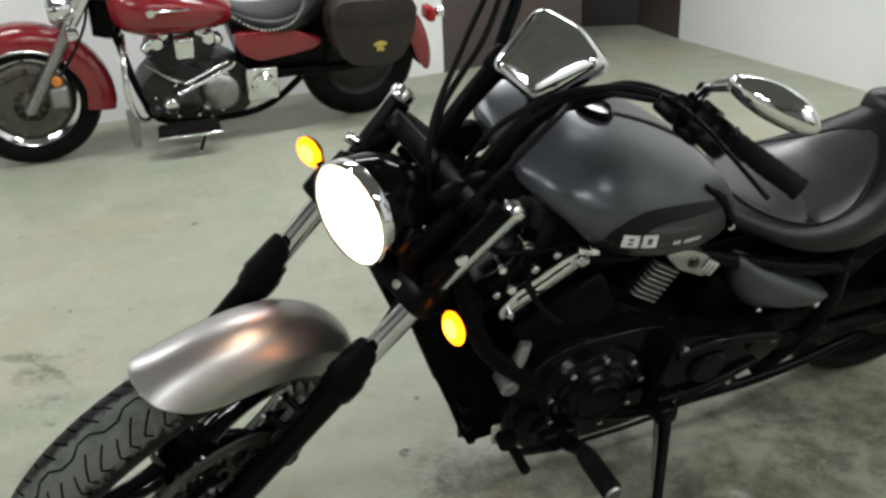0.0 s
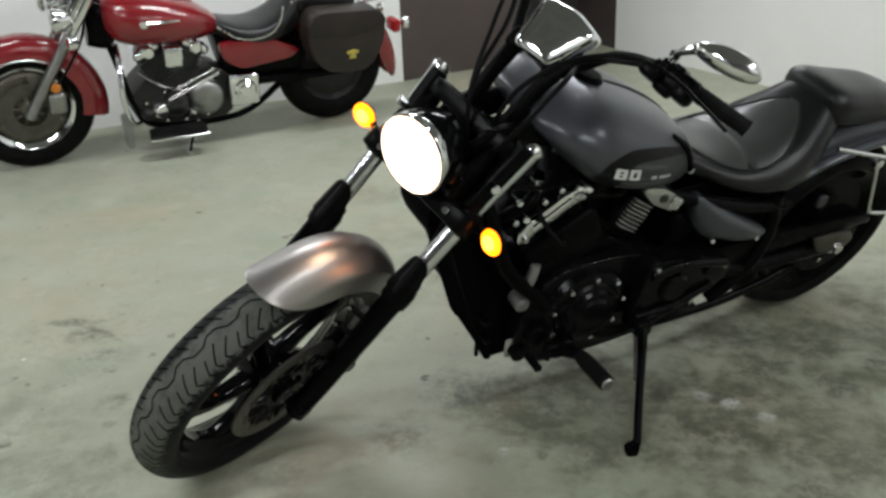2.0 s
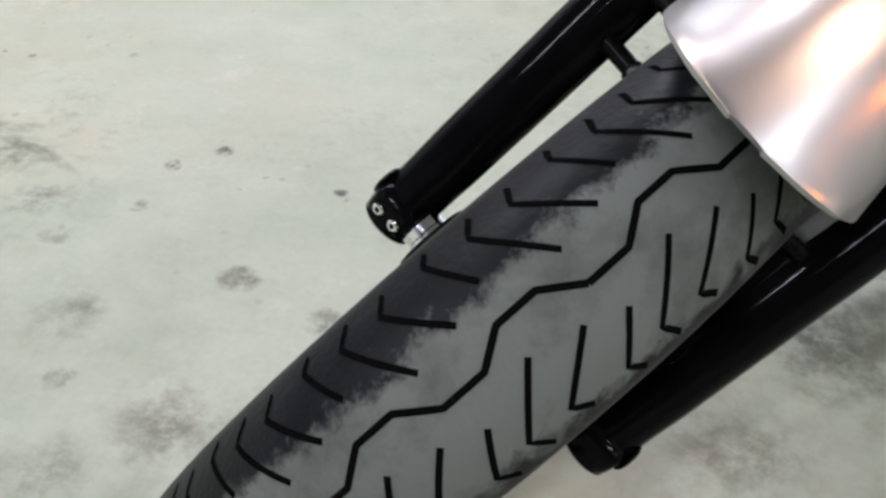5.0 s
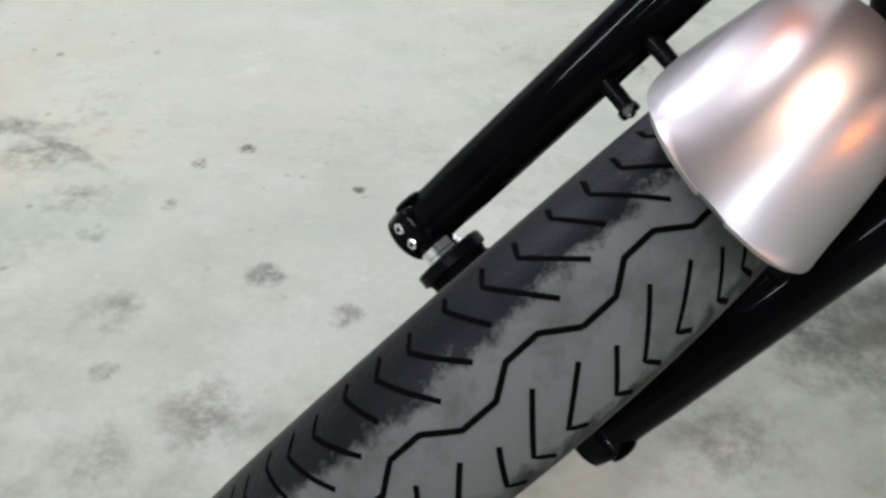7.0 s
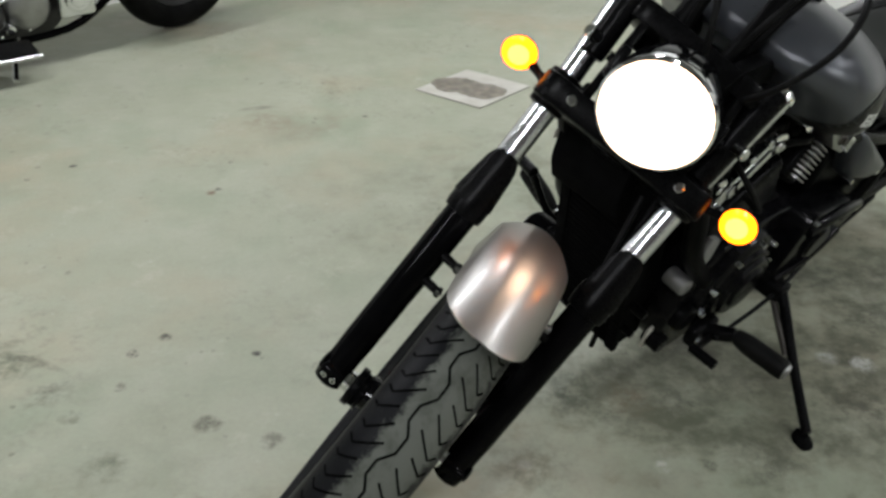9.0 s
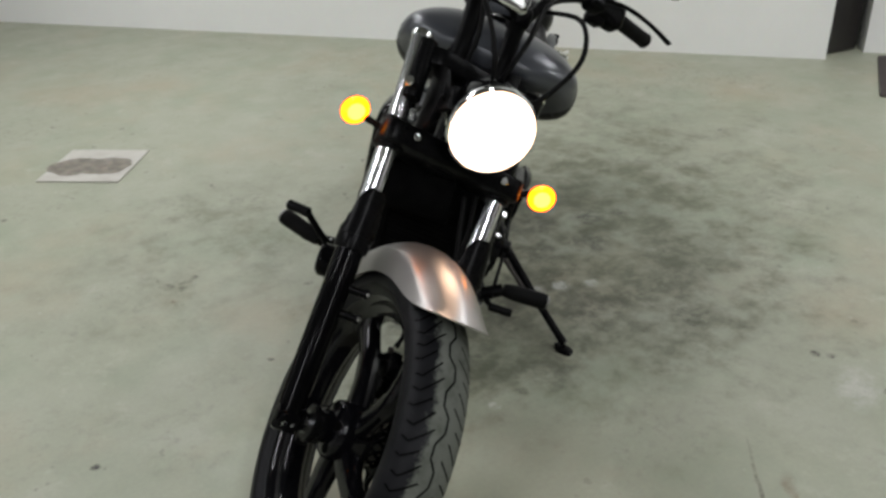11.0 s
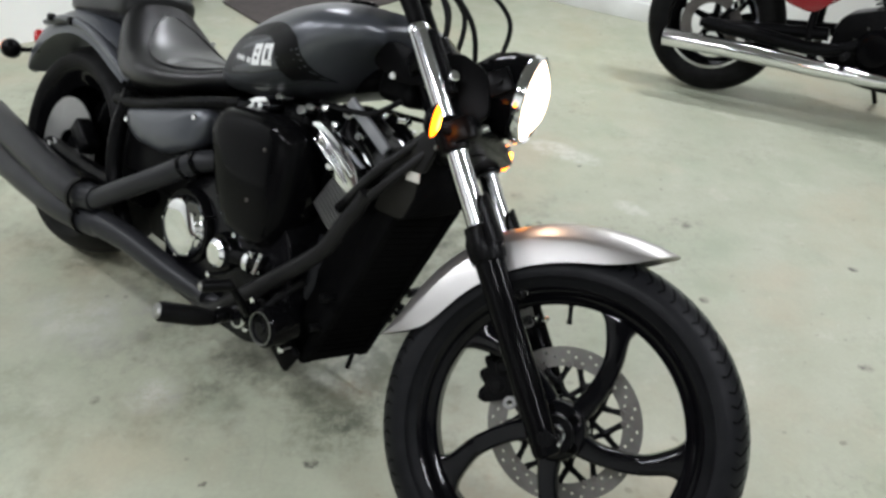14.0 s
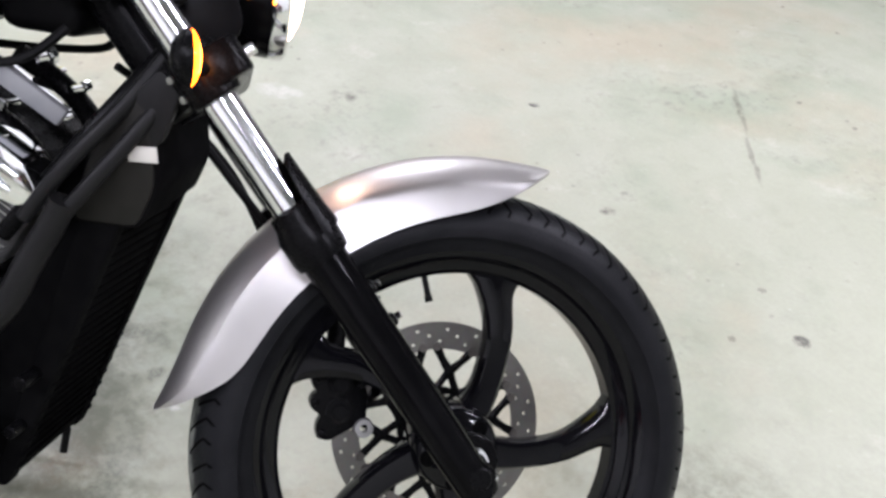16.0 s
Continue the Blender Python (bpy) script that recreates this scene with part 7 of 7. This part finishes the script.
part("rear_rail", tube([(-0.12, 0.14, 0.72), (-0.3, 0.15, 0.74), (-0.4, 0.1, 0.76), (-0.4, -0.1, 0.76), (-0.3, -0.15, 0.74), (-0.12, -0.14, 0.72)], 0.01, 10, 5), CHROME, red, "chrome rear rail")
for s in (-1, 1):
    part("rear_signal", lathe([(0.0, -0.04), (0.025, -0.03), (0.034, 0.0), (0.0, 0.01)], (-0.42, s * 0.17, 0.58), (-1, 0, 0), 20, closed=False), CHROME, red, "chrome rear signal housing")
# engine
ec = part("crankcase", prism(rounded([(0.62, 0.2), (0.62, 0.38), (0.72, 0.45), (1.06, 0.45), (1.16, 0.36), (1.16, 0.2), (1.06, 0.15), (0.68, 0.15)], 0.05), -0.115, 0.115, 0.02, seg=3), DARK_RIM, red, "dull alloy engine crankcase")
for x, z, r, mt in ((0.775, 0.285, 0.098, CAST), (0.94, 0.27, 0.07, DARK_ALLOY), (1.03, 0.25, 0.05, CHROME), (1.1, 0.24, 0.035, DARK_ALLOY), (0.87, 0.215, 0.03, CHROME)):
    part("engine_cover", lathe([(0.0, 0.06), (r * 0.6, 0.058), (r * 0.85, 0.045), (r, 0.02), (r, 0.0), (0.0, 0.0)], (x, 0.112, z), (0, 1, 0), 36, closed=False), mt, ec, "round polished engine cover")
part("shift_rod", rod((0.72, 0.2, 0.44), (1.0, 0.215, 0.33), 0.01, n=10), CHROME, ec)
part("shift_rod", rod((0.74, 0.2, 0.465), (0.96, 0.205, 0.38), 0.008, n=10), CHROME, ec)
part("oil_line", tube([(0.7, 0.16, 0.44), (0.86, 0.19, 0.37), (1.0, 0.18, 0.39), (1.12, 0.12, 0.47)], 0.007, 8, 5), CHROME, ec)
for x, z in ((0.56, 0.23), (0.56, 0.36), (0.74, 0.38), (0.78, 0.19), (0.9, 0.18), (1.0, 0.19), (1.1, 0.3), (1.0, 0.35), (0.92, 0.37)):
    part("case_bolt", rod((x, 0.125, z), (x, 0.14, z), 0.008, n=10, bev=0.002), CHROME, ec)
for sg in (-1, 1):
    m = Matrix.Translation((0.935, 0, 0.36)) @ pose(0, 0, 0, 0, 31 * sg, 0)
    cy = part("cylinder", block((0, 0, 0.12), (0.12, 0.2, 0.24), 0.02, seg=3), DARK_ALLOY, red, "finned alloy engine cylinder", m=m)
    for k in range(9):
        part("cooling_fin", prism(rounded([(-0.08, -0.13), (0.08, -0.13), (0.08, 0.13), (-0.08, 0.13)], 0.03, 3), 0.07 + k * 0.016, 0.076 + k * 0.016, 0, "xy"), DARK_ALLOY, cy, m=m)
    part("rocker_cover", joined(block((0, 0, 0.245), (0.16, 0.24, 0.055), 0.022, seg=3), rod((0, 0.11, 0.24), (0, 0.14, 0.24), 0.034, n=20, bev=0.008)), CHROME, cy, "chrome rocker cover", m=m)
part("frame_box", prism(rounded([(0.22, 0.3), (0.22, 0.6), (0.7, 0.6), (0.62, 0.3)], 0.03), -0.1, 0.1, 0.01), SATIN_BLACK, red, "black frame and battery box")
part("wheel_centre", lathe([(0.0, 0.03), (0.12, 0.03), (0.17, 0.02), (0.185, 0.0), (0.0, 0.0)], (0, 0, R_), (0, 1, 0), 40, closed=False), DARK_RIM, red)
part("swingarm", tube([(-0.02, 0.1, R_), (0.25, 0.11, 0.33), (0.5, 0.1, 0.34)], [0.025, 0.03, 0.03], 12, 3), SATIN_BLACK, red)
part("intake_cover", block((0.935, 0.13, 0.535), (0.1, 0.07, 0.115), 0.02, seg=3), CHROME, red, "square chrome intake cover")
part("battery_cover", joined(block((0.573, 0.155, 0.31), (0.165, 0.04, 0.175), 0.015, seg=3), rod((0.573, 0.17, 0.31), (0.573, 0.19, 0.31), 0.062, n=32, bev=0.008), rod((0.573, 0.185, 0.31), (0.573, 0.197, 0.31), 0.04, n=32, bev=0.006)), CHROME, red, "chrome cover with a round centre")
part("floorboard", joined(prism(rounded([(0.82, 0.2), (1.12, 0.2), (1.14, 0.33), (0.84, 0.35)], 0.03), 0.165, 0.185, 0.006, "xy")), RUBBER, red, "rubber floorboard with a chrome edge")
part("floorboard_edge", tube([(0.83, 0.352, 0.17), (0.98, 0.345, 0.17), (1.14, 0.334, 0.17)], 0.009, 10, 3), CHROME, red)
part("engine_guard", tube([(1.2, 0.05, 0.6), (1.22, 0.2, 0.58), (1.24, 0.3, 0.5), (1.24, 0.31, 0.38), (1.2, 0.25, 0.25), (1.14, 0.1, 0.18)], 0.013, 12, 6), CHROME, red, "curved chrome engine guard bar")
part("guard_flap", prism(rounded([(1.2, 0.3), (1.26, 0.31), (1.25, 0.12), (1.21, 0.1)], 0.02), 0.24, 0.25, 0.003), DULL_ALLOY, red, "grey guard plate")
part("frame_tube", tube([(1.28, 0.0, 0.8), (1.22, 0.08, 0.55), (1.16, 0.1, 0.3), (1.05, 0.11, 0.16), (0.6, 0.11, 0.15), (0.35, 0.11, 0.3)], 0.018, 12, 5), GLOSS_BLACK, red)
part("neck_cover", body(resample([(1.2, 0.05, 0.6, 0.8, 0.5), (1.25, 0.09, 0.58, 0.84, 0.5), (1.33, 0.06, 0.6, 0.86, 0.5)], 3), 20), GLOSS_BLACK, red)
part("headlamp", lathe([(0.0, -0.16), (0.05, -0.15), (0.09, -0.1), (0.105, -0.02), (0.105, 0.0), (0.0, 0.005)], (1.5, 0, 0.9), (1, 0, -0.05), 36, closed=False), CHROME, red, "large chrome headlamp")
for s in (-1, 1):
    part("passing_lamp", lathe([(0.0, -0.09), (0.03, -0.085), (0.055, -0.05), (0.062, 0.0), (0.05, 0.012), (0.0, 0.016)], (1.5, s * 0.2, 0.8), (1, 0, -0.05), 30, closed=False), CHROME, red, "chrome passing lamp")
    part("lamp_bracket", tube([(1.36, s * 0.1, 0.78), (1.42, s * 0.15, 0.76), (1.47, s * 0.2, 0.765)], 0.012, 10, 4), CHROME, red)
    part("turn_signal", lathe([(0.0, -0.05), (0.03, -0.04), (0.036, 0.0), (0.0, 0.01)], (1.45, s * 0.25, 0.7), (1, 0, 0), 24, closed=False), CHROME, red, "chrome turn signal")
    part("handlebar_half", tube([(1.27, 0, 0.95), (1.25, s * 0.12, 0.98), (1.15, s * 0.3, 1.03), (0.98, s * 0.42, 0.99)], 0.014, 12, 5), CHROME, red)
    part("grip", rod((1.04, s * 0.385, 1.01), (0.93, s * 0.45, 0.975), 0.019, n=16, bev=0.004), RUBBER, red)
    part("fork_cover", tube([(1.44, s * 0.1, 0.72), (1.36, s * 0.1, 0.84), (1.3, s * 0.1, 0.93)], 0.04, 16, 3), CHROME, red)
part("side_stand", tube([(0.84, 0.14, 0.16), (0.9, 0.24, 0.12), (0.95, 0.34, 0.075)], [0.014, 0.012, 0.012], 10, 3), CHROME, red, "steel side stand, folded out")
part("brake_hose", tube([(1.55, 0.12, 0.42), (1.45, 0.14, 0.55), (1.36, 0.12, 0.7), (1.32, 0.06, 0.85)], 0.007, 8, 5), RUBBER, red)

# ---- the black motorcycle on the other side ----
BLK = pose(2.75, 0.27, 0, -7, 0, -126)
blk = thing("black_motorcycle", BLK, "black motorcycle with a red side cover and long chrome exhausts", "motorcycle")
simple_wheel(blk, (0, 0, 0.32), 0.32, 0.07, 0.2, GLOSS_BLACK, RUBBER, 5, "black cast rear wheel")
part("rim_edge", lathe([(0.2, -0.05), (0.212, -0.052), (0.212, -0.056), (0.2, -0.056)], (0, 0, 0.32), (0, 1, 0), 48), CHROME, blk, "bright machined rim edge")
part("brake_disc", lathe([(0.09, -0.075), (0.14, -0.075), (0.14, -0.08), (0.09, -0.08)], (0, 0, 0.32), (0, 1, 0), 48), STEEL, blk)
simple_wheel(blk, (1.5, 0, 0.315), 0.315, 0.055, 0.235, CHROME, RUBBER, 5, "polished alloy front wheel with five spokes")
for s in (-1, 1):
    part("shock_spring", tube([(0.09 + 0.2 * t + 0.0, s * 0.13 + 0.024 * math.cos(t * 60), 0.4 + 0.27 * t + 0.024 * math.sin(t * 60)) for t in [k / 90 for k in range(91)]], 0.006, 6, 1), CHROME, blk, "coiled chrome shock absorber spring")
    part("shock_body", rod((0.05, s * 0.13, 0.345), (0.31, s * 0.13, 0.7), 0.013, n=14), SATIN_BLACK, blk)
    part("swingarm", tube([(-0.04, s * 0.1, 0.32), (0.25, s * 0.11, 0.34), (0.52, s * 0.1, 0.36)], [0.02, 0.026, 0.03], 12, 3), SATIN_BLACK, blk)
    part("side_cover", prism(rounded([(0.3, 0.48), (0.33, 0.62), (0.55, 0.64), (0.52, 0.5), (0.44, 0.44)], 0.04), s * 0.13, s * 0.18, 0.02, seg=3), RED_PAINT, blk, "glossy red side cover", angle=60)
    part("fork_leg", rod((1.51, s * 0.1, 0.29), (1.24, s * 0.1, 0.86), 0.026, n=18, bev=0.005), CAST, blk)
    part("frame_tube", tube([(0.45, s * 0.1, 0.55), (0.45, s * 0.12, 0.3), (0.6, s * 0.12, 0.2), (1.0, s * 0.12, 0.19), (1.15, s * 0.1, 0.4), (1.26, s * 0.04, 0.8)], 0.017, 12, 5), SATIN_BLACK, blk)
ex = part("exhaust_pipe", tube([(-0.17, -0.19, 0.24), (-0.05, -0.19, 0.24), (0.25, -0.185, 0.235), (0.6, -0.18, 0.22), (0.85, -0.16, 0.22), (1.0, -0.12, 0.3), (1.02, -0.08, 0.45)], [0.04, 0.042, 0.042, 0.036, 0.026, 0.022, 0.022], 20, 5), CHROME, blk, "long polished chrome exhaust")
part("exhaust_pipe", tube([(0.0, -0.17, 0.33), (0.2, -0.17, 0.32), (0.5, -0.165, 0.3), (0.66, -0.13, 0.35), (0.7, -0.08, 0.45)], [0.03, 0.034, 0.03, 0.022, 0.022], 18, 5), SATIN_BLACK, blk, "black upper exhaust")
part("exhaust_mouth", lathe([(0.04, 0.0), (0.043, 0.01), (0.034, 0.012), (0.0, 0.004)], (-0.172, -0.19, 0.24), (-1, 0, 0), 24, closed=False), GROOVE, ex)
eb = part("engine", prism(rounded([(0.52, 0.22), (0.55, 0.45), (0.72, 0.5), (1.0, 0.47), (1.1, 0.35), (1.05, 0.2), (0.7, 0.17)], 0.05), -0.13, 0.13, 0.02, seg=3), SATIN_BLACK, blk, "black engine block with chrome covers")
for x, z, r in ((0.72, 0.33, 0.085), (0.93, 0.3, 0.06)):
    part("engine_cover", lathe([(0.0, 0.05), (r * 0.8, 0.045), (r, 0.02), (r, 0.0), (0.0, 0.0)], (x, -0.125, z), (0, -1, 0), 32, closed=False), GLOSS_BLACK if r > 0.07 else CHROME, eb)
for k in range(9):
    a = 2 * math.pi * k / 9
    part("engine_bolt", rod((0.72 + 0.098 * math.cos(a), -0.13, 0.33 + 0.098 * math.sin(a)), (0.72 + 0.098 * math.cos(a), -0.142, 0.33 + 0.098 * math.sin(a)), 0.007, n=8), CHROME, eb)
for sg in (-1, 1):
    m = Matrix.Translation((0.8, 0, 0.42)) @ pose(0, 0, 0, 0, 24 * sg, 0)
    cy = part("cylinder", block((0, 0, 0.11), (0.12, 0.14, 0.22), 0.02, seg=3), SATIN_BLACK, blk, "black finned engine cylinder", m=m)
    for k in range(7):
        part("cooling_fin", prism(rounded([(-0.085, -0.1), (0.085, -0.1), (0.085, 0.1), (-0.085, 0.1)], 0.03, 3), 0.05 + k * 0.02, 0.057 + k * 0.02, 0, "xy"), FIN, cy, m=m)
part("fuel_tank", body(resample([(0.62, 0.06, 0.7, 0.76, 0.5), (0.7, 0.13, 0.68, 0.83, 0.5), (0.9, 0.18, 0.69, 0.9, 0.5), (1.1, 0.17, 0.71, 0.92, 0.5), (1.2, 0.08, 0.77, 0.89, 0.5)], 4), 28, 2.4), RED_PAINT, blk, "glossy red fuel tank", angle=70)
part("seat", body(resample([(0.0, 0.08, 0.68, 0.74, 0.5), (0.1, 0.13, 0.66, 0.78, 0.5), (0.35, 0.16, 0.65, 0.73, 0.5), (0.55, 0.13, 0.66, 0.73, 0.5), (0.66, 0.06, 0.69, 0.74, 0.5)], 4), 24, 2.8), LEATHER, blk, "black seat")
polar_fender(blk, "rear_fender", (0, 0, 0.32), [(50, 0.37, 0.31, 0.08), (90, 0.38, 0.3, 0.085), (130, 0.39, 0.31, 0.085), (150, 0.4, 0.34, 0.07), (156, 0.4, 0.37, 0.04)], GLOSS_BLACK, "black rear fender")
polar_fender(blk, "front_fender", (1.5, 0, 0.315), [(40, 0.345, 0.32, 0.04), (50, 0.345, 0.3, 0.07), (90, 0.35, 0.29, 0.072), (140, 0.35, 0.3, 0.07), (160, 0.35, 0.33, 0.04)], GLOSS_BLACK, "black front fender")
part("foot_peg", rod((0.62, -0.16, 0.3), (0.62, -0.3, 0.3), 0.014, n=12, bev=0.002), RUBBER, blk)
part("headlamp", lathe([(0.0, -0.12), (0.06, -0.09), (0.085, 0.0), (0.0, 0.01)], (1.36, 0, 0.86), (1, 0, 0), 30, closed=False), CHROME, blk)
part("side_stand", tube([(0.7, 0.12, 0.19), (0.73, 0.2, 0.12), (0.75, 0.27, 0.045)], 0.011, 10, 3), SATIN_BLACK, blk)

# black bin by the grey wall
bin_ = thing("waste_bin", pose(1.55, -1.75, 0), "round black plastic waste bin standing on the floor", "bin")
part("bin_body", lathe([(0.0, 0.004), (0.2, 0.004), (0.215, 0.02), (0.26, 0.6), (0.275, 0.6), (0.275, 0.63), (0.25, 0.63), (0.2, 0.03), (0.0, 0.03)], (0, 0, 0), (0, 0, 1), 40, closed=False), RUBBER, bin_)
